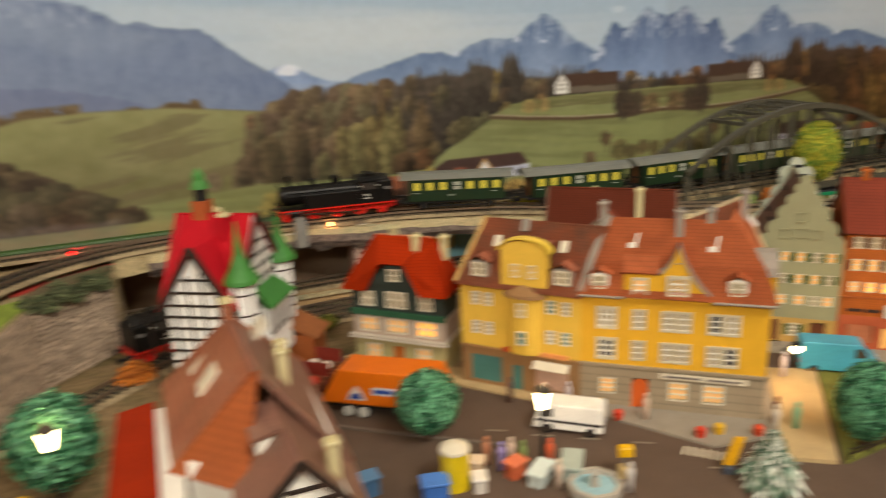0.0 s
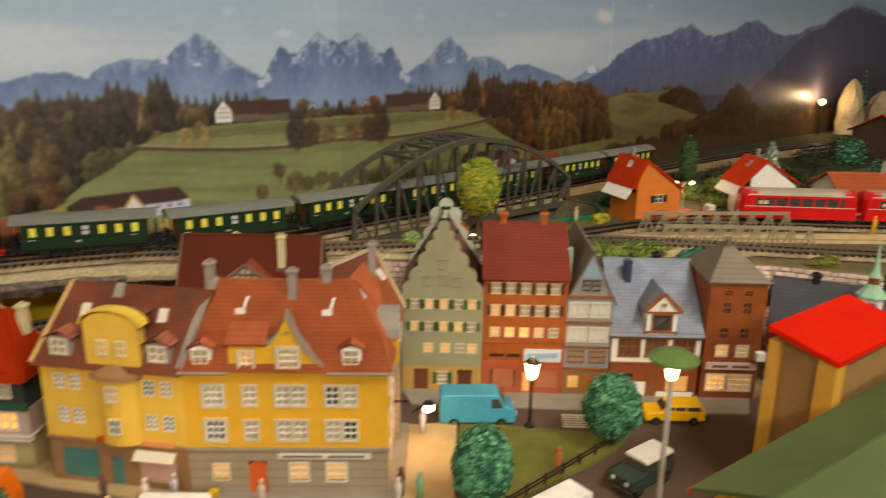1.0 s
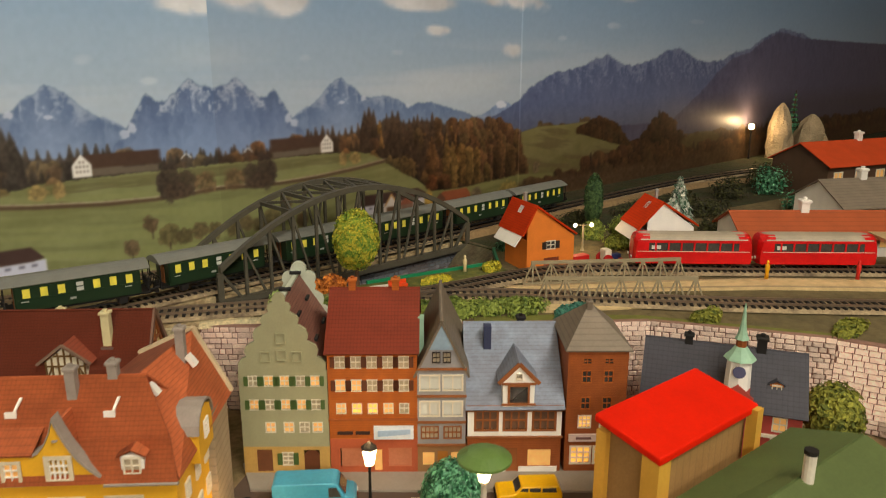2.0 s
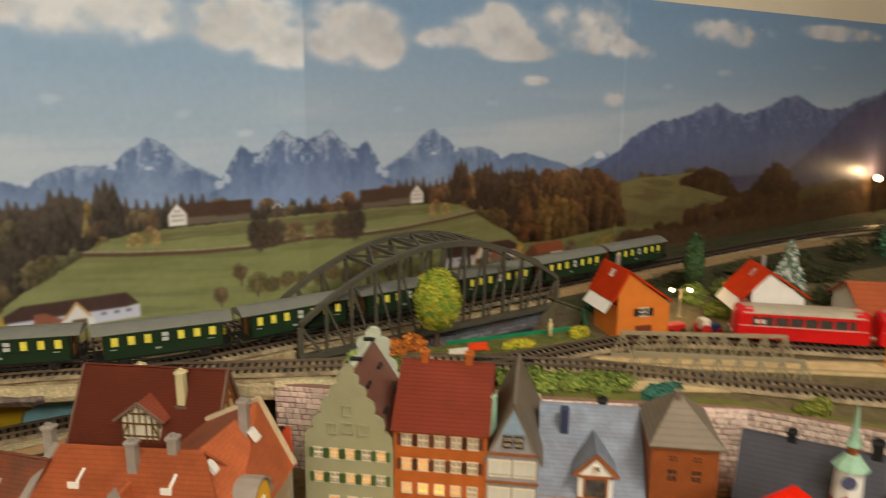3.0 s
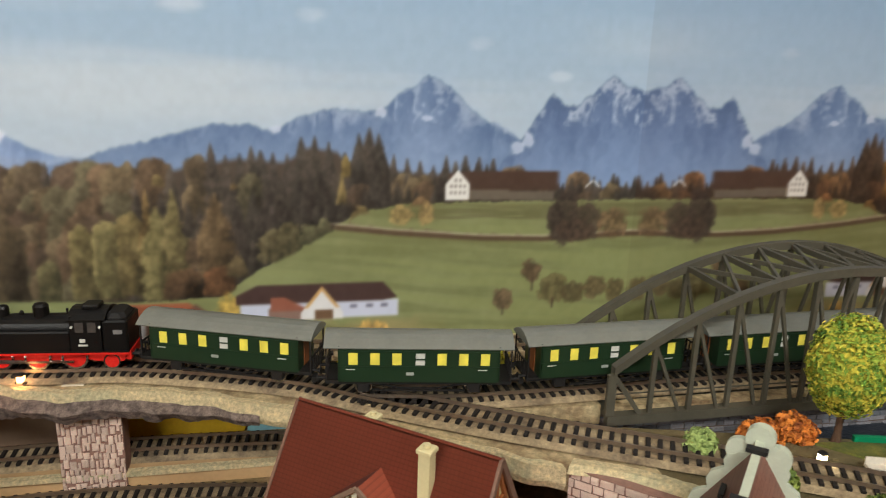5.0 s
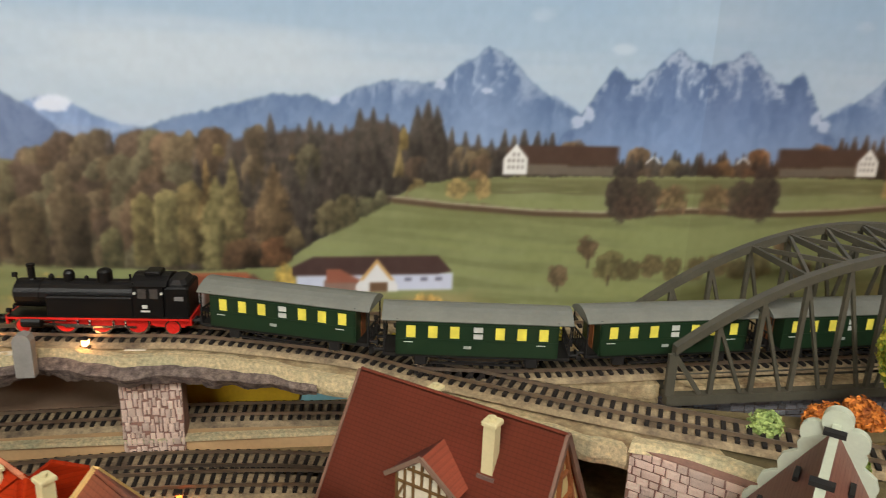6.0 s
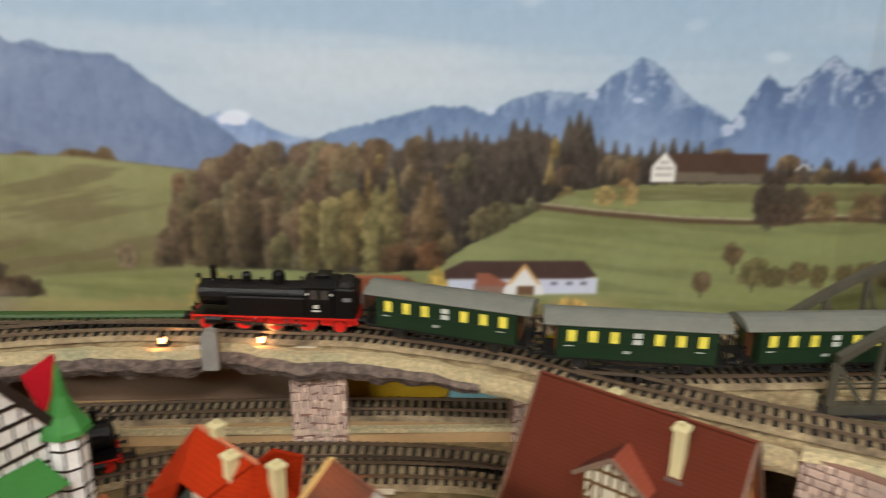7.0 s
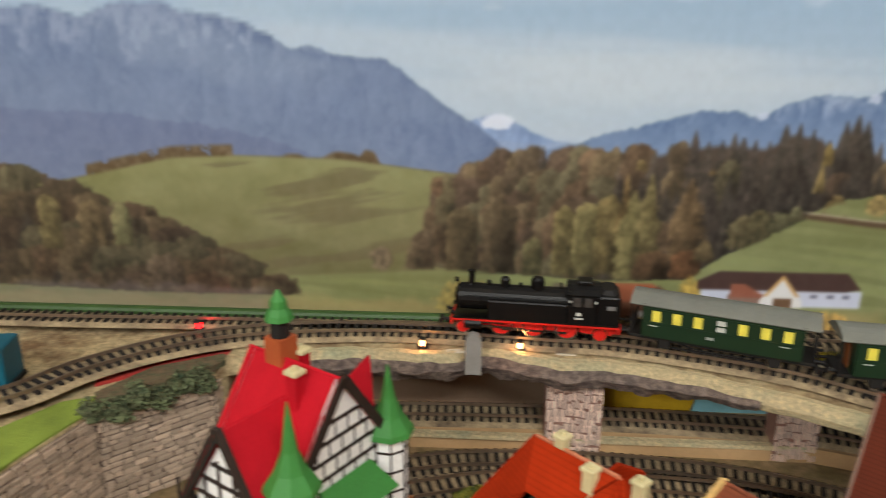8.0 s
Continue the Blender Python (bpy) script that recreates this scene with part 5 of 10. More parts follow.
def yellow_house():
    at, rz, W = place((0.290, 0.429), (0.389, 0.349))
    h = thing("apartment_house", "deep yellow four-storey apartment house with orange tile roof", "house", at, rz)
    D, H, R, ry = 0.066, 0.090, 0.1365, 0.0335
    cols = [(0.0185, 0.0092), (0.041, 0.0062), (0.0615, 0.0066), (0.0715, 0.0066), (0.0925, 0.0066), (0.1035, 0.0066)]
    holes = [(x, z, w * 1.08, 0.0122) for z in (0.0475, 0.0715) for x, w in cols]
    ground = [(0.020, 0.0175, 0.009, 0.011), (0.0435, 0.0138, 0.0118, 0.0232), (0.070, 0.0175, 0.0108, 0.0125), (0.094, 0.0175, 0.0115, 0.0125)]
    front(h, "front_wall", W, 0.0, 0.0345, ground, M_GREYST, label="grey stone ground floor front")
    front(h, "front_wall", W, 0.0345, H, holes, M_YELLOW)
    shell(h, W, D, H, M_YELLOW)
    part("cornice", Mesh().box(-0.001, -0.0015, 0.0335, W + 0.001, 0.0, 0.0355), M_GREYST, h)
    for i, (x, z, w, d) in enumerate(holes):
        window(h, x, z, w, d, M_CURTAIN if (i * 7) % 5 else M_GLASS, (3 if w > 0.008 else 2, 3), frame=M_SASH, y=0.0004, surround=M_SURROUND)
    for i, (x, z, w, d) in enumerate(ground):
        if i != 1:
            window(h, x, z, w, d, M_LITDIM if i == 0 else M_LITDIM, (2, 3), y=0.0006)
    part("door", Mesh().prism([(0.0376, 0.0022), (0.0494, 0.0022), (0.0494, 0.0205), (0.0474, 0.0240), (0.0435, 0.0254), (0.0396, 0.0240), (0.0376, 0.0205)], 0.0004, 0.0016, "y"), M_ORANGEDOOR, h, "orange arched door")
    part("sign", Mesh().box(0.057, -0.0014, 0.0275, 0.116, -0.0002, 0.0315), M_FRAME, h, "white painted sign board")
    part("lettering", Mesh().box(0.060, -0.0017, 0.0287, 0.085, -0.0014, 0.0303).box(0.089, -0.0017, 0.0287, 0.112, -0.0014, 0.0303), plain(120, 110, 104), h)
    left = [(0.0525, 0.1065), (0.0565, 0.1085), (0.0605, 0.1135), (0.0635, 0.1195), (0.0660, 0.1280)]
    right = [(0.0660, 0.1280), (0.0690, 0.1195), (0.0720, 0.1125), (0.0765, 0.1045), (0.0825, 0.0975), (0.0885, 0.0925)]
    bay = [(0.030, H - 0.004), (0.0885, H - 0.004)] + right[::-1] + left[::-1][1:] + [(0.0515, 0.1075), (0.031, 0.1075), (0.030, 0.106)]
    part("gable_wall", Mesh().prism(bay, -0.0022, 0.003, "y"), M_YELLOW, h)
    part("gable_cap", Mesh().slab((0.0285, -0.004, 0.1068), (0.0535, -0.004, 0.1068), (0.0535, 0.014, 0.1145), (0.0285, 0.014, 0.1145), 0.0014), M_TILE, h)
    for line in (left, right):
        part("coping", Mesh().rings([[(x - 0.0004, -0.0034, z - 0.0006), (x, -0.0034, z + 0.0014), (x, 0.0055, z + 0.0014), (x - 0.0004, 0.0055, z - 0.0006)] for x, z in line]), M_LILAC, h)
    part("bay_roof", Mesh().slab((0.0565, 0.003, 0.1075), (0.0660, 0.003, 0.1245), (0.0660, 0.020, 0.1245), (0.0565, 0.020, 0.1075), -0.0012).slab((0.0660, 0.003, 0.1245), (0.0765, 0.003, 0.1035), (0.0765, 0.020, 0.1035), (0.0660, 0.020, 0.1245), -0.0012), M_TILE, h)
    part("ornament", Mesh().lathe([(0.0016, -0.0004), (0.0016, 0.0004)], (0, 0, 0), 8), M_LILAC, h, at=(0.066, -0.0026, 0.1155))
    part("verge", Mesh().bar((0.000, -0.003, H + 0.001), (0.006, 0.010, 0.1115), 0.005, 0.002).bar((0.006, 0.010, 0.1115), (0.016, ry, R + 0.002), 0.005, 0.002), M_LILAC, h, "grey verge strip")
    for x, w, z, pane in ((0.0410, 0.0072, 0.0965, M_LITDIM), (0.0665, 0.0098, 0.0985, M_GLASS)):
        window(h, x, z, w, 0.0115, pane, (2 if w < 0.008 else 4, 3), frame=M_SASH, y=-0.0028, surround=M_SURROUND)
    slopes = [Mesh() for _ in range(3)]
    slopes[0].slab((-0.001, -0.004, H - 0.001), (W + 0.003, -0.004, H - 0.001), (W - 0.004, 0.010, 0.109), (0.006, 0.010, 0.109), 0.0016)
    slopes[1].slab((0.006, 0.010, 0.109), (W - 0.004, 0.010, 0.109), (W - 0.022, ry, R), (0.016, ry, R), 0.0016)
    slopes[2].slab((0.016, ry, R), (W - 0.022, ry, R), (W + 0.001, D + 0.003, H), (0.010, D + 0.003, H), 0.0016)
    for m in slopes:
        part("roof", m, M_TILE, h)
    for xa, xb in ((-0.001, 0.030), (0.090, W + 0.003)):
        part("gutter", Mesh().tube((xa, -0.005, H - 0.001), (xb, -0.005, H - 0.001), 0.0011), M_LILAC, h)
    part("gable_wall", Mesh().slab((0.002, 0.002, H), (0.010, D, H), (0.016, ry, R - 0.001), (0.0155, ry - 0.001, R - 0.001), 0.002), M_YELLOW, h)
    part("wing_wall", Mesh().box(0.074, D, 0, 0.132, 0.105, 0.094), M_GREYST, h)
    part("wing_gable", Mesh().prism([(0.074, 0.094), (0.132, 0.094), (0.112, 0.1335), (0.074, 0.118)], 0.101, 0.105, "y"), M_WHITE, h)
    part("wing_roof", Mesh().slab((0.060, 0.034, 0.1165), (0.099, ry, R), (0.112, 0.108, R), (0.075, 0.108, 0.1195), -0.0018), M_TILE, h)
    part("wing_roof", Mesh().slab((0.099, ry, R), (W + 0.003, -0.002, 0.0895), (W + 0.008, 0.108, 0.0895), (0.112, 0.108, R), -0.0018), M_TILE, h)
    for p, k in (((0.075, 0.108, 0.1210), (0.112, 0.108, 0.1380)), ((0.112, 0.108, 0.1380), (W + 0.008, 0.108, 0.0910))):
        part("coping", Mesh().bar(p, k, 0.004, 0.0022), plain(206, 186, 150), h, "cream coping")
    part("side_gable", Mesh().prism([(0.030, H - 0.01), (0.062, H - 0.01), (0.062, 0.098), (0.058, 0.107), (0.046, 0.112), (0.034, 0.107), (0.030, 0.098)], W - 0.004, W + 0.0055, "x"), M_YELLOW, h)
    part("side_gable_cap", Mesh().rings([[(x, 0.046 + 0.018 * math.cos(math.pi * k / 8), 0.099 + 0.0155 * math.sin(math.pi * k / 8)) for x in (0.108, W + 0.0065)] + [(x, 0.046 + 0.0165 * math.cos(math.pi * k / 8), 0.099 + 0.0140 * math.sin(math.pi * k / 8)) for x in (W + 0.0065, 0.108)] for k in range(9)]), M_LILAC, h)
    window(h, 0, 0, 0.007, 0.010, M_CURTAIN, (2, 3), frame=M_SASH, at=(W + 0.006, 0.046, 0.096), rz=90)
    for x in (0.013, 0.105):
        dormer(h, x, -0.001, 0.0925, 0.0125, 0.0125, 0.012, M_SASH, M_TILE, M_CURTAIN)
    for x, y, z in ((0.034, 0.020, 0.1210), (0.0885, 0.0195, 0.1205)):
        hatch = part("roof_hatch", Mesh().slab((x - 0.0032, y - 0.002, z - 0.0015), (x + 0.0032, y - 0.002, z - 0.0015), (x + 0.0032, y - 0.002, z + 0.0022), (x - 0.0032, y - 0.002, z + 0.0022), 0.0012), M_SASH, h)
        part("hatch_side", Mesh().slab((x + 0.003, y - 0.002, z + 0.002), (x + 0.0046, y + 0.004, z + 0.0075), (x + 0.0030, y + 0.004, z + 0.0075), (x + 0.0016, y - 0.002, z + 0.002), 0.001), M_SASH, hatch)
    for x, y, z in ((0.1070, 0.037, 0.1255), (0.1180, 0.079, 0.1255)):
        part("skylight", Mesh().slab((x - 0.003, y - 0.004, z + 0.004), (x + 0.002, y - 0.004, z - 0.003), (x + 0.002, y + 0.002, z - 0.003), (x - 0.003, y + 0.002, z + 0.004), 0.003), M_SASH, h)
    for x, y, z in ((0.012, 0.034, 0.1470), (0.066, 0.026, 0.1445), (0.0868, 0.0335, 0.1445), (0.1126, 0.078, 0.1480)):
        chimney(h, x, y, 0.11, z, M_LILAC, 0.0055)
    for i, z in enumerate((0.024, 0.048, 0.071)):
        for y in (0.018, 0.040, 0.060):
            window(h, 0, 0, 0.007, 0.010, M_GLASS, (2, 2), at=(W + 0.0006, y, z), rz=90)
    part("wall_lamp", Mesh().bar((W, 0.046, 0.044), (W + 0.012, 0.046, 0.044), 0.001, 0.001).tube((W + 0.012, 0.046, 0.044), (W + 0.012, 0.046, 0.040), 0.0005), M_DARK, h)


def yellow_house_narrow():
    at, rz, W = place((0.226, 0.502), (0.290, 0.429))
    h = thing("apartment_house", "light yellow apartment house with round central gable", "house", at, rz)
    D, H, R, ry = 0.056, 0.091, 0.1305, 0.028
    up = [(x, z, 0.006, 0.0095) for z in (0.0505, 0.0745) for x in (0.013, 0.0235, 0.074, 0.0855)]
    mid = [(0.047, 0.048, 0.0062, 0.010), (0.050, 0.0735, 0.0062, 0.0095)]
    front(h, "front_wall", W, 0.0, 0.035, [(0.021, 0.016, 0.026, 0.022), (0.047, 0.0125, 0.0085, 0.021), (0.075, 0.0165, 0.026, 0.020)], M_BROWNST, label="brown shop front")
    front(h, "front_wall", W, 0.035, H, up + mid, M_YELLOW2)
    shell(h, W, D, H, M_YELLOW2)
    for i, (x, z, w, d) in enumerate(up + mid):
        window(h, x, z, w, d, M_TEAL if i in (3, 6, 8) else M_CURTAIN, (2, 3), frame=M_SASH, y=0.0006)
    part("shop_shutter", Mesh().box(0.008, 0.0008, 0.005, 0.034, 0.0016, 0.027), M_TEAL, h, "teal shop shutter")
    part("door", Mesh().box(0.0428, 0.0008, 0.0022, 0.0512, 0.0016, 0.023), M_TEAL, h)
    part("shop_window", Mesh().box(0.062, 0.0008, 0.0065, 0.088, 0.0016, 0.0265), plain(196, 160, 140), h)
    part("awning", Mesh().slab((0.061, -0.006, 0.025), (0.089, -0.006, 0.025), (0.089, 0.0, 0.0295), (0.061, 0.0, 0.0295), 0.0008), M_FRAME, h)
    part("sign", Mesh().box(0.036, -0.002, 0.034, 0.0505, -0.0004, 0.0375), plain(206, 70, 30), h, "red shop sign")
    part("sign", Mesh().box(0.060, -0.002, 0.034, 0.088, -0.0004, 0.0375), plain(224, 150, 90), h, "pink shop sign")
    part("cornice", Mesh().box(-0.001, -0.0015, 0.033, W + 0.001, 0.0, 0.0345), M_BROWNST, h)
    arch = [(0.036 + 0.0, H - 0.006), (0.072, H - 0.006), (0.072, 0.112)] + [(0.054 + 0.018 * math.cos(math.pi * k / 8), 0.116 + 0.0085 * math.sin(math.pi * k / 8)) for k in range(9)] + [(0.036, 0.112)]
    part("gable_wall", Mesh().prism(arch, -0.003, 0.005, "y"), M_YELLOW2, h)
    part("gable_coping", Mesh().rings([[(0.054 + r * 0.0195 / 0.018 * math.cos(math.pi * k / 10), y, 0.1163 + r * 0.53 * math.sin(math.pi * k / 10)) for r, y in ((0.018, -0.004), (0.0192, -0.004), (0.0192, 0.006), (0.018, 0.006))] for k in range(11)]), plain(232, 196, 70), h)
    part("bay_roof", Mesh().slab((0.037, 0.003, 0.118), (0.071, 0.003, 0.118), (0.071, 0.022, 0.120), (0.037, 0.022, 0.120), 0.0012), M_TILEWORN, h)
    part("bay", Mesh().rings([[(0.054 + r * math.cos(math.pi * k / 8 + math.pi), -0.001 + r * 0.55 * math.sin(math.pi * k / 8 + math.pi), z) for k in range(9)] for r, z in ((0.013, 0.036), (0.0135, 0.082))]), M_YELLOW2, h)
    part("bay_canopy", Mesh().rings([[(0.054 + r * math.cos(math.pi * k / 8 + math.pi), -0.001 + r * 0.6 * math.sin(math.pi * k / 8 + math.pi), z) for k in range(9)] for r, z in ((0.0175, 0.082), (0.0165, 0.0845), (0.004, 0.0905))]), M_BROWNST, h)
    for z in (0.050, 0.0725):
        window(h, 0.054, z, 0.0062, 0.0095, M_CURTAIN if z > 0.06 else M_TEAL, (2, 2), y=-0.0088)
    for x in (0.0475, 0.0605):
        window(h, x, 0.1015, 0.0055, 0.009, M_CURTAIN, (2, 2), y=-0.0034)
    part("roof", Mesh().slab((-0.002, -0.004, H - 0.0055), (W + 0.001, -0.004, H - 0.0055), (W + 0.012, ry, R), (0.0115, ry, R), 0.0016), M_TILEWORN, h)
    part("roof", Mesh().slab((0.0115, ry, R), (W + 0.012, ry, R), (W + 0.008, D + 0.003, H - 0.003), (-0.002, D + 0.003, H - 0.003), 0.0016), M_TILEWORN, h)
    part("ridge_cap", Mesh().tube((0.0115, ry, R + 0.001), (W + 0.012, ry, R + 0.001), 0.0012, n=6), M_TILEWORN, h)
    part("verge", Mesh().bar((-0.002, -0.004, H - 0.003), (0.0115, ry, R + 0.002), 0.003, 0.002).bar((0.0115, ry, R + 0.002), (-0.002, D + 0.003, H - 0.001), 0.003, 0.002), plain(214, 176, 110), h, "cream verge strip")
    part("gable_wall", Mesh().slab((0.0, 0.002, H), (0.0, D, H), (0.0115, ry, R - 0.001), (0.0110, ry - 0.001, R - 0.001), 0.002), M_YELLOW2, h)
    for x in (0.017, 0.083):
        dormer(h, x, -0.001, 0.0925, 0.0150, 0.0130, 0.014, M_LILAC, M_TILEWORN, M_CURTAIN)
    for x in (0.026, 0.079):
        part("skylight", Mesh().slab((x - 0.003, 0.015, 0.1125), (x + 0.003, 0.015, 0.1125), (x + 0.003, 0.0205, 0.1200), (x - 0.003, 0.0205, 0.1200), 0.0022), M_FRAME, h)
    part("roof_hatch", Mesh().slab((0.043, 0.022, 0.1245), (0.049, 0.022, 0.1245), (0.049, ry, R + 0.002), (0.043, ry, R + 0.002), 0.002), M_LILAC, h)


def green_shop_house():
    at, rz, W = place((0.158, 0.578), (0.218, 0.521))
    h = thing("shop_house", "dark green boarded shop house with red half-hipped roof", "house", at, rz)
    D, H = 0.034, 0.076
    low = [(0.018, 0.0135, 0.011, 0.012), (0.041, 0.011, 0.010, 0.018), (0.064, 0.0135, 0.011, 0.012)]
    front(h, "front_wall", W, 0.0, 0.0265, low, mat("pale_green_plaster", rgb(176, 164, 116), 0.75, 0.1, 60, 600), label="pale green ground floor")
    band = [(0.0145, 0.038, 0.014, 0.011), (0.0405, 0.038, 0.016, 0.011), (0.067, 0.038, 0.016, 0.012)]
    front(h, "front_wall", W, 0.0265, 0.047, band, mat("grey_band_boards", rgb(178, 158, 142), 0.7, 0.1, 60, 600), label="pale boarded gallery storey")
    top = [(0.0145, 0.061, 0.011, 0.011), (0.041, 0.0615, 0.017, 0.012), (0.0675, 0.061, 0.011, 0.011)]
    front(h, "front_wall", W, 0.047, H, top, M_DKGREEN)
    shell(h, W, D, H, M_DKGREEN)
    part("side_band", Mesh().box(W, 0.0, 0.0265, W + 0.0012, D, 0.047), mat("grey_band_boards", rgb(178, 158, 142)), h)
    part("side_base", Mesh().box(W, 0.0, 0.0, W + 0.0008, D, 0.0265), mat("pale_green_plaster", rgb(176, 164, 116)), h)
    for i, (x, z, w, d) in enumerate(low + band + top):
        if i == 1:
            part("door", Mesh().box(x - w / 2, 0.0006, z - d / 2, x + w / 2, 0.0016, z + d / 2), plain(176, 96, 36), h, "brown wooden shop door")
        else:
            window(h, x, z, w, d, M_LIT if i == 5 else (M_LITDIM if i < 6 else M_CURTAIN), (3, 2), y=0.0006)
    rail = plain(214, 204, 188)
    part("balcony_rail", Mesh().box(-0.002, -0.005, 0.0285, W + 0.004, -0.004, 0.0305).box(-0.002, -0.005, 0.0260, W + 0.004, 0.0, 0.0272), rail, h)
    part("balcony_rail", Mesh().box(W + 0.003, -0.004, 0.0285, W + 0.004, D, 0.0305), rail, h)
    part("cornice", Mesh().box(-0.002, -0.002, 0.0465, W + 0.002, 0.0, 0.0515), plain(40, 84, 60), h)
    cx, R, ry = W / 2, 0.1135, 0.011
    part("gable_wall", Mesh().prism([(cx - 0.024, H - 0.001), (cx + 0.024, H - 0.001), (cx + 0.007, 0.093), (cx - 0.007, 0.093)], -0.002, 0.001, "y"), M_DKGREEN, h)
    window(h, cx, 0.0840, 0.009, 0.0085, M_CURTAIN, (2, 2), y=-0.0026)
    m = Mesh()
    m.slab((-0.005, -0.006, 0.0695), (0.017, -0.006, 0.0695), (cx - 0.011, -0.005, 0.0935), (0.022, ry, R), 0.002)
    m.slab((0.022, ry, R), (cx - 0.011, -0.005, 0.0935), (cx + 0.011, -0.005, 0.0935), (W - 0.012, ry, R), 0.002)
    m.slab((W - 0.017, -0.006, 0.0695), (W + 0.005, -0.006, 0.0695), (W - 0.012, ry, R), (cx + 0.011, -0.005, 0.0935), 0.002)
    part("roof", m, M_REDROOF, h)
    m = Mesh()
    m.slab((-0.005, D + 0.006, 0.0695), (-0.005, -0.006, 0.0695), (0.022, ry, R), (0.0215, ry + 0.001, R), 0.002)
    m.slab((W + 0.005, -0.006, 0.0695), (W + 0.005, D + 0.006, 0.0695), (W - 0.0115, ry + 0.001, R), (W - 0.012, ry, R), 0.002)
    m.slab((W + 0.005, D + 0.006, 0.0695), (-0.005, D + 0.006, 0.0695), (0.022, ry, R), (W - 0.012, ry, R), 0.002)
    part("roof", m, M_REDROOF, h)
    part("ridge_cap", Mesh().bar((0.022, ry, R + 0.0012), (W - 0.012, ry, R + 0.0012), 0.002, 0.0012).bar((W - 0.012, ry, R + 0.0012), (W + 0.004, D + 0.004, 0.0725), 0.002, 0.0012), plain(196, 120, 84), h)
    part("rear_gable", Mesh().slab((0.052, 0.020, 0.100), (0.064, 0.040, 0.078), (0.064, 0.044, 0.100), (0.058, 0.030, 0.108), 0.003), M_REDROOF, h)
    for x, y, z in ((0.037, 0.0125, 0.1225), (0.060, 0.0045, 0.1190), (0.0795, 0.016, 0.1165)):
        chimney(h, x, y, 0.095, z - 0.003, M_CREAM, 0.0056)


ROW_A, ROW_B = (0.489, 0.457), (0.702, 0.268)
ROW_AT, ROW_RZ, ROW_L = place(ROW_A, ROW_B)


def in_row(s):
    k = s / ROW_L
    return (ROW_A[0] + (ROW_B[0] - ROW_A[0]) * k, ROW_A[1] + (ROW_B[1] - ROW_A[1]) * k, 0.0)


def grey_gable_house():
    h = thing("town_house", "grey-green town house with scrolled gable and green shutters", "house", in_row(-0.006), ROW_RZ)
    W, D, H, R = 0.0665, 0.085, 0.088, 0.146
    shut = plain(70, 92, 44)
    rows = [(x, z, 0.0062, 0.0075) for z in (0.0795, 0.060) for x in (0.0105, 0.0225, 0.0345, 0.0465, 0.0575)] + [(x, 0.041, 0.0065, 0.0075) for x in (0.022, 0.036, 0.048, 0.058)]
    low = [(0.016, 0.0125, 0.012, 0.019), (0.034, 0.014, 0.0075, 0.010), (0.0525, 0.012, 0.012, 0.019)]
    front(h, "front_wall", W, 0, 0.0245, low, plain(190, 152, 84), label="ochre ground floor front")
    front(h, "front_wall", W, 0.0245, H, rows, M_GREENGREY)
    shell(h, W, D, H, M_GREENGREY)
    for i, (x, z, w, d) in enumerate(rows):
        window(h, x, z, w, d, M_LITDIM if i % 3 else M_CURTAIN, (2, 2), y=0.0004, shutters=shut if i < 10 else None)
    part("door", Mesh().box(0.010, 0.0006, 0.003, 0.022, 0.0016, 0.022), plain(110, 66, 40), h)
    part("door", Mesh().prism([(0.0465, 0.0025), (0.0585, 0.0025), (0.0585, 0.017), (0.0562, 0.0205), (0.0525, 0.0215), (0.0488, 0.0205), (0.0465, 0.017)], 0.0004, 0.0016, "y"), plain(100, 56, 32), h)
    window(h, 0.034, 0.014, 0.0075, 0.010, M_CURTAIN, (2, 3), y=0.0004, shutters=shut)
    c = W / 2
    half = [(0.0325, 0.0), (0.0328, 0.006), (0.0300, 0.0098), (0.0262, 0.0112), (0.0275, 0.0155), (0.0260, 0.0198), (0.0225, 0.0222), (0.0195, 0.0235), (0.0206, 0.0285), (0.0190, 0.0328), (0.0155, 0.0352), (0.0132, 0.0366), (0.0142, 0.0405), (0.0126, 0.0436), (0.0096, 0.0452), (0.0074, 0.0466), (0.0088, 0.0500), (0.0076, 0.0528), (0.0046, 0.0540), (0.0050, 0.0572), (0.0034, 0.0600), (0.0012, 0.0612)]
    out = [(c + x, H + z) for x, z in half] + [(c - x, H + z) for x, z in reversed(half)]
    part("gable_wall", Mesh().prism(out, -0.0003, 0.0027, "y"), M_GREENGREY, h)
    back = [(c + x, H + z) for x, z in half[:-6]] + [(c - x, H + z) for x, z in reversed(half[:-6])]
    # paler copy of the front plaster: lamp light on the rear gable put into colour
    pale = mat("pale_grey_green_plaster", rgb(186, 192, 172), 0.75, 0.1, 60, 600, 0.3, 0.0004)
    crest = part("gable_wall", Mesh().prism(back, D - 0.0025, D + 0.0005, "y"), pale, h, "pale grey-green rear gable")
    for k, (dx, dz, r) in enumerate(((-0.0080, 0.0470, 0.0062), (0.0080, 0.0470, 0.0062), (0.0, 0.0550, 0.0064))):
        part("crest_lobe", Mesh().prism([(c + dx + r * math.cos(2 * math.pi * j / 20), H + dz + r * math.sin(2 * math.pi * j / 20)) for j in range(20)], D - 0.0022 - 0.0006 * k, D + 0.0010 + 0.0006 * k, "y"), pale, crest)
    for x, z in ((c, 0.114), (c, 0.1005), (c + 0.0115, 0.0995), (c - 0.012, 0.0995)):
        window(h, x, z, 0.006, 0.007, M_LITDIM if x >= c else M_GREENGREY, (1, 1), frame=M_GREENGREY, y=-0.0008)
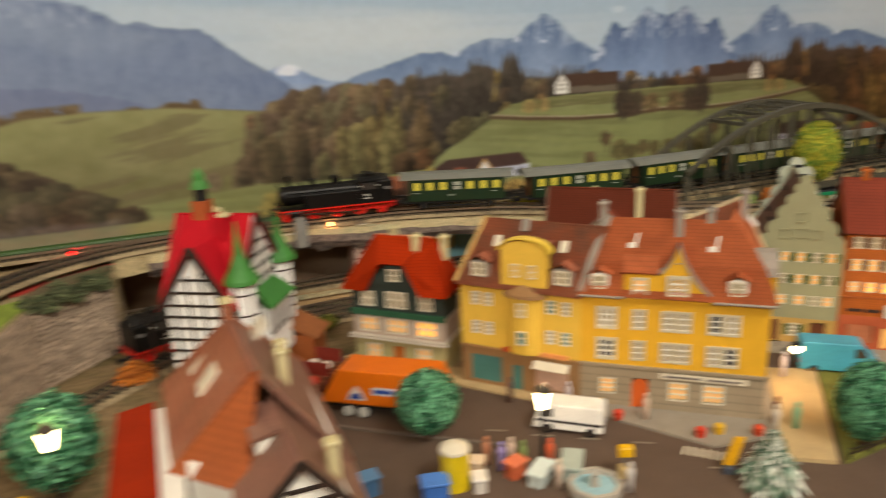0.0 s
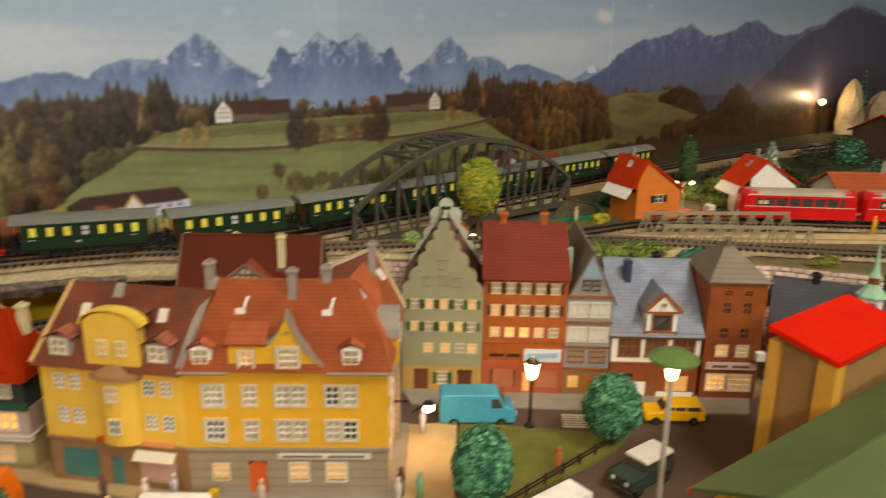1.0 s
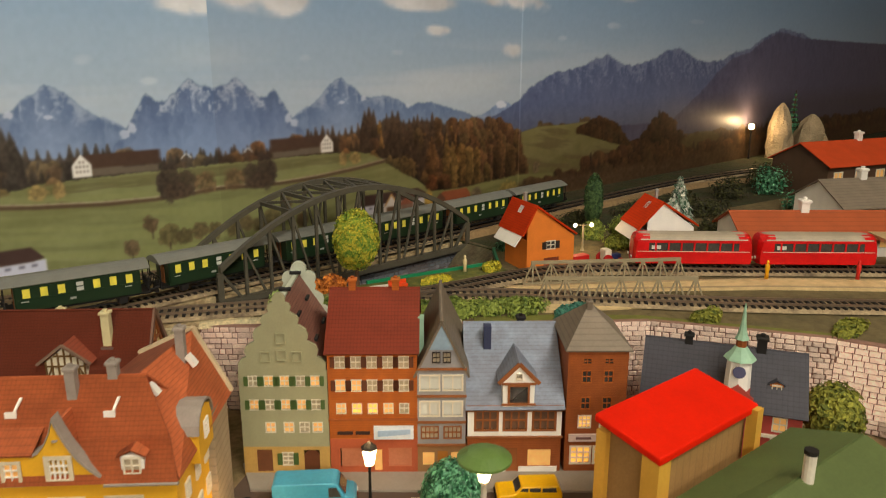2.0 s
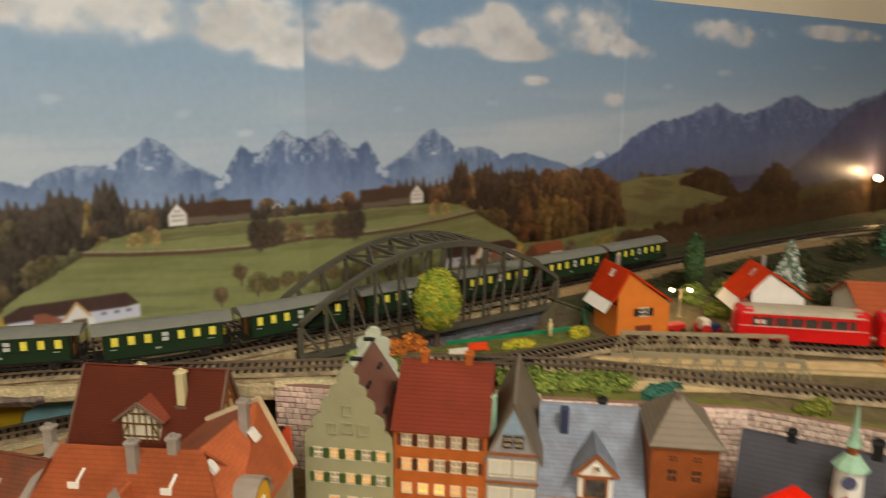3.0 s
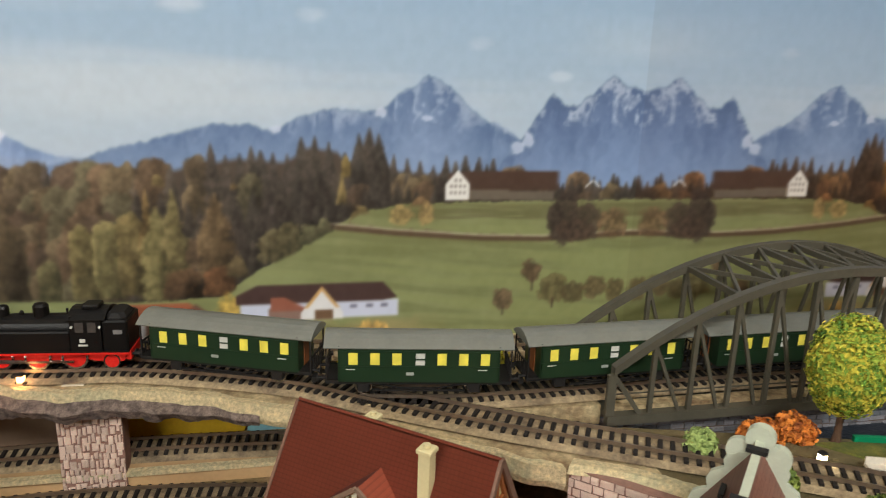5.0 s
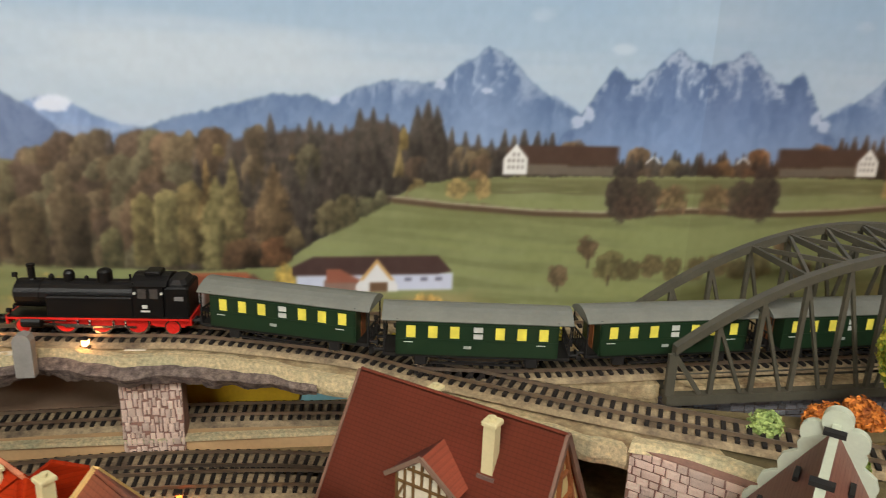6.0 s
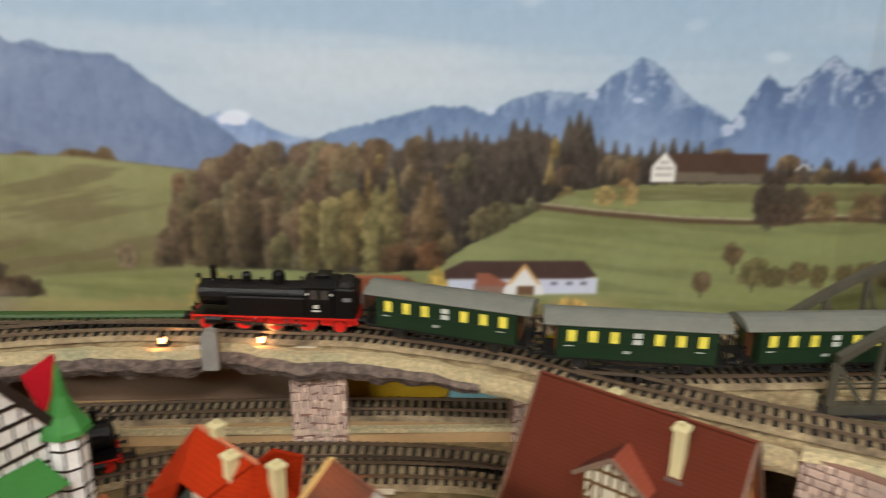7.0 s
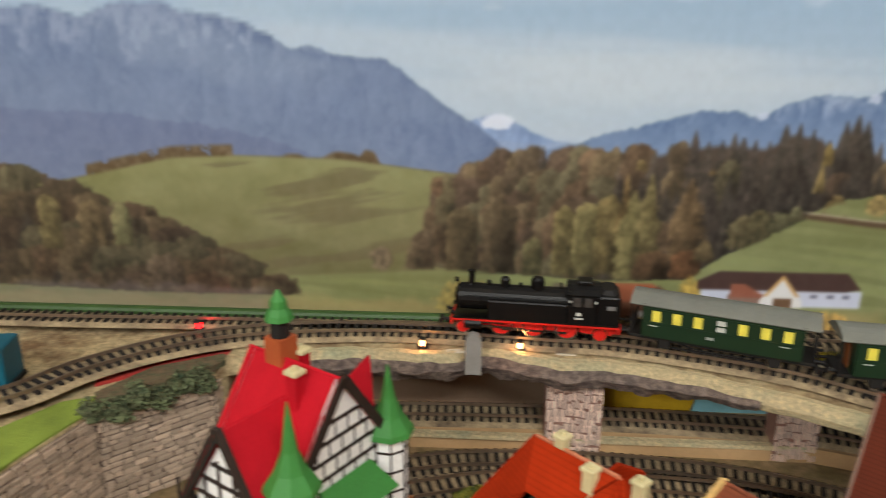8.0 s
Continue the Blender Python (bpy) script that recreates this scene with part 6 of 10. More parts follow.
    roof_front(h, W, D - 0.002, H, R - 0.006, M_TILEFADED, M_GREENGREY, 0.002, y0=0.003, gable=False)
    k = (R - 0.006 - H) / c
    part("ridge_strip", Mesh().bar((c, 0.004, R - 0.0045), (c, D - 0.003, R - 0.0045), 0.0036, 0.0022), pale, h)
    for y in (0.026, 0.070):
        part("ridge_bar", Mesh().bar((c - 0.0045, y, R - 0.0022), (c + 0.0045, y, R - 0.0022), 0.0042, 0.0020), M_DARK, h)
    for f, y in ((0.30, 0.022), (0.30, 0.060), (0.68, 0.022), (0.68, 0.060)):
        for sg in (-1, 1):
            x, z = c + sg * c * (1 - f), H + c * f * k
            part("snow_guard", Mesh().bar((x, y - 0.005, z + 0.0022), (x, y + 0.005, z + 0.0022), 0.0022, 0.0022), M_DARK, h)


def red_roof_house():
    h = thing("town_house", "orange brick town house with red tile roof", "house", in_row(0.061), ROW_RZ)
    W, D, H, R = 0.0675, 0.086, 0.104, 0.138
    xs = (0.0095, 0.0215, 0.0335, 0.0455, 0.0575)
    rows = [(x, z, 0.0068, 0.0085) for z in (0.0945, 0.0755) for x in xs] + [(x, 0.0565, 0.0062, 0.0075) for x in xs]
    low = [(0.0175, 0.015, 0.020, 0.016), (0.037, 0.0125, 0.006, 0.018), (0.054, 0.015, 0.018, 0.016)]
    front(h, "front_wall", W, 0, 0.031, low, mat("red_shop_front", rgb(176, 86, 52), 0.7, 0.15, 80, 600), label="red-brown shop front")
    front(h, "front_wall", W, 0.031, H, rows, M_BRICK)
    shell(h, W, D, H, M_BRICK)
    dark = plain(92, 48, 28)
    for i, (x, z, w, d) in enumerate(rows):
        window(h, x, z, w, d, (M_LIT if i in (11, 12) else M_LITDIM if i in (5, 6, 10, 13) else M_CURTAIN), (2, 2), y=0.0004, shutters=dark if i < 10 else None)
    for x in (0.0175, 0.054):
        part("shop_window", Mesh().box(x - 0.009, 0.0006, 0.007, x + 0.009, 0.0014, 0.023), plain(186, 116, 84, 0.25), h)
    part("door", Mesh().box(0.034, 0.0006, 0.0035, 0.040, 0.0014, 0.0215), M_LITDIM, h)
    part("cornice", Mesh().box(-0.0005, -0.002, H - 0.003, W + 0.0005, 0.0, H), M_BRICK, h)
    part("cornice", Mesh().box(-0.0005, -0.0012, 0.0465, W + 0.0005, 0.0, 0.048), M_BRICKDARK, h)
    part("lettering", Mesh().box(0.006, -0.0012, 0.035, 0.018, -0.0002, 0.0375).box(0.020, -0.0012, 0.035, 0.031, -0.0002, 0.0375), plain(60, 40, 34), h)
    part("sign", Mesh().box(0.034, -0.0024, 0.0315, 0.0645, -0.0008, 0.0425), plain(214, 220, 226), h, "white and blue shop sign")
    part("lettering", Mesh().prism([(0.037, 0.034), (0.062, 0.036), (0.062, 0.040), (0.037, 0.039)], -0.003, -0.0024, "y"), plain(160, 184, 210), h)
    roof_side(h, W, D, H, R, M_TILERED, 0.003, wall=M_BRICK)
    for x in (0.016, 0.050):
        chimney(h, x, D / 2, R - 0.004, R + 0.0075, M_BRICK, 0.0055)


def narrow_grey_house():
    h = thing("town_house", "narrow blue-grey town house with steep pointed gable", "house", in_row(0.1285), ROW_RZ)
    W, D, H, R = 0.037, 0.10, 0.089, 0.128
    rows = [(x, z, 0.0135, 0.011) for z in (0.0775, 0.056) for x in (0.0095, 0.027)]
    low = [(0.0085, 0.0135, 0.009, 0.011), (0.0195, 0.0115, 0.008, 0.017), (0.0305, 0.0135, 0.009, 0.011)]
    front(h, "front_wall", W, 0, 0.0245, low, M_BROWNST, label="brown shop front")
    front(h, "front_wall", W, 0.0245, H, rows + [(0.0095, 0.036, 0.012, 0.009), (0.027, 0.036, 0.012, 0.009)], M_BLUEGREY)
    shell(h, W, D, H, M_BLUEGREY)
    for x, z, w, d in rows:
        window(h, x, z, w, d, M_WPANE, (2, 1), y=0.0004)
    for x in (0.0095, 0.027):
        window(h, x, 0.036, 0.012, 0.009, M_CURTAIN, (4, 2), frame=M_WOODBEAM, y=0.0004)
    for i, (x, z, w, d) in enumerate(low):
        part("shop_window" if i != 1 else "door", Mesh().box(x - w / 2, 0.0006, z - d / 2, x + w / 2, 0.0014, z + d / 2), M_LITDIM if i != 1 else plain(176, 112, 40), h)
    for z in (0.0255, 0.045, 0.0668, H):
        part("cornice", Mesh().box(-0.0005, -0.0016, z - 0.0008, W + 0.0005, 0.0, z + 0.0008), M_WOODBEAM, h)
    roof_front(h, W, D, H, R, M_GREYROOF, M_BLUEGREY, 0.003)
    for x in (0.0145, 0.0225):
        window(h, x, 0.0985, 0.005, 0.0075, M_CURTAIN, (2, 2), frame=M_BEAM, y=-0.0008)
    part("gable_panel", Mesh().prism([(W / 2 - 0.0095, 0.1045), (W / 2 + 0.0095, 0.1045), (W / 2, R - 0.0045)], -0.0008, 0.0, "y"), plain(138, 160, 178, 0.6), h, "pale blue gable panel")
    part("flue", Mesh().box(0.0005, 0.02, 0.09, 0.005, 0.026, 0.123), M_COPPER, h)


def slate_house():
    h = thing("town_house", "white timbered town house with slate roof and gabled dormer", "house", in_row(0.167), ROW_RZ)
    W, D, H, R = 0.0725, 0.105, 0.058, 0.104
    rows = [(x, 0.046, 0.0155, 0.015) for x in (0.0145, 0.0365, 0.059)]
    front(h, "front_wall", W, 0, 0.032, [(0.012, 0.014, 0.014, 0.016), (0.034, 0.0125, 0.010, 0.020), (0.056, 0.014, 0.018, 0.014)], M_BRICKDARK, label="brick and white ground floor")
    front(h, "front_wall", W, 0.032, H, rows, M_WHITE)
    shell(h, W, D, H, M_BRICK)
    for x, z, w, d in rows:
        window(h, x, z, w, d, mat("brown_shutter_glass", rgb(104, 78, 60), 0.4, 0.2), (3, 2), frame=M_WOODBEAM, y=0.0004)
    for z in (0.032, 0.0545, 0.0585):
        part("cornice", Mesh().box(-0.001, -0.0015, z - 0.0007, W + 0.001, 0.0, z + 0.0007), M_WOODBEAM, h)
    part("white_panel", Mesh().box(0.002, -0.0008, 0.002, 0.030, -0.0001, 0.015), M_WHITE, h)
    part("shop_window", Mesh().box(0.047, 0.0004, 0.007, 0.065, 0.0012, 0.021), M_LITDIM, h)
    part("door", Mesh().box(0.029, 0.0004, 0.0025, 0.039, 0.0012, 0.0225), plain(140, 80, 40), h)
    part("white_panel", Mesh().box(0.040, -0.0008, 0.0, 0.070, -0.0001, 0.0065), M_WHITE, h)
    roof_side(h, W, D, H, R, M_SLATE, 0.003, ridge_y=0.056, wall=M_BRICK)
    c = 0.0385
    part("dormer", Mesh().prism([(c - 0.012, H), (c + 0.012, H), (c + 0.012, 0.080), (c, 0.0915), (c - 0.012, 0.080)], -0.002, 0.020, "y"), M_WHITE, h)
    window(h, c, 0.0685, 0.0135, 0.0135, M_GLASS, (1, 1), frame=M_WOODBEAM, y=-0.0026)
    window(h, c, 0.0835, 0.004, 0.004, M_CURTAIN, (1, 1), y=-0.0026)
    for z in (0.0605, 0.0775):
        part("cornice", Mesh().box(c - 0.013, -0.0034, z - 0.0007, c + 0.013, -0.002, z + 0.0007), M_WOODBEAM, h)
    part("dormer_roof", Mesh().slab((c - 0.0155, -0.0025, 0.0775), (c, -0.0025, 0.0935), (c, 0.045, 0.0935), (c - 0.0155, 0.045, 0.0775), -0.0010).slab((c, -0.0025, 0.0935), (c + 0.0155, -0.0025, 0.0775), (c + 0.0155, 0.045, 0.0775), (c, 0.045, 0.0935), -0.0010), M_SLATE, h)
    part("verge_board", Mesh().bar((c - 0.0155, -0.003, 0.0778), (c, -0.003, 0.0938), 0.0014, 0.0030).bar((c, -0.003, 0.0938), (c + 0.0155, -0.003, 0.0778), 0.0014, 0.0030), M_WOODBEAM, h)
    part("chimney", Mesh().box(0.014, 0.036, 0.085, 0.020, 0.044, 0.109), plain(52, 58, 84), h, "dark blue chimney stack")
    chimney(h, 0.046, 0.06, 0.095, 0.1075, M_DARK, 0.006)


def brick_house():
    h = thing("town_house", "narrow red-brown brick house with grey hipped roof", "house", in_row(0.2425), ROW_RZ)
    W, D, H, R = 0.0455, 0.062, 0.103, 0.127
    rows = [(x, z, 0.0062, 0.009) for z in (0.082, 0.060) for x in (0.0145, 0.031)] + [(x, 0.0945, 0.0062, 0.004) for x in (0.0145, 0.031)]
    low = [(0.0145, 0.0445, 0.0085, 0.009), (0.031, 0.0445, 0.0085, 0.009), (0.0125, 0.016, 0.014, 0.013), (0.032, 0.016, 0.017, 0.013)]
    front(h, "front_wall", W, 0, H, rows + low, M_BRICKDARK)
    shell(h, W, D, H, M_BRICKDARK)
    for i, (x, z, w, d) in enumerate(rows + low):
        window(h, x, z, w, d, M_LIT if i in (6, 8) else M_LITDIM if i > 5 else M_GLASS, (3, 3) if i > 5 else (2, 2), frame=M_FRAME if i > 5 else M_BRICK, y=0.0004)
    part("sign", Mesh().box(0.0025, -0.002, 0.0285, 0.044, -0.0004, 0.0345), plain(216, 190, 178), h, "pale pink shop sign board")
    part("lettering", Mesh().box(0.008, -0.0024, 0.0305, 0.020, -0.002, 0.0325).box(0.024, -0.0024, 0.0305, 0.038, -0.002, 0.0325), plain(120, 84, 80), h)
    e = 0.0025
    base, top = [(-e, -e, H), (W + e, -e, H), (W + e, D + e, H), (-e, D + e, H)], [(W * 0.42, D * 0.52, R), (W * 0.52, D * 0.52, R), (W * 0.52, D * 0.64, R), (W * 0.42, D * 0.64, R)]
    part("roof", Mesh().rings([base, [(x, y, z + 0.0012) for x, y, z in base], top]), M_GREYROOF, h)
    chimney(h, W * 0.45, D * 0.5, R - 0.002, R + 0.004, M_GREYROOF, 0.004)
    part("bay", Mesh().box(W - 0.004, -0.006, 0.038, W + 0.003, 0.0, 0.045), M_WHITE, h)


def brown_house():
    at, rz, W = place((0.340, 0.570), (0.425, 0.499))
    h = thing("half_timbered_house", "half-timbered house with brown tile roof and cream chimney", "house", at, rz)
    D, H, R = 0.076, 0.066, 0.1265
    infill = mat("ochre_infill", rgb(204, 186, 130), 0.8, 0.12, 80, 600)
    front(h, "front_wall", W, 0, H, [], M_WHITE)
    shell(h, W, D, H, M_WHITE)
    timbers(h, [(W * k / 10, 0.02, W * k / 10, H) for k in range(11)] + [(0, 0.04, W, 0.04), (0, 0.064, W, 0.064)], M_WOODBEAM, w=0.0016)
    roof_side(h, W, D, H, R, M_TILEBROWN, 0.004, wall=infill)
    for x in (-0.0028, W + 0.0028):
        part("verge_board", Mesh().bar((x, -0.004, H - 0.0055), (x, D / 2, R + 0.001), 0.0016, 0.0034).bar((x, D / 2, R + 0.001), (x, D + 0.004, H - 0.0055), 0.0016, 0.0034), plain(116, 86, 70), h)
    part("gable_frame", Mesh().box(W + 0.0002, 0.002, H - 0.001, W + 0.0018, D, H + 0.0015), M_WOODBEAM, h)
    for y0, z0, y1, z1 in ((0.010, H, 0.036, R - 0.006), (D - 0.010, H, D - 0.036, R - 0.006), (D / 2, H, D / 2, R - 0.006), (D * 0.3, H, D * 0.3, H + 0.03), (D * 0.7, H, D * 0.7, H + 0.03), (0.022, H + 0.022, D - 0.022, H + 0.022), (0.016, H + 0.011, D - 0.016, H + 0.011), (0.03, H + 0.038, D - 0.03, H + 0.038)):
        part("beam", Mesh().bar((W + 0.001, y0, z0), (W + 0.001, y1, z1), 0.0016, 0.0020), M_WOODBEAM, h)
    c, y0 = 0.0555, 0.008
    cream = mat("cream_infill", rgb(222, 214, 190), 0.8, 0.1, 80, 600)
    d = part("dormer", Mesh().prism([(c - 0.0145, 0.0775), (c + 0.0145, 0.0775), (c + 0.0145, 0.0985), (c, 0.1095), (c - 0.0145, 0.0985)], y0, y0 + 0.022, "y"), cream, h)
    part("dormer_roof", Mesh().slab((c - 0.0195, y0 - 0.002, 0.0965), (c, y0 - 0.002, 0.1115), (c, y0 + 0.024, 0.1115), (c - 0.0195, y0 + 0.016, 0.0965), -0.0014).slab((c, y0 - 0.002, 0.1115), (c + 0.0195, y0 - 0.002, 0.0965), (c + 0.0195, y0 + 0.016, 0.0965), (c, y0 + 0.024, 0.1115), -0.0014), M_TILEBROWN, h)
    part("verge_board", Mesh().bar((c - 0.0195, y0 - 0.0028, 0.0968), (c, y0 - 0.0028, 0.1118), 0.0014, 0.0022).bar((c, y0 - 0.0028, 0.1118), (c + 0.0195, y0 - 0.0028, 0.0968), 0.0014, 0.0022), plain(128, 104, 88), h)
    beams = [(c + s * 0.0140, 0.078, c + s * 0.0140, 0.0985) for s in (-1, 1)] + [(c + s * 0.0047, 0.078, c + s * 0.0047, 0.105) for s in (-1, 1)] + [(c + s * 0.0094, 0.078, c + s * 0.0094, 0.1015) for s in (-1, 1)]
    beams += [(c - 0.0145, z, c + 0.0145, z) for z in (0.0785, 0.0845, 0.0945)] + [(c - 0.008, 0.1025, c + 0.008, 0.1025), (c, 0.0945, c, 0.109), (c - 0.014, 0.0845, c - 0.0094, 0.0945), (c + 0.014, 0.0845, c + 0.0094, 0.0945)]
    timbers(h, beams, plain(112, 84, 48), y=y0 - 0.0001, w=0.0011)
    chimney(h, 0.0815, 0.025, 0.095, 0.1290, M_CREAM, 0.0060)
    part("flashing", Mesh().box(0.0770, 0.0205, 0.094, 0.0860, 0.0295, 0.1035), plain(104, 82, 76), h)
    chimney(h, 0.0390, 0.045, 0.112, 0.1250, M_CREAM, 0.0055)


def castle_house():
    at, rz, W = place((0.064, 0.535), (0.103, 0.597))
    h = thing("half_timbered_house", "black and white half-timbered town hall with crimson roofs and green spires", "house", at, rz)
    D, H, R = 0.062, 0.094, 0.1465
    M_WHITE = plain(250, 248, 244, 0.55)
    front(h, "front_wall", W, 0, H, [(W * 0.3, 0.03, 0.012, 0.02), (W * 0.7, 0.03, 0.012, 0.02)], M_WHITE)
    for x in (0.3, 0.7):
        window(h, W * x, 0.03, 0.012, 0.02, M_LITDIM, (2, 3), y=0.0004)
    shell(h, W, D, H, M_WHITE)
    roof_front(h, W, D, H, R, M_CRIMSON, M_WHITE, 0.006)
    c = W / 2
    part("verge_board", Mesh().bar((-0.007, -0.0030, H - 0.009), (c, -0.0030, R), 0.0012, 0.005).bar((c, -0.0030, R), (W + 0.007, -0.0030, H - 0.009), 0.0012, 0.005), M_BEAM, h)
    half = lambda z: max(0.0, (W / 2 - 0.001) * min(1.0, (R - z) / (R - H)))
    rows = [0.046 + 0.0098 * k for k in range(9)]
    bars = [(c - half(z), z, c + half(z), z) for z in rows]
    posts = [(W * (j + 0.5 * (k % 2)) / 8, za, W * (j + 0.5 * (k % 2)) / 8, zb) for k, (za, zb) in enumerate(zip(rows, rows[1:])) for j in range(9) if abs(W * (j + 0.5 * (k % 2)) / 8 - c) <= half(zb)]
    part("beam", Mesh().box(0, -0.0016, 0.020, W, -0.0006, 0.0215), M_BEAM, h)
    timbers(h, bars, M_BEAM, y=-0.0001, w=0.0021, th=0.0004)
    timbers(h, posts, M_BEAM, y=-0.0001, w=0.0009, th=0.0003)
    part("cross_gable", Mesh().prism([(0.006, 0.088), (D * 0.9, 0.088), (D * 0.45, 0.128)], -0.012, -0.010, "x"), M_WHITE, h)
    part("cross_wall", Mesh().box(-0.012, 0.008, 0, 0.0, D * 0.88, 0.088), M_WHITE, h)
    part("cross_roof", Mesh().slab((-0.015, 0.0, 0.084), (c, 0.0, 0.084), (c, D * 0.45, 0.131), (-0.018, D * 0.45, 0.131), 0.0016).slab((-0.018, D * 0.45, 0.131), (c, D * 0.45, 0.131), (c, D * 0.95, 0.084), (-0.018, D * 0.95, 0.084), 0.0016), M_CRIMSON, h)
    for z in (0.034, 0.043, 0.052, 0.061, 0.070, 0.079, 0.088, 0.098, 0.108):
        w = D * 0.43 * min(1.0, (0.126 - z) / 0.040)
        part("beam", Mesh().box(-0.0132, D * 0.45 - w, z - 0.0008, -0.012, D * 0.45 + w, z + 0.0008), M_BEAM, h)
    for k in range(6):
        y = 0.012 + k * 0.0115
        part("beam", Mesh().box(-0.0132, y, 0.02, -0.012, y + 0.0012, 0.088 + max(0, 0.03 - abs(y - D * 0.45))), M_BEAM, h)
    part("side_gable", Mesh().slab((W - 0.004, 0.008, 0.098), (W + 0.016, 0.027, 0.094), (W + 0.014, 0.027, 0.130), (W - 0.006, 0.024, 0.126), 0.002), M_CRIMSON, h)
    part("verge_board", Mesh().bar((-0.0165, -0.001, 0.083), (-0.0165, D * 0.45, 0.133), 0.003, 0.004).bar((-0.0165, D * 0.45, 0.133), (-0.0165, D * 0.96, 0.083), 0.003, 0.004), M_BEAM, h)
    for x, top, e in ((0.001, 0.149, 0.103), (W - 0.001, 0.139, 0.0990)):
        t = part("turret", Mesh().lathe([(0.0095, 0.048), (0.0105, 0.056), (0.0105, e + 0.0015)], (x, -0.001, 0), 8), M_WHITE, h)
        part("turret_roof", Mesh().lathe([(0.0142, e), (0.0134, e + 0.003), (0.0082, e + 0.0105), (0.0040, e + 0.021), (0.0004, top)], (x, -0.001, 0), 8), M_GRN, t)
        part("turret_base", Mesh().lathe([(0.0006, 0.03), (0.0095, 0.048)], (x, -0.001, 0), 8), M_BRICKDARK, t)
        for z in (0.058, 0.066, 0.078, e - 0.009, e - 0.0015):
            part("beam", Mesh().lathe([(0.0109, z), (0.0109, z + 0.0012)], (x, -0.001, 0), 8), M_BEAM, t)
        for k in range(8):
            a = 2 * math.pi * k / 8
            part("beam", Mesh().tube((x + 0.0105 * math.cos(a), -0.001 + 0.0105 * math.sin(a), 0.058), (x + 0.0105 * math.cos(a), -0.001 + 0.0105 * math.sin(a), e - 0.0005), 0.0006, n=5), M_BEAM, t)
    part("porch_roof", Mesh().slab((0.012, -0.016, 0.076), (W - 0.012, -0.016, 0.076), (W - 0.018, -0.001, 0.090), (0.018, -0.001, 0.090), 0.0016), M_GRN, h)
    part("porch", Mesh().box(0.016, -0.013, 0.030, W - 0.016, 0.0, 0.076), M_WHITE, h)
    timbers(h, [(0.016, 0.075, W - 0.016, 0.075), (0.016, 0.055, W - 0.016, 0.055)] + [(0.016 + k * 0.0082, 0.055, 0.016 + k * 0.0082, 0.075) for k in range(6)], M_BEAM, y=-0.0131, w=0.0011)
    tx, ty = 0.039, 0.0435
    k = part("clock_tower", Mesh().box(tx - 0.006, ty - 0.006, 0.118, tx + 0.006, ty + 0.006, 0.156), mat("orange_tower_brick", rgb(170, 84, 40), 0.7, 0.12, 90, 600), h)
    part("lantern", Mesh().lathe([(0.0052, 0.156), (0.0048, 0.166)], (tx, ty, 0), 8), M_DARK, k)
    part("spire", Mesh().lathe([(0.0078, 0.1655), (0.0068, 0.1685), (0.0048, 0.172), (0.0042, 0.176), (0.0008, 0.1815)], (tx, ty, 0), 8), M_GRN, k)
    for x, y, top in ((0.026, 0.020, 0.1465), (0.048, 0.038, 0.1450)):
        chimney(h, x, y, 0.115, top, M_CRIMSON, 0.0062, M_CREAM)
    part("arcade", Mesh().box(W - 0.016, -0.030, 0, W + 0.012, -0.004, 0.036), M_BRICKDARK, h)
    part("arcade_roof", Mesh().slab((W - 0.019, -0.034, 0.034), (W + 0.015, -0.034, 0.034), (W + 0.015, -0.002, 0.048), (W - 0.019, -0.002, 0.048), 0.0016), M_WOODBEAM, h)


def orange_shed():
    h = thing("flat_roofed_shed", "low shed with bright orange flat roof between the town houses", "shed", (0.478, 0.588, 0.0))
    at = lambda pts: [(x - 0.478, y - 0.588) for x, y in pts]
    part("wall", Mesh().prism(at([(0.479, 0.586), (0.512, 0.559), (0.491, 0.502), (0.457, 0.526)]), 0, 0.048), M_WHITE, h)
    part("roof", Mesh().prism(at([(0.478, 0.588), (0.514, 0.560), (0.492, 0.500), (0.455, 0.525)]), 0.048, 0.0505), mat("orange_flat_roof", rgb(206, 72, 26), 0.55, 0.12, 60, 500, 0.2, 0.0004), h)
    v = part("roof_vent", Mesh().box(0.018, -0.036, 0.0535, 0.028, -0.030, 0.0545).box(0.020, -0.034, 0.0505, 0.021, -0.033, 0.0535).box(0.025, -0.034, 0.0505, 0.026, -0.033, 0.0535), M_DARK, h)


orange_shed()
for build in (yellow_house, yellow_house_narrow, green_shop_house, grey_gable_house, red_roof_house, narrow_grey_house, slate_house, brick_house, brown_house, castle_house):
    build()

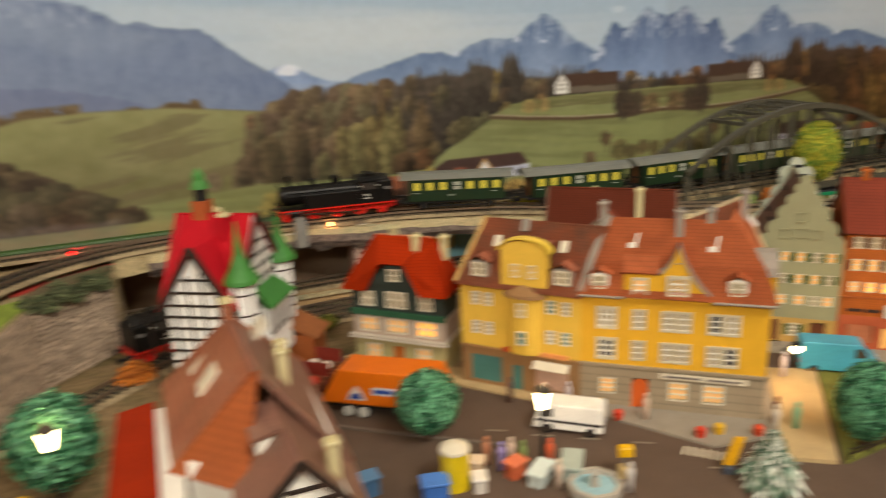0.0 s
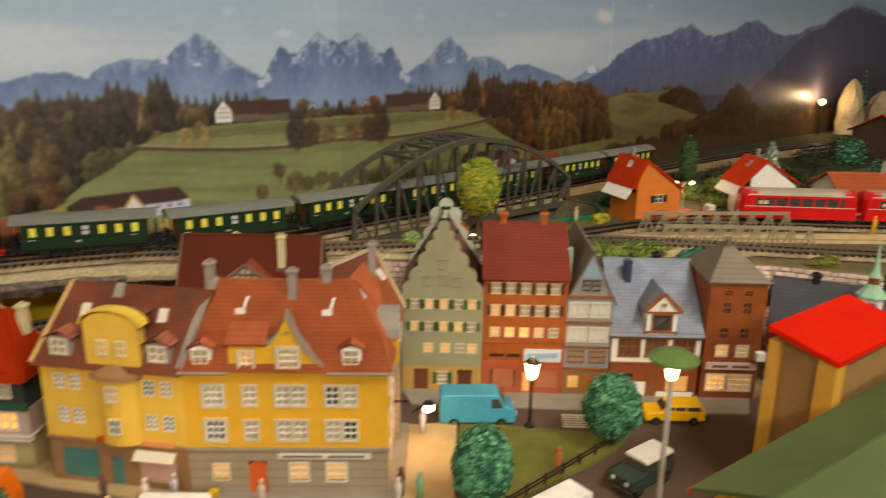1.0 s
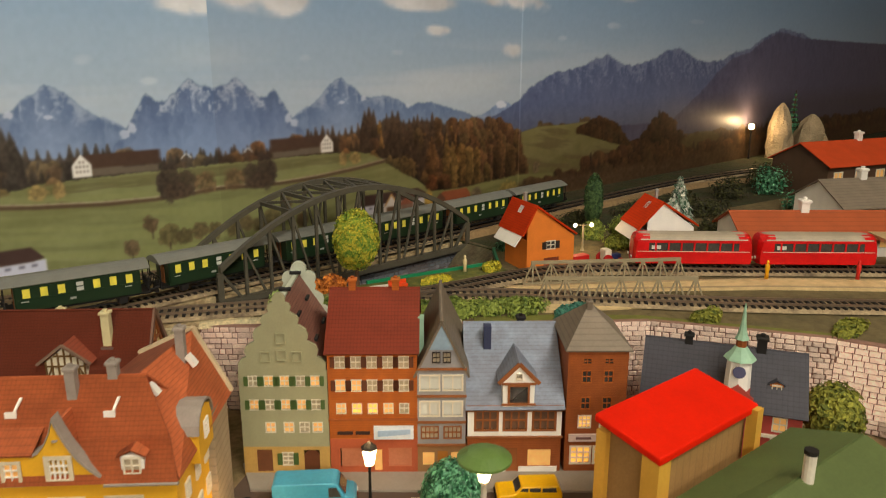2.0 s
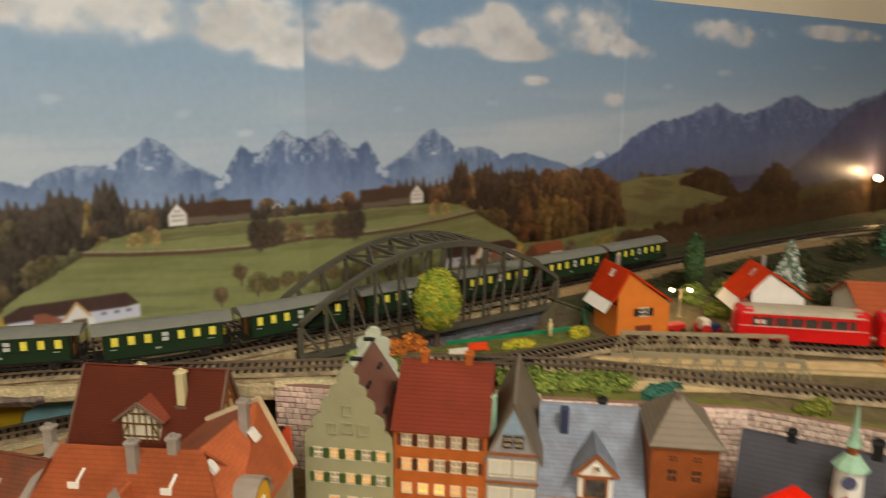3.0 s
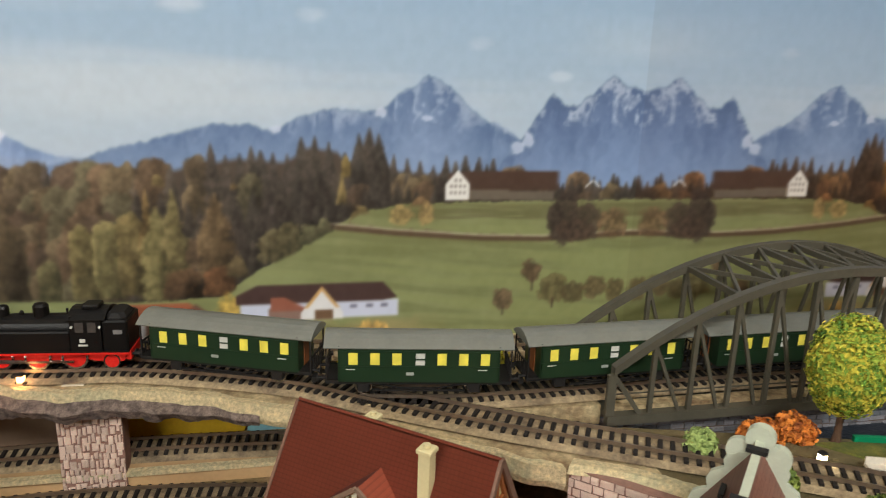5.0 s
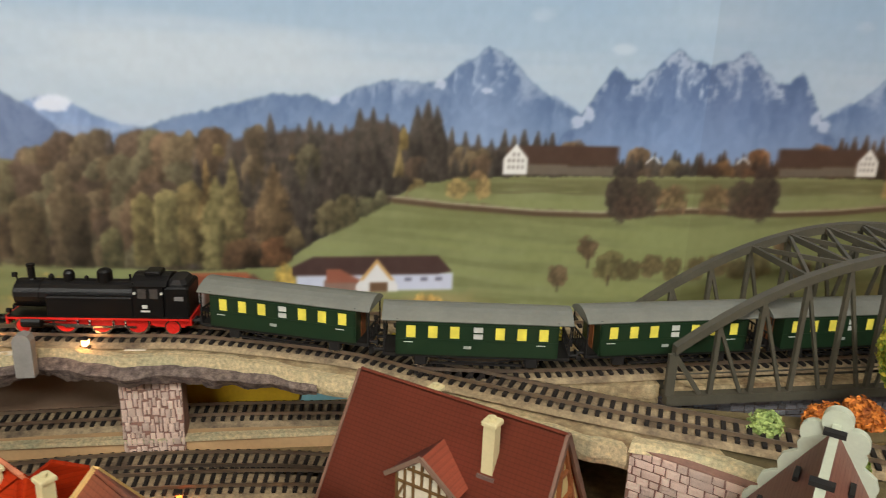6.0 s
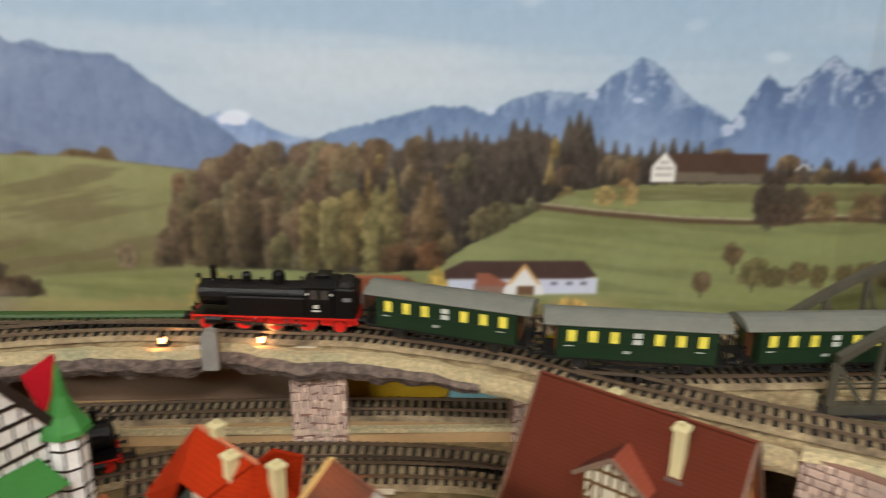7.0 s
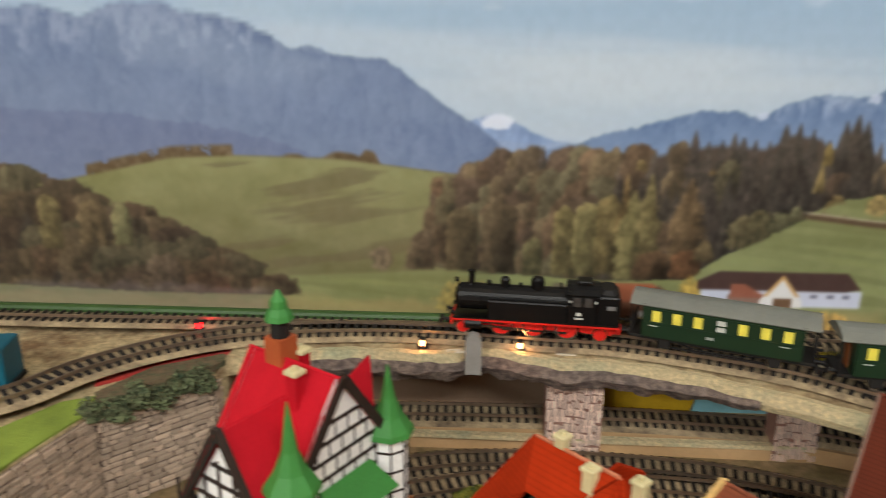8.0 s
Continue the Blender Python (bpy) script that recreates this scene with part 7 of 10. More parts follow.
# ---- bridges ----
def arch_bridge():
    x0, x1, yf, yb = 0.563, 0.906, 0.648, 0.717
    ob = thing("arch_bridge", "grey plastic railway arch bridge with lattice ties", "bridge", (x0, yf, 0.0))
    L, Wd = x1 - x0, yb - yf
    arch = lambda x: 0.110 + (0.172 - 0.110) * (1 - ((x - L / 2) / (L / 2)) ** 2)
    n = 12
    part("deck_plate", Mesh().box(0, 0.004, 0.073, L, Wd - 0.004, 0.0775), M_IRON, ob)
    for y in (0.0055, Wd - 0.0155):
        part("walkway", Mesh().box(0.004, y, 0.0775, L - 0.004, y + 0.010, 0.0802), M_PLASTER, ob, "beige walkway strip")
    for y in (0.0, Wd):
        part("bottom_chord", Mesh().box(-0.002, y - 0.003, 0.0715, L + 0.002, y + 0.003, 0.078), M_IRON, ob)
        xs = [L * k / 24 for k in range(25)]
        part("arch_rib", Mesh().rings([[(x, y - 0.003, arch(x) - 0.003), (x, y + 0.003, arch(x) - 0.003), (x, y + 0.003, arch(x) + 0.003), (x, y - 0.003, arch(x) + 0.003)] for x in xs]), M_IRON, ob)
        for k in range(n + 1):
            x = L * k / n
            part("hanger", Mesh().bar((x, y, 0.078), (x, y, arch(x) - 0.003), 0.0030, 0.0030 if 0 < k < n else 0.006), M_IRON, ob)
            if 0 < k < n:
                xn = L * (k + (1 if k < n / 2 else -1)) / n if k != n // 2 else None
                xa = L * (k + (0.75 if k < n / 2 else -0.75)) / n
                part("tie", Mesh().bar((x, y, arch(x) - 0.003), (xa, y, 0.078), 0.0022, 0.0022), M_IRON, ob)
        part("tie", Mesh().bar((0, y, 0.108), (L * 0.75 / n, y, 0.078), 0.0026, 0.003), M_IRON, ob)
        part("tie", Mesh().bar((L, y, 0.108), (L - L * 0.75 / n, y, 0.078), 0.0026, 0.003), M_IRON, ob)
        part("handrail", Mesh().bar((0.002, y + (0.008 if y == 0 else -0.008), 0.0885), (L - 0.002, y + (0.008 if y == 0 else -0.008), 0.0885), 0.0008, 0.0008), M_IRON, ob)
    for k in range(3, n - 2):
        x, xn = L * k / n, L * (k + 1) / n
        part("cross_beam", Mesh().bar((x, 0, arch(x)), (x, Wd, arch(x)), 0.003, 0.004), M_IRON, ob)
        if k < n - 3:
            part("wind_brace", Mesh().bar((x, 0, arch(x)), (xn, Wd, arch(xn)), 0.0022, 0.003), M_IRON, ob)
            part("wind_brace", Mesh().bar((x, Wd, arch(x)), (xn, 0, arch(xn)), 0.0022, 0.003), M_IRON, ob)
    for x in (0.006, L - 0.006):
        part("abutment", Mesh().box(x - 0.006, 0.002, 0.045, x + 0.006, Wd - 0.002, 0.069), M_SLATESTONE, ob)


def truss_bridge(a, b, label):
    d = Vector(b) - Vector(a)
    L = d.length
    ob = thing("truss_bridge", label, "bridge", (a[0], a[1], DECK), math.degrees(math.atan2(d.y, d.x)), group="pale truss bridges")
    h, n = 0.0255, 9
    part("top_chord", Mesh().box(L / n * 0.4, -0.0012, h - 0.0024, L - L / n * 0.4, 0.0014, h + 0.001), M_TRUSS, ob)
    part("bottom_chord", Mesh().box(0, -0.0014, 0.0, L, 0.0014, 0.003), M_TRUSS, ob)
    for k in range(n):
        xa, xb, xm = L * k / n, L * (k + 1) / n, L * (k + 0.5) / n
        part("diagonal", Mesh().bar((xa, 0, 0.002), (xm, 0, h), 0.0015, 0.0015), M_TRUSS, ob)
        part("diagonal", Mesh().bar((xm, 0, h), (xb, 0, 0.002), 0.0015, 0.0015), M_TRUSS, ob)
        part("post", Mesh().box(xm - 0.0008, -0.0008, 0.002, xm + 0.0008, 0.0008, h), M_TRUSS, ob)


arch_bridge()
truss_bridge((0.822, 0.476), (0.965, 0.368), "pale grey lattice truss beside the station track")
truss_bridge((0.790, 0.430), (0.915, 0.320), "pale grey lattice truss beside the main line")

# ---- trains ----
ROUTE = smooth_path([(-0.22, 0.60), (-0.150, 0.642), (-0.120, 0.685), (-0.080, 0.722), (-0.030, 0.748), (0.04, 0.762), (0.11, 0.765), (0.20, 0.756), (0.262, 0.749), (0.34, 0.722), (0.404, 0.692), (0.45, 0.682), (0.50, 0.680), (0.57, 0.681), (0.75, 0.684), (0.92, 0.690), (1.2, 0.70), (1.5, 0.70), (1.75, 0.67), (2.0, 0.60)], 0.002)
START = min(range(len(ROUTE)), key=lambda i: abs(ROUTE[i].x - 0.124) + (0 if ROUTE[i].y > 0.7 else 1))
RAILTOP = DECK + 0.0015 + 0.0066


def on_route(route, s0, length, inset):
    """Pose of a vehicle whose front lies s0 along a route: it rests on two points of the rails."""
    p = route[min(int((s0 + inset) / 0.002), len(route) - 1)]
    q = route[min(int((s0 + length - inset) / 0.002), len(route) - 1)]
    c = (p + q) / 2
    return (c.x, c.y), math.degrees(math.atan2(q.y - p.y, q.x - p.x))


def wheel(parent, x, y, r, material, tyre=M_STEEL, spokes=0):
    ob = part("wheel", Mesh().tube((0, -0.0008, 0), (0, 0.0008, 0), r * 0.86, n=16), material, parent, at=(x, y, r))
    part("tyre", Mesh().rings([[(rr * math.cos(2 * math.pi * k / 18), yy, rr * math.sin(2 * math.pi * k / 18)) for rr, yy in ((r * 0.84, -0.0012), (r, -0.0012), (r, 0.0012), (r * 0.84, 0.0012))] for k in range(19)], caps=False), tyre, ob)
    if spokes:
        for k in range(spokes):
            a = math.pi * k / spokes
            part("spoke", Mesh().bar((-r * 0.8 * math.cos(a), -0.0010, -r * 0.8 * math.sin(a)), (r * 0.8 * math.cos(a), -0.0010, r * 0.8 * math.sin(a)), 0.0006, 0.0009), material, ob)
    return ob


def buffers(parent, x, sg, material=M_DARK):
    for y in (-0.010, 0.010):
        part("buffer", Mesh().tube((x, y, 0.0115), (x + sg * 0.005, y, 0.0115), 0.0011).tube((x + sg * 0.005, y, 0.0115), (x + sg * 0.0058, y, 0.0115), 0.0026, n=10), material, parent)
    part("coupler", Mesh().bar((x, 0, 0.007), (x + sg * 0.009, 0, 0.006), 0.003, 0.0015).box(min(x + sg * 0.007, x + sg * 0.010), -0.004, 0.005, max(x + sg * 0.007, x + sg * 0.010), 0.004, 0.0085), M_DARK, parent)


def tank_engine(at, rz, label, z):
    """A tank locomotive; it looks towards -x and stands on the rail tops."""
    o = thing("steam_locomotive", label, "locomotive", (at[0], at[1], z), rz)
    part("frame", Mesh().box(-0.058, -0.0085, 0.0065, 0.060, 0.0085, 0.0125), M_RED, o, "red locomotive frame")
    part("footplate", Mesh().box(-0.060, -0.0145, 0.0135, 0.061, 0.0145, 0.0150), M_BLACK, o)
    part("boiler", Mesh().rings([[(x, r * math.cos(2 * math.pi * k / 20), 0.0268 + r * math.sin(2 * math.pi * k / 20)) for k in range(20)] for x, r in ((-0.0575, 0.0070), (-0.0565, 0.0098), (-0.040, 0.0102), (-0.0395, 0.0098), (0.012, 0.0102), (0.024, 0.0106))]), M_BLACK, o, smooth=False)
    part("smokebox_door", Mesh().rings([[(x, r * math.cos(2 * math.pi * k / 16), 0.0268 + r * math.sin(2 * math.pi * k / 16)) for k in range(16)] for x, r in ((-0.0575, 0.0075), (-0.0590, 0.0062), (-0.0596, 0.003))]), M_BLACK, o)
    for sg in (-1, 1):
        part("side_tank", Mesh().chamfered(-0.034, min(sg * 0.0088, sg * 0.0143), 0.0150, 0.024, max(sg * 0.0088, sg * 0.0143), 0.0290, 0.001), M_BLACK, o)
        part("cylinder", Mesh().tube((-0.051, sg * 0.0122, 0.0098), (-0.0385, sg * 0.0122, 0.0098), 0.0040, n=12), M_BLACK, o)
        part("running_board", Mesh().box(-0.060, sg * 0.0143 - 0.0004, 0.0125, 0.061, sg * 0.0143 + 0.0004, 0.0140), M_RED, o)
        part("connecting_rod", Mesh().bar((-0.040, sg * 0.0125, 0.0085), (-0.006, sg * 0.0125, 0.0075), 0.0008, 0.0015), M_STEEL, o)
        part("coupling_rod", Mesh().bar((-0.024, sg * 0.0118, 0.0065), (0.024, sg * 0.0118, 0.0065), 0.0008, 0.0015), M_STEEL, o)
        part("slide_bar", Mesh().bar((-0.040, sg * 0.0125, 0.0112), (-0.022, sg * 0.0125, 0.0112), 0.0012, 0.0009), M_STEEL, o)
        for x in (-0.024, 0.0, 0.024):
            wheel(o, x, sg * 0.0085, 0.0088 if x > -0.02 else 0.0088, M_RED, spokes=5)
        wheel(o, -0.0525, sg * 0.0085, 0.0056, M_RED, spokes=3)
        wheel(o, 0.048, sg * 0.0085, 0.0056, M_RED, spokes=3)
        part("cab_side", Mesh().box(0.024, sg * 0.0138 - 0.0005, 0.015, 0.044, sg * 0.0138 + 0.0005, 0.0375), M_BLACK, o)
        part("cab_window", Mesh().box(0.0275, sg * 0.0144 - 0.0002, 0.0285, 0.033, sg * 0.0144 + 0.0002, 0.0355).box(0.0355, sg * 0.0144 - 0.0002, 0.0285, 0.041, sg * 0.0144 + 0.0002, 0.0355), M_GLASS, o)
        part("handrail", Mesh().tube((-0.052, sg * 0.0106, 0.0312), (0.022, sg * 0.0106, 0.0312), 0.0004, n=5), M_BLACK, o)
        part("number_plate", Mesh().box(0.030, sg * 0.0146 - 0.0002, 0.0215, 0.0335, sg * 0.0146 + 0.0002, 0.0240).box(0.029, sg * 0.0146 - 0.0002, 0.0188, 0.035, sg * 0.0146 + 0.0002, 0.0200), M_WPANE, o)
        part("coal_label", Mesh().box(0.0515, sg * 0.0138 - 0.0002, 0.0270, 0.0575, sg * 0.0138 + 0.0002, 0.0300), plain(120, 118, 116), o)
        part("marker_lamp", Mesh().tube((0.0255, sg * 0.0143, 0.0325), (0.0255, sg * 0.0156, 0.0325), 0.0009), M_WPANE, o)
        part("marker_lamp", Mesh().tube((0.0435, sg * 0.0143, 0.0325), (0.0435, sg * 0.0156, 0.0325), 0.0009), M_WPANE, o)
    part("cab_front", Mesh().box(0.024, -0.0138, 0.015, 0.025, 0.0138, 0.0395), M_BLACK, o)
    part("cab_roof", Mesh().rings([[(x, 0.0152 * c, 0.0375 + 0.0052 * (1 - c * c)) for c in (-1, -0.7, -0.35, 0, 0.35, 0.7, 1)] + [(x, 0.015, 0.0368), (x, -0.015, 0.0368)] for x in (0.0225, 0.0470)]), M_BLACK, o)
    part("roof_vent", Mesh().chamfered(0.030, -0.006, 0.0422, 0.041, 0.006, 0.0448, 0.0008), M_BLACK, o)
    part("coal_bunker", Mesh().chamfered(0.044, -0.0138, 0.015, 0.0610, 0.0138, 0.0365, 0.0012), M_BLACK, o)
    part("coal", Mesh().chamfered(0.0455, -0.0115, 0.0365, 0.0595, 0.0115, 0.0405, 0.003), M_DARK, o)
    part("ash_pan", Mesh().prism([(0.030, 0.0135), (0.059, 0.0135), (0.056, 0.0055), (0.036, 0.0062)], -0.0095, 0.0095, "y"), M_RED, o)
    part("chimney", Mesh().lathe([(0.0032, 0.0355), (0.0024, 0.0372), (0.0024, 0.0452), (0.0029, 0.0458), (0.0029, 0.0472)], (-0.0475, 0, 0), 14), M_BLACK, o)
    for x, r, h in ((-0.0225, 0.0038, 0.0435), (0.0015, 0.0052, 0.0450)):
        part("dome", Mesh().lathe([(r, 0.034), (r * 0.96, h - 0.0022), (r * 0.72, h - 0.0006), (r * 0.25, h)], (x, 0, 0), 14), M_BLACK, o)
    part("sand_dome", Mesh().lathe([(0.002, 0.0355), (0.0018, 0.039), (0.0008, 0.0402)], (-0.0345, 0, 0), 10), M_BLACK, o)
    part("whistle", Mesh().tube((0.0185, 0, 0.036), (0.0185, 0, 0.0408), 0.0008), M_BLACK, o)
    part("sand_dome", Mesh().lathe([(0.0016, 0.0355), (0.0014, 0.0385), (0.0006, 0.0395)], (-0.0110, 0, 0), 10), M_BLACK, o)
    part("headlamp", Mesh().tube((-0.0600, 0, 0.0392), (-0.0575, 0, 0.0392), 0.0018, n=10).tube((-0.0575, 0, 0.034), (-0.0575, 0, 0.039), 0.0006), M_BLACK, o)
    part("buffer_beam", Mesh().box(-0.0615, -0.0135, 0.0085, -0.0600, 0.0135, 0.0145), M_RED, o)
    part("buffer_beam", Mesh().box(0.0605, -0.0135, 0.0085, 0.0620, 0.0135, 0.0145), M_RED, o)
    for y in (-0.0095, 0.0095):
        part("headlamp", Mesh().tube((-0.0622, y, 0.0168), (-0.0595, y, 0.0168), 0.0017, n=10), M_BLACK, o)
    buffers(o, -0.0615, -1)
    buffers(o, 0.062, 1)
    return o


def coach(at, rz, label, z):
    """A two-axle coach with open end platforms and lit windows."""
    o = thing("passenger_coach", label, "railway coach", (at[0], at[1], z), rz, group="green passenger coaches")
    bl, w = 0.0515, 0.0152
    ws = [-0.0425, -0.0285, -0.0145, 0.0005, 0.0145, 0.0285, 0.0425]
    for sg in (-1, 1):
        front_m = Mesh()
        xs = sorted({-bl, bl, *[v for x in ws for v in (x - 0.0030, x + 0.0030)]})
        for xa, xb in zip(xs, xs[1:]):
            hole = any(abs((xa + xb) / 2 - x) < 0.003 for x in ws)
            for za, zb in ((0.011, 0.0225), (0.0225, 0.0310), (0.0310, 0.0345)):
                if not (hole and za == 0.0225):
                    front_m.box(xa, min(sg * w, sg * (w - 0.001)), za, xb, max(sg * w, sg * (w - 0.001)), zb)
        part("side_wall", front_m, M_COACH, o)
        for i, x in enumerate(ws):
            part("pane", Mesh().box(x - 0.003, sg * (w - 0.0009) - 0.0002, 0.0225, x + 0.003, sg * (w - 0.0009) + 0.0002, 0.0310), M_YPANE if i != 3 else M_WPANE, o)
            if i == 3:
                part("window_bar", Mesh().box(x - 0.003, sg * w - 0.0002, 0.0264, x + 0.003, sg * w + 0.0002, 0.0272), M_COACH, o)
        for z0 in (0.0213, 0.0318):
            part("trim_strip", Mesh().box(-bl, sg * w - 0.0003, z0, bl, sg * w + 0.0003, z0 + 0.0005), M_COACH, o)
        for x in (-0.044, 0.041):
            part("lettering", Mesh().box(x - 0.003, sg * (w + 0.0001) - 0.0001, 0.0193, x + 0.003, sg * (w + 0.0001) + 0.0001, 0.0199), M_WPANE, o)
        part("lettering", Mesh().box(-0.0085, sg * (w + 0.0001) - 0.0001, 0.0158, -0.0035, sg * (w + 0.0001) + 0.0001, 0.0178), plain(160, 164, 156), o)
        part("sole_bar", Mesh().box(-0.0600, sg * 0.0125 - 0.0008, 0.0085, 0.0600, sg * 0.0125 + 0.0008, 0.0112), M_DARK, o)
        part("step_board", Mesh().box(-0.030, sg * 0.0145 - 0.0012, 0.0048, 0.030, sg * 0.0145 + 0.0012, 0.0056), M_DARK, o)
        part("truss_rod", Mesh().bar((-0.030, sg * 0.0115, 0.0085), (-0.012, sg * 0.0115, 0.0052), 0.0007, 0.0007).bar((-0.012, sg * 0.0115, 0.0052), (0.012, sg * 0.0115, 0.0052), 0.0007, 0.0007).bar((0.012, sg * 0.0115, 0.0052), (0.030, sg * 0.0115, 0.0085), 0.0007, 0.0007), M_DARK, o)
        for x in (-0.036, 0.036):
            wheel(o, x, sg * 0.0085, 0.0057, M_DARK)
            part("axle_box", Mesh().chamfered(x - 0.004, sg * 0.0118 - 0.0012, 0.003, x + 0.004, sg * 0.0118 + 0.0012, 0.009, 0.0008), M_DARK, o)
    for sg in (-1, 1):
        part("end_wall", Mesh().box(sg * bl - 0.0006, -w, 0.011, sg * bl + 0.0006, w, 0.0355), M_COACH, o)
        part("end_door", Mesh().box(sg * (bl + 0.0008) - 0.0003, -0.0045, 0.0115, sg * (bl + 0.0008) + 0.0003, 0.0045, 0.032), M_WOODBEAM, o)
        part("platform", Mesh().box(min(sg * bl, sg * 0.0605), -0.0140, 0.0095, max(sg * bl, sg * 0.0605), 0.0140, 0.0112), M_DARK, o)
        for y in (-0.0132, 0.0132):
            part("platform_post", Mesh().bar((sg * 0.0598, y, 0.0112), (sg * 0.0598, y, 0.0350), 0.0009, 0.0009), M_DARK, o)
        rail = part("platform_rail", Mesh().box(sg * 0.0600 - 0.0005, -0.0132, 0.0205, sg * 0.0600 + 0.0005, 0.0132, 0.0215), M_DARK, o)
        for k in range(7):
            part("rail_bar", Mesh().box(sg * 0.0600 - 0.0003, -0.012 + k * 0.004 - 0.0004, 0.0112, sg * 0.0600 + 0.0003, -0.012 + k * 0.004 + 0.0004, 0.0206), M_DARK, rail)
        buffers(o, sg * 0.0602, sg)
    part("roof", Mesh().rings([[(x, 0.0162 * c, 0.0345 + 0.0062 * (1 - c * c)) for c in (-1, -0.82, -0.6, -0.3, 0, 0.3, 0.6, 0.82, 1)] + [(x, 0.0158, 0.0338), (x, -0.0158, 0.0338)] for x in (-0.0612, -0.0605, 0.0605, 0.0612)]), M_COACHROOF, o)
    part("floor", Mesh().box(-bl, -w + 0.001, 0.0105, bl, w - 0.001, 0.0115), M_DARK, o)
    return o


s = START * 0.002
at, rz = on_route(ROUTE, s, 0.137, 0.020)
tank_engine(at, rz, "black and red tank engine heading the green passenger train", RAILTOP)
s += 0.1400
first = None
for k in range(7):
    at, rz = on_route(ROUTE, s, 0.1205, 0.024)
    if first is None:
        first = coach(at, rz, "dark green two-axle passenger coach with lit yellow windows", RAILTOP)
    else:
        copy_thing(first, pose(*at, RAILTOP, 0, 0, rz))
    s += 0.1305

tank_engine((0.030, 0.676), 205.0, "black tank engine on the lower level track", 0.0066)


def railcar(at, rz, label):
    """A red two-axle railbus with a rounded grey roof."""
    o = thing("railbus", label, "railcar", (at[0], at[1], RAILTOP), rz, group="red railbus")
    red = plain(206, 20, 22, 0.35)
    dark = plain(150, 14, 18, 0.35)
    L, w = 0.066, 0.0152
    body = lambda z, i: [(-L + i, -w, z), (-L + i * 0.3, -w * 0.55, z), (-L + i * 0.3, w * 0.55, z), (-L + i, w, z), (L - i, w, z), (L - i * 0.3, w * 0.55, z), (L - i * 0.3, -w * 0.55, z), (L - i, -w, z)]
    part("body", Mesh().rings([body(0.006, 0.004), body(0.009, 0.0025), body(0.0205, 0.003)]), red, o)
    part("window_band", Mesh().rings([[(x * 0.992, y * 0.985, z) for x, y, z in body(0.0205, 0.003)], [(x * 0.985, y * 0.97, z) for x, y, z in body(0.0300, 0.006)]]), M_GLASS, o)
    part("upper_body", Mesh().rings([body(0.0295, 0.006), body(0.0325, 0.007)]), red, o)
    part("roof", Mesh().rings([[(x * k, y * k2, z) for x, y, _ in body(0, 0.008)] for k, k2, z in ((1.0, 1.0, 0.0325), (0.985, 0.93, 0.0350), (0.95, 0.70, 0.0372), (0.90, 0.30, 0.0380))]), plain(172, 160, 140), o)
    for sg in (-1, 1):
        nose = lambda z, i: [(sg * (L - 0.017), -w * 1.01, z), (sg * (L - i), -w * 1.01, z), (sg * (L - i * 0.3), -w * 0.55, z), (sg * (L - i * 0.3), w * 0.55, z), (sg * (L - i), w * 1.01, z), (sg * (L - 0.017), w * 1.01, z)]
        part("end_dome", Mesh().rings([nose(0.0202, 0.003), nose(0.0310, 0.005), [(x * 0.985, y * 0.93, z) for x, y, z in nose(0.0352, 0.007)], [(x * 0.97, y * 0.6, z) for x, y, z in nose(0.0378, 0.010)]]), red, o, "raised red cab end")
        for k in range(7):
            x = -0.042 + k * 0.014
            part("window_post", Mesh().box(x - 0.0006, sg * w - 0.0006, 0.0205, x + 0.0012, sg * w + 0.0003, 0.0300), red, o)
        part("trim_strip", Mesh().box(-L + 0.005, sg * w - 0.0003, 0.0195, L - 0.005, sg * w + 0.0004, 0.0202), plain(220, 200, 180), o)
        for x in (-0.040, 0.040):
            wheel(o, x, sg * 0.0085, 0.0055, M_DARK)
        part("destination_board", Mesh().box(-0.046, sg * w - 0.0002, 0.0225, -0.036, sg * w + 0.0006, 0.0265), M_WPANE, o)
    for sg in (-1, 1):
        for y in (-0.008, 0.008):
            part("headlamp", Mesh().tube((sg * L, y, 0.012), (sg * (L + 0.001), y, 0.012), 0.0016, n=10), M_WPANE, o)
    return o


rb = math.degrees(math.atan2(0.340 - 0.425, 1.042 - 0.955))
first = railcar((0.997, 0.3845), rb, "red railbus with beige-grey roof waiting at the platform")
copy_thing(first, pose(1.0955, 0.2905, RAILTOP, 0, 0, rb + 1.0))

# ---- plants ----
def leaf_cloud(m, rng, centre, radii, count, size, flat=0.35):
    """Leaf clumps scattered through the outer shell of an uneven crown."""
    for _ in range(count):
        v = Vector((rng.gauss(0, 1), rng.gauss(0, 1), rng.gauss(0, 1))).normalized()
        k = rng.uniform(0.80, 1.05) + 0.10 * noise.noise(v * 3.1 + Vector(centre) * 40)
        p = Vector(centre) + Vector((v.x * radii[0] * k, v.y * radii[1] * k, v.z * radii[2] * k))
        n = (v + Vector((rng.uniform(-1, 1), rng.uniform(-1, 1), rng.uniform(-0.5, 1.2))) * flat).normalized()
        a = n.orthogonal().normalized()
        a = a * math.cos(rng.uniform(0, 6.3)) + n.cross(a) * math.sin(rng.uniform(0, 6.3))
        b = n.cross(a)
        s = size * rng.uniform(0.6, 1.4)
        m.add([p - a * s, p + b * s * 0.6 + n * s * 0.4, p + a * s, p - b * s * 0.6 + n * s * 0.3], [(0, 1, 2), (0, 2, 3)])


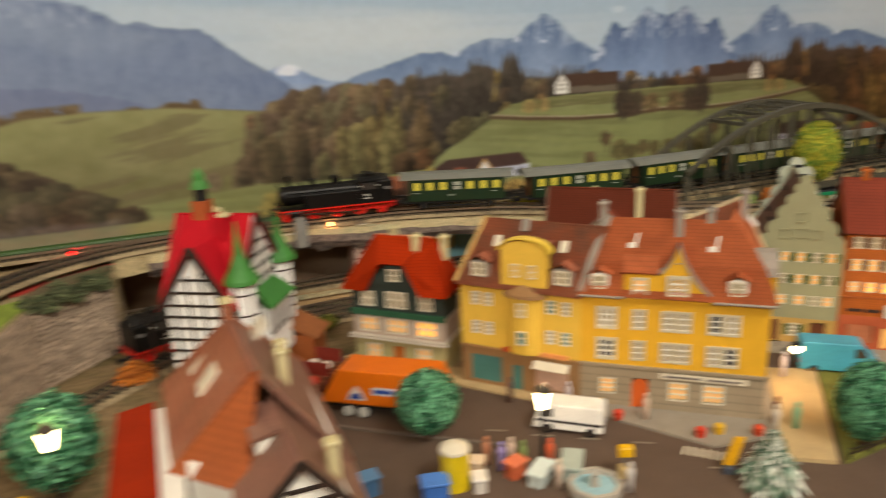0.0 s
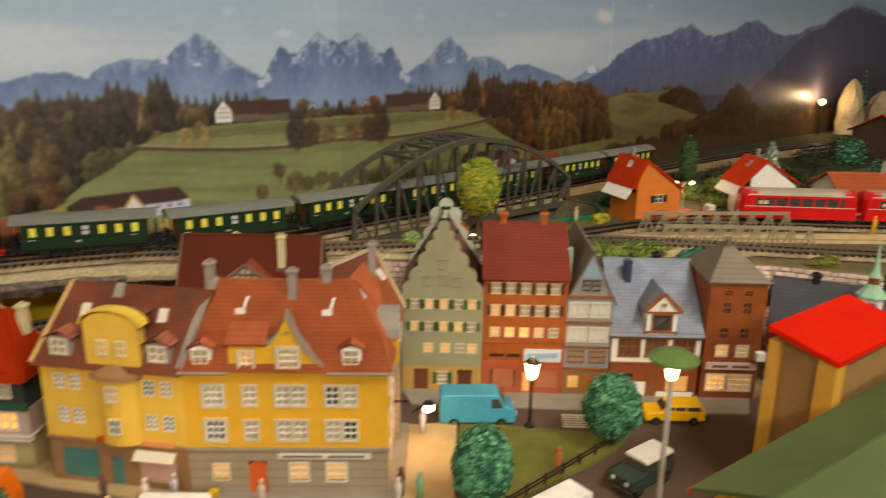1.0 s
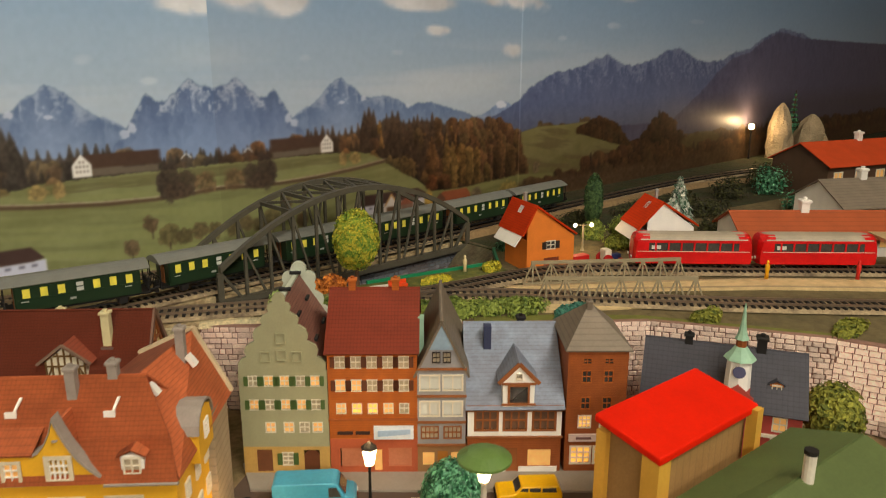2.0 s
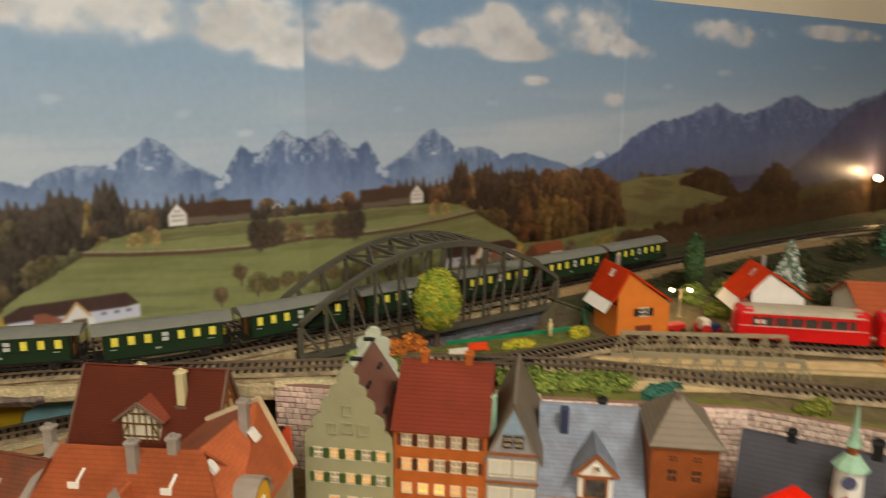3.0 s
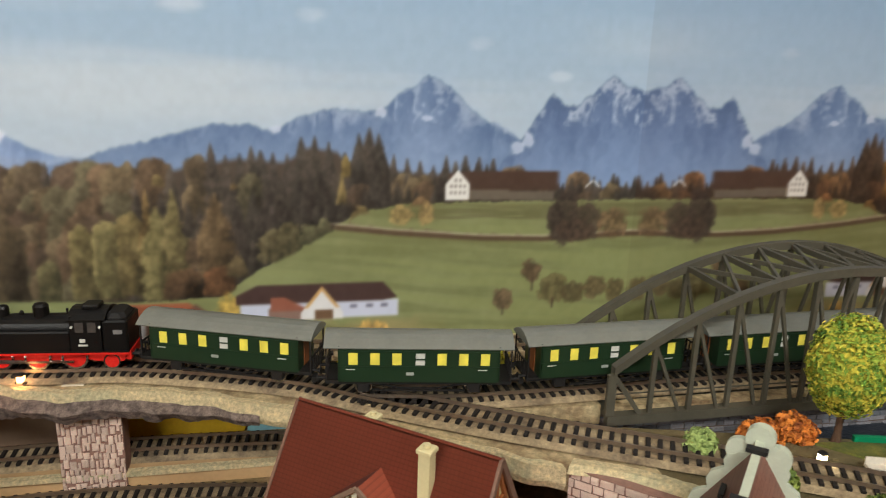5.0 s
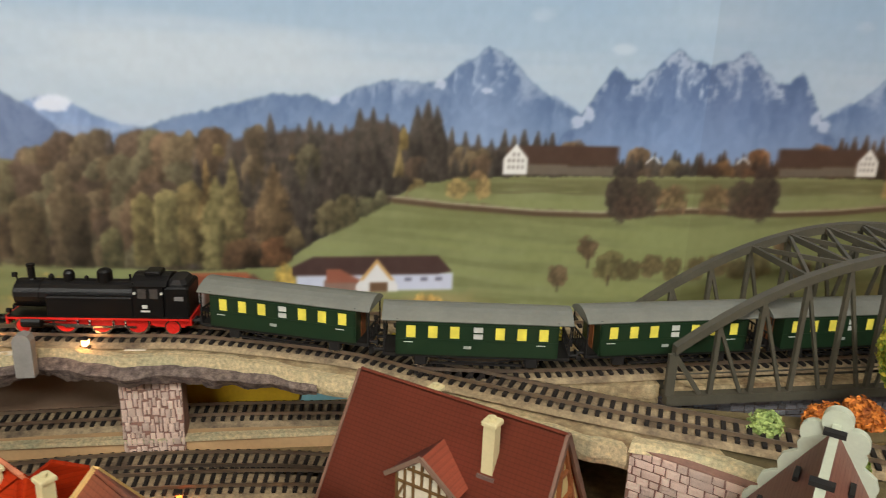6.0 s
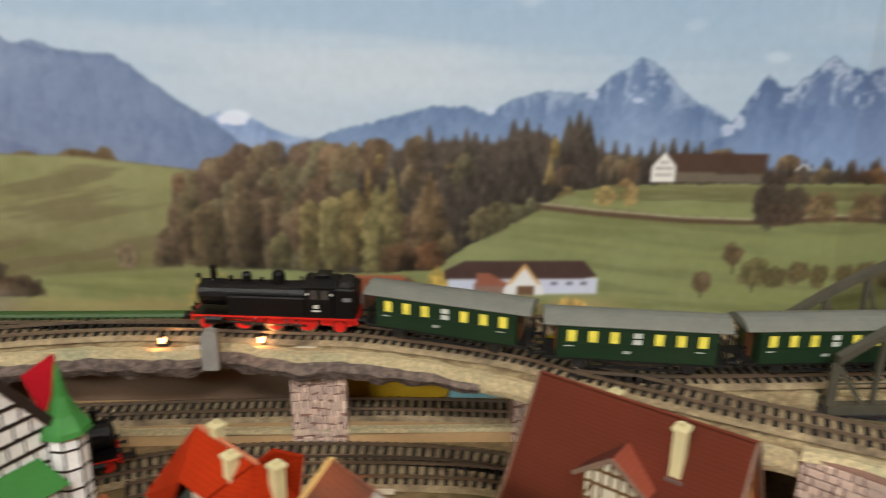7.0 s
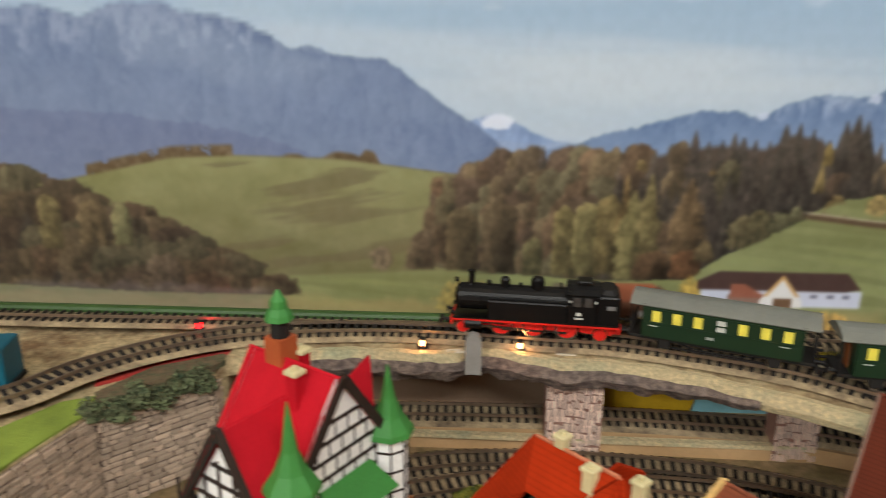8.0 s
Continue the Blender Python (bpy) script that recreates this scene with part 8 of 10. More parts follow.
def foliage(name, c0, c1, rough=0.8, c2=None):
    """Leaves whose colour runs over a few greens, clump by clump."""
    if name in MATS:
        return MATS[name]
    m = bpy.data.materials.new(name)
    m.use_nodes = True
    nt = m.node_tree
    b = nt.nodes["Principled BSDF"]
    b.inputs["Roughness"].default_value = rough
    geo = nt.nodes.new("ShaderNodeNewGeometry")
    tc = nt.nodes.new("ShaderNodeTexCoord")
    nz = nt.nodes.new("ShaderNodeTexNoise")
    nz.inputs["Scale"].default_value = 110.0
    nt.links.new(tc.outputs["Object"], nz.inputs["Vector"])
    mix = nt.nodes.new("ShaderNodeMath")
    mix.operation = "MULTIPLY_ADD"
    nt.links.new(geo.outputs["Random Per Island"], mix.inputs[0])
    mix.inputs[1].default_value = 0.6
    nt.links.new(nz.outputs["Fac"], mix.inputs[2])
    ramp = nt.nodes.new("ShaderNodeValToRGB")
    ramp.color_ramp.elements[0].position, ramp.color_ramp.elements[0].color = 0.35, c0
    ramp.color_ramp.elements[1].position, ramp.color_ramp.elements[1].color = 1.0, c1
    if c2:
        e = ramp.color_ramp.elements.new(0.72)
        e.color = c2
    nt.links.new(mix.outputs[0], ramp.inputs["Fac"])
    nt.links.new(ramp.outputs["Color"], b.inputs["Base Color"])
    MATS[name] = m
    return m


F_DARK = foliage("dark_green_flock", rgb(14, 58, 36), rgb(112, 178, 136), 0.45, c2=rgb(40, 104, 68))
F_YELLOW = foliage("yellow_green_flock", rgb(78, 122, 40), rgb(206, 192, 62), c2=rgb(140, 162, 50))
F_OLIVE = foliage("olive_flock", rgb(58, 74, 22), rgb(150, 150, 56))
F_HEDGE = foliage("hedge_flock", rgb(46, 74, 24), rgb(146, 160, 70))
F_TEALF = foliage("blue_green_flock", rgb(22, 72, 64), rgb(70, 130, 110))
F_RUST = foliage("rust_flock", rgb(128, 62, 16), rgb(226, 138, 50))
F_PALE = foliage("pale_green_flock", rgb(104, 128, 62), rgb(184, 200, 120))
F_SNOW = foliage("frosted_pine", rgb(30, 66, 46), rgb(226, 226, 214), c2=rgb(96, 128, 104))
F_GREENSH = foliage("yellow_meadow_flock", rgb(96, 116, 24), rgb(226, 206, 60))
F_POPLAR = foliage("poplar_flock", rgb(26, 50, 28), rgb(84, 112, 64), c2=rgb(48, 78, 42))
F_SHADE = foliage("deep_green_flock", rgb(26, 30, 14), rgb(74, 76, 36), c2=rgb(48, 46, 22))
F_CREEPER = foliage("dull_creeper_flock", rgb(44, 66, 40), rgb(112, 122, 84), c2=rgb(84, 84, 56))
M_BARK = mat("tree_bark", rgb(84, 62, 46), 0.9, 0.2, 100, 900, 0.5, 0.0005)


def tree(label, at, height, radii, crown_at, leaves, seed, count=2600, size=0.0022, trunk=0.0022, gloss=None):
    o = thing("model_tree", label, "tree", at)
    rng = random.Random(seed)
    t = Mesh().rings([[(r * math.cos(2 * math.pi * k / 8) + dx, r * math.sin(2 * math.pi * k / 8), z) for k in range(8)] for z, r, dx in ((0, trunk * 1.5, 0), (height * 0.08, trunk, 0), (crown_at, trunk * 0.8, trunk * 0.3), (height * 0.8, trunk * 0.4, 0))])
    part("trunk", t, M_BARK, o)
    for k in range(7):
        a, z = k * 2.4, crown_at - radii[2] * 0.45 + k * radii[2] * 0.16
        part("limb", Mesh().tube((0, 0, z - radii[2] * 0.2), (math.cos(a) * radii[0] * 0.75, math.sin(a) * radii[1] * 0.75, z + radii[2] * 0.25), trunk * 0.45, trunk * 0.15, 6), M_BARK, o)
    m = Mesh()
    c = (0, 0, crown_at)
    leaf_cloud(m, rng, c, radii, count, size)
    leaf_cloud(m, rng, c, tuple(r * 0.82 for r in radii), count // 2, size * 1.5)
    me = bpy.data.meshes.new("crown")
    me.from_pydata([tuple(p) for p in m.v], [], m.f)
    me.materials.append(leaves)
    ob = new("crown", me)
    ob.parent = o
    return o


def conifer(label, at, height, radius, leaves, seed, tiers=11):
    o = thing("model_conifer", label, "tree", at)
    rng = random.Random(seed)
    part("trunk", Mesh().tube((0, 0, 0), (0, 0, height * 0.95), height * 0.035, height * 0.006, 8), M_BARK, o)
    m = Mesh()
    for k in range(tiers):
        z = height * (0.10 + 0.86 * k / tiers)
        r = radius * (1.02 - k / tiers) * rng.uniform(0.88, 1.1)
        for j in range(26):
            a = 2 * math.pi * (j + rng.random()) / 26
            rr = r * rng.uniform(0.75, 1.12)
            p, q = Vector((0, 0, z + r * 0.5)), Vector((math.cos(a) * rr, math.sin(a) * rr, z - r * rng.uniform(0.05, 0.35)))
            s = Vector((-math.sin(a), math.cos(a), 0)) * r * 0.16
            mid = p.lerp(q, 0.6) + Vector((0, 0, r * 0.12))
            m.add([p, mid - s, q, mid + s], [(0, 1, 2), (0, 2, 3)])
            leaf_cloud(m, rng, mid, (r * 0.18,) * 3, 3, radius * 0.10)
    me = bpy.data.meshes.new("needles")
    me.from_pydata([tuple(p) for p in m.v], [], m.f)
    me.materials.append(leaves)
    ob = new("needles", me)
    ob.parent = o
    return o


def shrub(label, at, radii, leaves, seed, count=900, size=0.0018, name="shrub"):
    o = thing(name, label, "shrub", at)
    rng = random.Random(seed)
    m = Mesh()
    for k in range(5):
        c = (rng.uniform(-0.4, 0.4) * radii[0], rng.uniform(-0.4, 0.4) * radii[1], radii[2] * rng.uniform(0.25, 0.5))
        leaf_cloud(m, rng, c, tuple(r * rng.uniform(0.5, 0.75) for r in radii), count // 5, size, 0.6)
        leaf_cloud(m, rng, c, tuple(r * 0.42 for r in radii), count // 12, size * 1.6, 0.6)
    m.v = [(x, y, max(z, 0.0)) for x, y, z in m.v]
    me = bpy.data.meshes.new("leaves")
    me.from_pydata([tuple(p) for p in m.v], [], m.f)
    me.materials.append(leaves)
    ob = new("leaves", me)
    ob.parent = o
    part("root", Mesh().tube((0, 0, 0), (0, 0, radii[2] * 0.5), 0.0012, 0.0006, 6), M_BARK, o)
    return o


tree("dark green bushy model tree beside the kerb", (0.170, 0.434, 0), 0.050, (0.0215, 0.0215, 0.0215), 0.0285, F_DARK, 1, 6000, 0.0015)
tree("dark green oval model tree on the lawn edge", (0.422, 0.296, 0), 0.061, (0.0182, 0.0182, 0.0255), 0.0352, F_DARK, 2, 6000, 0.0015)
tree("dark green oval model tree at the crossing", (0.552, 0.297, 0), 0.055, (0.0205, 0.0205, 0.0238), 0.0325, F_DARK, 3, 6000, 0.0015)
tree("dark green bushy model tree beside the lower track", (-0.066, 0.470, 0), 0.068, (0.026, 0.026, 0.031), 0.040, F_DARK, 4)
tree("yellow-green round model tree on the upper deck", (0.688, 0.590, DECK), 0.086, (0.0232, 0.0232, 0.0312), 0.0515, F_YELLOW, 5, 9000, 0.0014)
tree("yellow-green round model tree beside the station house", (0.845, 0.165, 0), 0.065, (0.022, 0.022, 0.026), 0.040, F_OLIVE, 6)
tree("olive model tree near the stone wall", (0.905, 0.10, 0), 0.065, (0.022, 0.022, 0.026), 0.040, F_OLIVE, 7)
tree("slim dark green poplar behind the village", (1.075, 0.575, DECK), 0.080, (0.0125, 0.0125, 0.034), 0.046, F_POPLAR, 8, 3600, 0.0017, 0.0018)
conifer("frosted conifer behind the white house", (1.199, 0.518, DECK), 0.076, 0.026, F_SNOW, 9)
conifer("dark conifer beside the pale rock", (2.14, 0.765, DECK), 0.160, 0.024, F_DARK, 10)
conifer("frosted low conifer at the pavement", (0.338, 0.290, 0), 0.040, 0.022, F_SNOW, 11)
for k, (x, y, rx, ry, rz, f, lab) in enumerate((
        (0.722, 0.452, 0.036, 0.018, 0.012, F_HEDGE, "green flock hedge above the stone wall"),
        (0.760, 0.418, 0.026, 0.016, 0.014, F_HEDGE, "green flock hedge above the stone wall"),
        (0.690, 0.485, 0.024, 0.014, 0.012, F_HEDGE, "green flock hedge above the stone wall"),
        (0.742, 0.435, 0.026, 0.016, 0.011, F_HEDGE, "green flock hedge above the stone wall"),
        (0.706, 0.468, 0.024, 0.014, 0.011, F_HEDGE, "green flock hedge above the stone wall"),
        (0.655, 0.512, 0.022, 0.012, 0.014, F_HEDGE, "green flock bush beside the main line"),
        (0.618, 0.548, 0.018, 0.010, 0.014, F_HEDGE, "green flock bush beside the main line"),
        (0.790, 0.386, 0.024, 0.013, 0.010, F_TEALF, "blue-green bush above the stone wall"),
        (0.868, 0.290, 0.020, 0.012, 0.010, F_OLIVE, "olive bush above the stone wall"),
        (0.93, 0.19, 0.034, 0.014, 0.008, F_OLIVE, "olive flock border above the stone wall"),
        (0.640, 0.590, 0.024, 0.017, 0.018, F_RUST, "rust brown bush before the arch bridge"),
        (0.597, 0.592, 0.014, 0.012, 0.015, F_PALE, "pale green bush before the arch bridge"),
        (0.665, 0.600, 0.018, 0.012, 0.014, F_RUST, "rust brown bush before the arch bridge"),
        (0.760, 0.545, 0.022, 0.010, 0.007, F_GREENSH, "yellow flowering bush by the pond"),
        (0.415, 0.7395, 0.020, 0.0055, 0.006, F_GREENSH, "yellow flowering bed between the upper tracks"),
        (0.455, 0.7335, 0.022, 0.0060, 0.006, F_GREENSH, "yellow flowering bed between the upper tracks"),
        (0.500, 0.7275, 0.022, 0.0060, 0.005, F_GREENSH, "yellow flowering bed between the upper tracks"),
        (0.835, 0.535, 0.018, 0.012, 0.010, F_GREENSH, "yellow flowering bush by the orange house"),
        (0.915, 0.590, 0.020, 0.016, 0.014, F_DARK, "dark green bush beside the orange house"),
        (1.055, 0.555, 0.026, 0.020, 0.022, F_HEDGE, "green bush between the village houses"),
        (1.105, 0.545, 0.022, 0.020, 0.024, F_HEDGE, "green bush behind the white house"),
        (1.45, 0.45, 0.05, 0.03, 0.03, F_DARK, "dark green bushes before the brown hall"),
        (1.55, 0.55, 0.05, 0.03, 0.05, F_DARK, "dark bush beside the railway"),
        (0.150, 0.668, 0.016, 0.010, 0.010, F_OLIVE, "olive bush beside the lower turnout"),
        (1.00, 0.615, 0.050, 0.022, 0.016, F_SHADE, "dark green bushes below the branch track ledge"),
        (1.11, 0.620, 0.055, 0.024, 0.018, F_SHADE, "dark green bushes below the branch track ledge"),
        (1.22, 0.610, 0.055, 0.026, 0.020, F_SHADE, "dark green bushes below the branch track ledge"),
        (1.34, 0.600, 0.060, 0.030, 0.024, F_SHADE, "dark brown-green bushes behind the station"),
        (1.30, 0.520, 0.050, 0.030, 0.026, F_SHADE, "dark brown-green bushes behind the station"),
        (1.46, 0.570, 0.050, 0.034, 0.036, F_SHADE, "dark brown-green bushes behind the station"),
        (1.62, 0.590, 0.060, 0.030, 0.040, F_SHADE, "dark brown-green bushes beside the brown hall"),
        (1.03, 0.505, 0.030, 0.022, 0.014, F_HEDGE, "green grass tuft between the village houses"),
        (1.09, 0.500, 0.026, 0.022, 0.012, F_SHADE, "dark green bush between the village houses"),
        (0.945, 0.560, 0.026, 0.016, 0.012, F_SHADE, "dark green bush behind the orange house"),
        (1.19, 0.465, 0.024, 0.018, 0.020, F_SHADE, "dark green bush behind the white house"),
        (-0.020, 0.625, 0.016, 0.014, 0.018, F_RUST, "orange-brown bush beside the town hall"))):
    shrub(lab, (x, y, DECK if (y > 0.50 and x > 0.5) or y > 0.72 or x > 0.66 or y > 0.675 and x < 0 else 0.0), (rx, ry, rz), f, 30 + k)

for k in range(6):
    f = (k + 0.3) / 6
    shrub("dull green creeper hanging over the stone wall top", (-0.096 + 0.064 * f, 0.640 + 0.064 * f, DECK - 0.011 - 0.004 * (k % 2)), (0.0125, 0.0105, 0.012 + 0.003 * (k % 3)), F_CREEPER, 61 + k, 520, 0.0014)
rng = random.Random(5)
m = Mesh()
for k in range(60):
    x = 0.395 + 0.125 * k / 60
    leaf_cloud(m, rng, (x, 0.738 + rng.uniform(-0.006, 0.006) - 0.0 * k, DECK + 0.003), (0.005, 0.004, 0.004), 26, 0.0022, 0.6)
me = bpy.data.meshes.new("flower_border")
me.from_pydata([tuple(p) for p in m.v], [], m.f)
me.materials.append(F_GREENSH)
tagged(new("flower_border", me), "yellow flowering flock border between the tracks", "plants", "", "stuff")


# ---- vehicles ----
def car_body(o, name, prof, w, material, tuck=0.12, label=""):
    """A body from a side outline (x, z), narrower towards the top."""
    zs = [z for _, z in prof]
    zmin, zmax = min(zs), max(zs)
    half = lambda z: w / 2 * (1 - tuck * max(0.0, (z - zmin) / (zmax - zmin) - 0.45) / 0.55)
    m = Mesh()
    m.rings([[(x, -half(z), z) for x, z in prof], [(x, half(z), z) for x, z in prof]])
    ob = part(name, m, material, o, label)
    bev = ob.modifiers.new("soft_edges", "BEVEL")
    bev.width, bev.segments, bev.limit_method = 0.0009, 2, "ANGLE"
    return ob


def road_wheels(o, xs, w, r):
    for x in xs:
        for sg in (-1, 1):
            wo = part("wheel", Mesh().tube((0, -0.0013, 0), (0, 0.0013, 0), r, n=14), plain(28, 26, 26, 0.7), o, at=(x, sg * (w / 2 - 0.0012), r))
            part("hub_cap", Mesh().tube((0, sg * 0.0012, 0), (0, sg * 0.0017, 0), r * 0.55, n=12), M_STEEL, wo)


def glass_side(o, quads, w):
    for q in quads:
        for sg in (-1, 1):
            y = sg * (w / 2)
            part("side_window", Mesh().prism(q, y - 0.0005, y + 0.0001, "y"), M_GLASS, o)


def delivery_van(label, at, rz, body, group=""):
    o = thing("delivery_van", label, "van", (*at, 0.0006), rz, group=group)
    w = 0.0225
    car_body(o, "body", [(-0.029, 0.004), (0.029, 0.004), (0.0295, 0.012), (0.0275, 0.0150), (0.0215, 0.0168), (0.0165, 0.0255), (0.0130, 0.0268), (-0.0275, 0.0268), (-0.029, 0.0255)], w, body)
    road_wheels(o, (-0.018, 0.0185), w, 0.0040)
    part("windscreen", Mesh().slab((0.0219, -0.0085, 0.0172), (0.0219, 0.0085, 0.0172), (0.0178, 0.0080, 0.0244), (0.0178, -0.0080, 0.0244), 0.0004), M_GLASS, o)
    glass_side(o, [[(0.0105, 0.0165), (0.0195, 0.0165), (0.0160, 0.0238), (0.0105, 0.0238)]], w * 0.965)
    part("bumper", Mesh().box(0.0285, -0.011, 0.0045, 0.0302, 0.011, 0.0066), M_STEEL, o)
    part("bumper", Mesh().box(-0.0302, -0.011, 0.0045, -0.0285, 0.011, 0.0066), M_STEEL, o)
    for sg in (-1, 1):
        part("headlight", Mesh().tube((0.0290, sg * 0.0078, 0.0105), (0.0302, sg * 0.0078, 0.0105), 0.0017, n=10), M_WPANE, o)
        part("tail_light", Mesh().box(-0.0296, sg * 0.0092 - 0.001, 0.009, -0.0288, sg * 0.0092 + 0.001, 0.0125), plain(176, 40, 30), o)
    return o


def bus_van(label, at, rz):
    """A white forward-control minibus with a dark side stripe."""
    o = thing("minibus", label, "van", (*at, 0.0006), rz, group="white minibuses")
    o.scale = (0.87, 0.87, 0.90)
    w, white = 0.0235, plain(240, 237, 232, 0.35)
    car_body(o, "body", [(-0.0265, 0.0038), (0.0275, 0.0038), (0.0285, 0.0095), (0.0270, 0.0135), (0.0225, 0.0225), (0.0195, 0.0240), (-0.0245, 0.0240), (-0.0268, 0.0220)], w, white)
    road_wheels(o, (-0.017, 0.0165), w, 0.0040)
    part("windscreen", Mesh().slab((0.0275, -0.0092, 0.0137), (0.0275, 0.0092, 0.0137), (0.0236, 0.0084, 0.0214), (0.0236, -0.0084, 0.0214), 0.0004), M_GLASS, o)
    for sg in (-1, 1):
        part("side_stripe", Mesh().box(-0.0262, sg * w / 2 - 0.0004, 0.0098, 0.0268, sg * w / 2 + 0.0003, 0.0116), plain(50, 46, 48), o)
        part("headlight", Mesh().tube((0.0280, sg * 0.0082, 0.0086), (0.0290, sg * 0.0082, 0.0086), 0.0016, n=10), M_WPANE, o)
    glass_side(o, [[(0.0135, 0.0140), (0.0240, 0.0140), (0.0208, 0.0205), (0.0135, 0.0205)]], w * 0.975)
    part("bumper", Mesh().box(0.0278, -0.0115, 0.0040, 0.0295, 0.0115, 0.0060), plain(190, 186, 180), o)
    return o


def estate_car(label, at, rz, colour):
    o = thing("estate_car", label, "car", (*at, 0.0006), rz)
    w = 0.0190
    car_body(o, "body", [(-0.0235, 0.0035), (0.0235, 0.0035), (0.0240, 0.0085), (0.0225, 0.0100), (0.0110, 0.0108), (0.0060, 0.0160), (-0.0205, 0.0162), (-0.0235, 0.0105)], w, colour)
    road_wheels(o, (-0.0145, 0.0150), w, 0.0035)
    glass_side(o, [[(0.0015, 0.0112), (0.0088, 0.0112), (0.0056, 0.0150), (0.0015, 0.0150)], [(-0.0075, 0.0112), (0.0003, 0.0112), (0.0003, 0.0150), (-0.0075, 0.0150)], [(-0.0195, 0.0112), (-0.0088, 0.0112), (-0.0088, 0.0150), (-0.0185, 0.0150)]], w * 0.93)
    part("windscreen", Mesh().slab((0.0104, -0.0072, 0.0113), (0.0104, 0.0072, 0.0113), (0.0066, 0.0068, 0.0156), (0.0066, -0.0068, 0.0156), 0.0004), M_GLASS, o)
    part("bumper", Mesh().box(0.0232, -0.0095, 0.004, 0.0248, 0.0095, 0.0056), M_DARK, o)
    part("bumper", Mesh().box(-0.0248, -0.0095, 0.004, -0.0232, 0.0095, 0.0056), M_DARK, o)
    return o


def jeep(label, at, rz):
    o = thing("off_road_car", label, "car", (*at, 0.0006), rz)
    w, g = 0.0200, plain(52, 66, 56, 0.4)
    car_body(o, "body", [(-0.0215, 0.005), (0.0225, 0.005), (0.0228, 0.0135), (0.0090, 0.0145), (0.0070, 0.0205), (-0.0205, 0.0205), (-0.0218, 0.0145)], w, g, 0.08)
    part("roof", Mesh().chamfered(-0.0210, -0.0093, 0.0205, 0.0078, 0.0093, 0.0225, 0.001), plain(214, 208, 200), o, "white hard top")
    road_wheels(o, (-0.0135, 0.0145), w, 0.0046)
    glass_side(o, [[(-0.0015, 0.0148), (0.0075, 0.0148), (0.0062, 0.0196), (-0.0015, 0.0196)], [(-0.0195, 0.0148), (-0.0032, 0.0148), (-0.0032, 0.0196), (-0.0190, 0.0196)]], w * 0.93)
    part("windscreen", Mesh().slab((0.0092, -0.0082, 0.0148), (0.0092, 0.0082, 0.0148), (0.0074, 0.0080, 0.0200), (0.0074, -0.0080, 0.0200), 0.0004), M_GLASS, o)
    for sg in (-1, 1):
        part("mudguard", Mesh().prism([(0.0085, 0.0075), (0.0105, 0.0110), (0.0190, 0.0110), (0.0215, 0.0075)], sg * 0.0102 - 0.0018, sg * 0.0102 + 0.0018, "y"), g, o)
        part("headlight", Mesh().tube((0.0226, sg * 0.0058, 0.0105), (0.0236, sg * 0.0058, 0.0105), 0.0016, n=10), M_WPANE, o)
    part("bumper", Mesh().box(0.0226, -0.0105, 0.0055, 0.0246, 0.0105, 0.0072), M_STEEL, o)
    part("spare_wheel", Mesh().tube((-0.0216, 0, 0.013), (-0.0238, 0, 0.013), 0.0044, n=12), plain(34, 32, 32), o)
    return o


def caravan(label, at, rz):
    o = thing("trailer", label, "trailer", (*at, 0.0006), rz)
    orange = mat("orange_trailer_paint", rgb(226, 112, 14), 0.4, 0.1, 50, 500, 0.1, 0.0003)
    prof = [(-0.048, 0.010), (0.046, 0.010), (0.046, 0.024), (0.040, 0.0375), (-0.034, 0.0375), (-0.049, 0.012)]
    ob = part("body", Mesh().rings([[(x, -0.0145, z) for x, z in prof], [(x, -0.0145 + (0.0 if z < 0.03 else 0.003), z) for x, z in prof], [(x, 0.0145 - (0.0 if z < 0.03 else 0.003), z) for x, z in prof], [(x, 0.0145, z) for x, z in prof]]), orange, o)
    bev = ob.modifiers.new("soft_edges", "BEVEL")
    bev.width, bev.segments, bev.limit_method = 0.001, 2, "ANGLE"
    road_wheels(o, (-0.027, -0.015, 0.028), 0.030, 0.0052)
    for x in (-0.027, -0.015):
        part("hub_cap", Mesh().tube((x, -0.0148, 0.0052), (x, -0.0166, 0.0052), 0.0040, n=12), plain(206, 204, 198, 0.3), o)
    part("chassis", Mesh().box(-0.045, -0.012, 0.0065, 0.046, 0.012, 0.010), M_DARK, o)
    part("emblem", Mesh().prism([(-0.028, 0.014), (-0.013, 0.014), (-0.0155, 0.020), (-0.0205, 0.026), (-0.0255, 0.020)], -0.0149, -0.0146, "y"), plain(214, 206, 200), o, "white and blue emblem")
    part("emblem_mark", Mesh().prism([(-0.0255, 0.0152), (-0.0155, 0.0152), (-0.018, 0.0195), (-0.023, 0.0195)], -0.0152, -0.0149, "y"), plain(30, 70, 160), o)
    part("lettering", Mesh().box(-0.008, -0.0149, 0.0195, 0.010, -0.0146, 0.0255), plain(206, 210, 220), o)
    part("lettering", Mesh().box(-0.006, -0.0152, 0.0210, 0.008, -0.0149, 0.0240), plain(50, 80, 160), o)
    return o


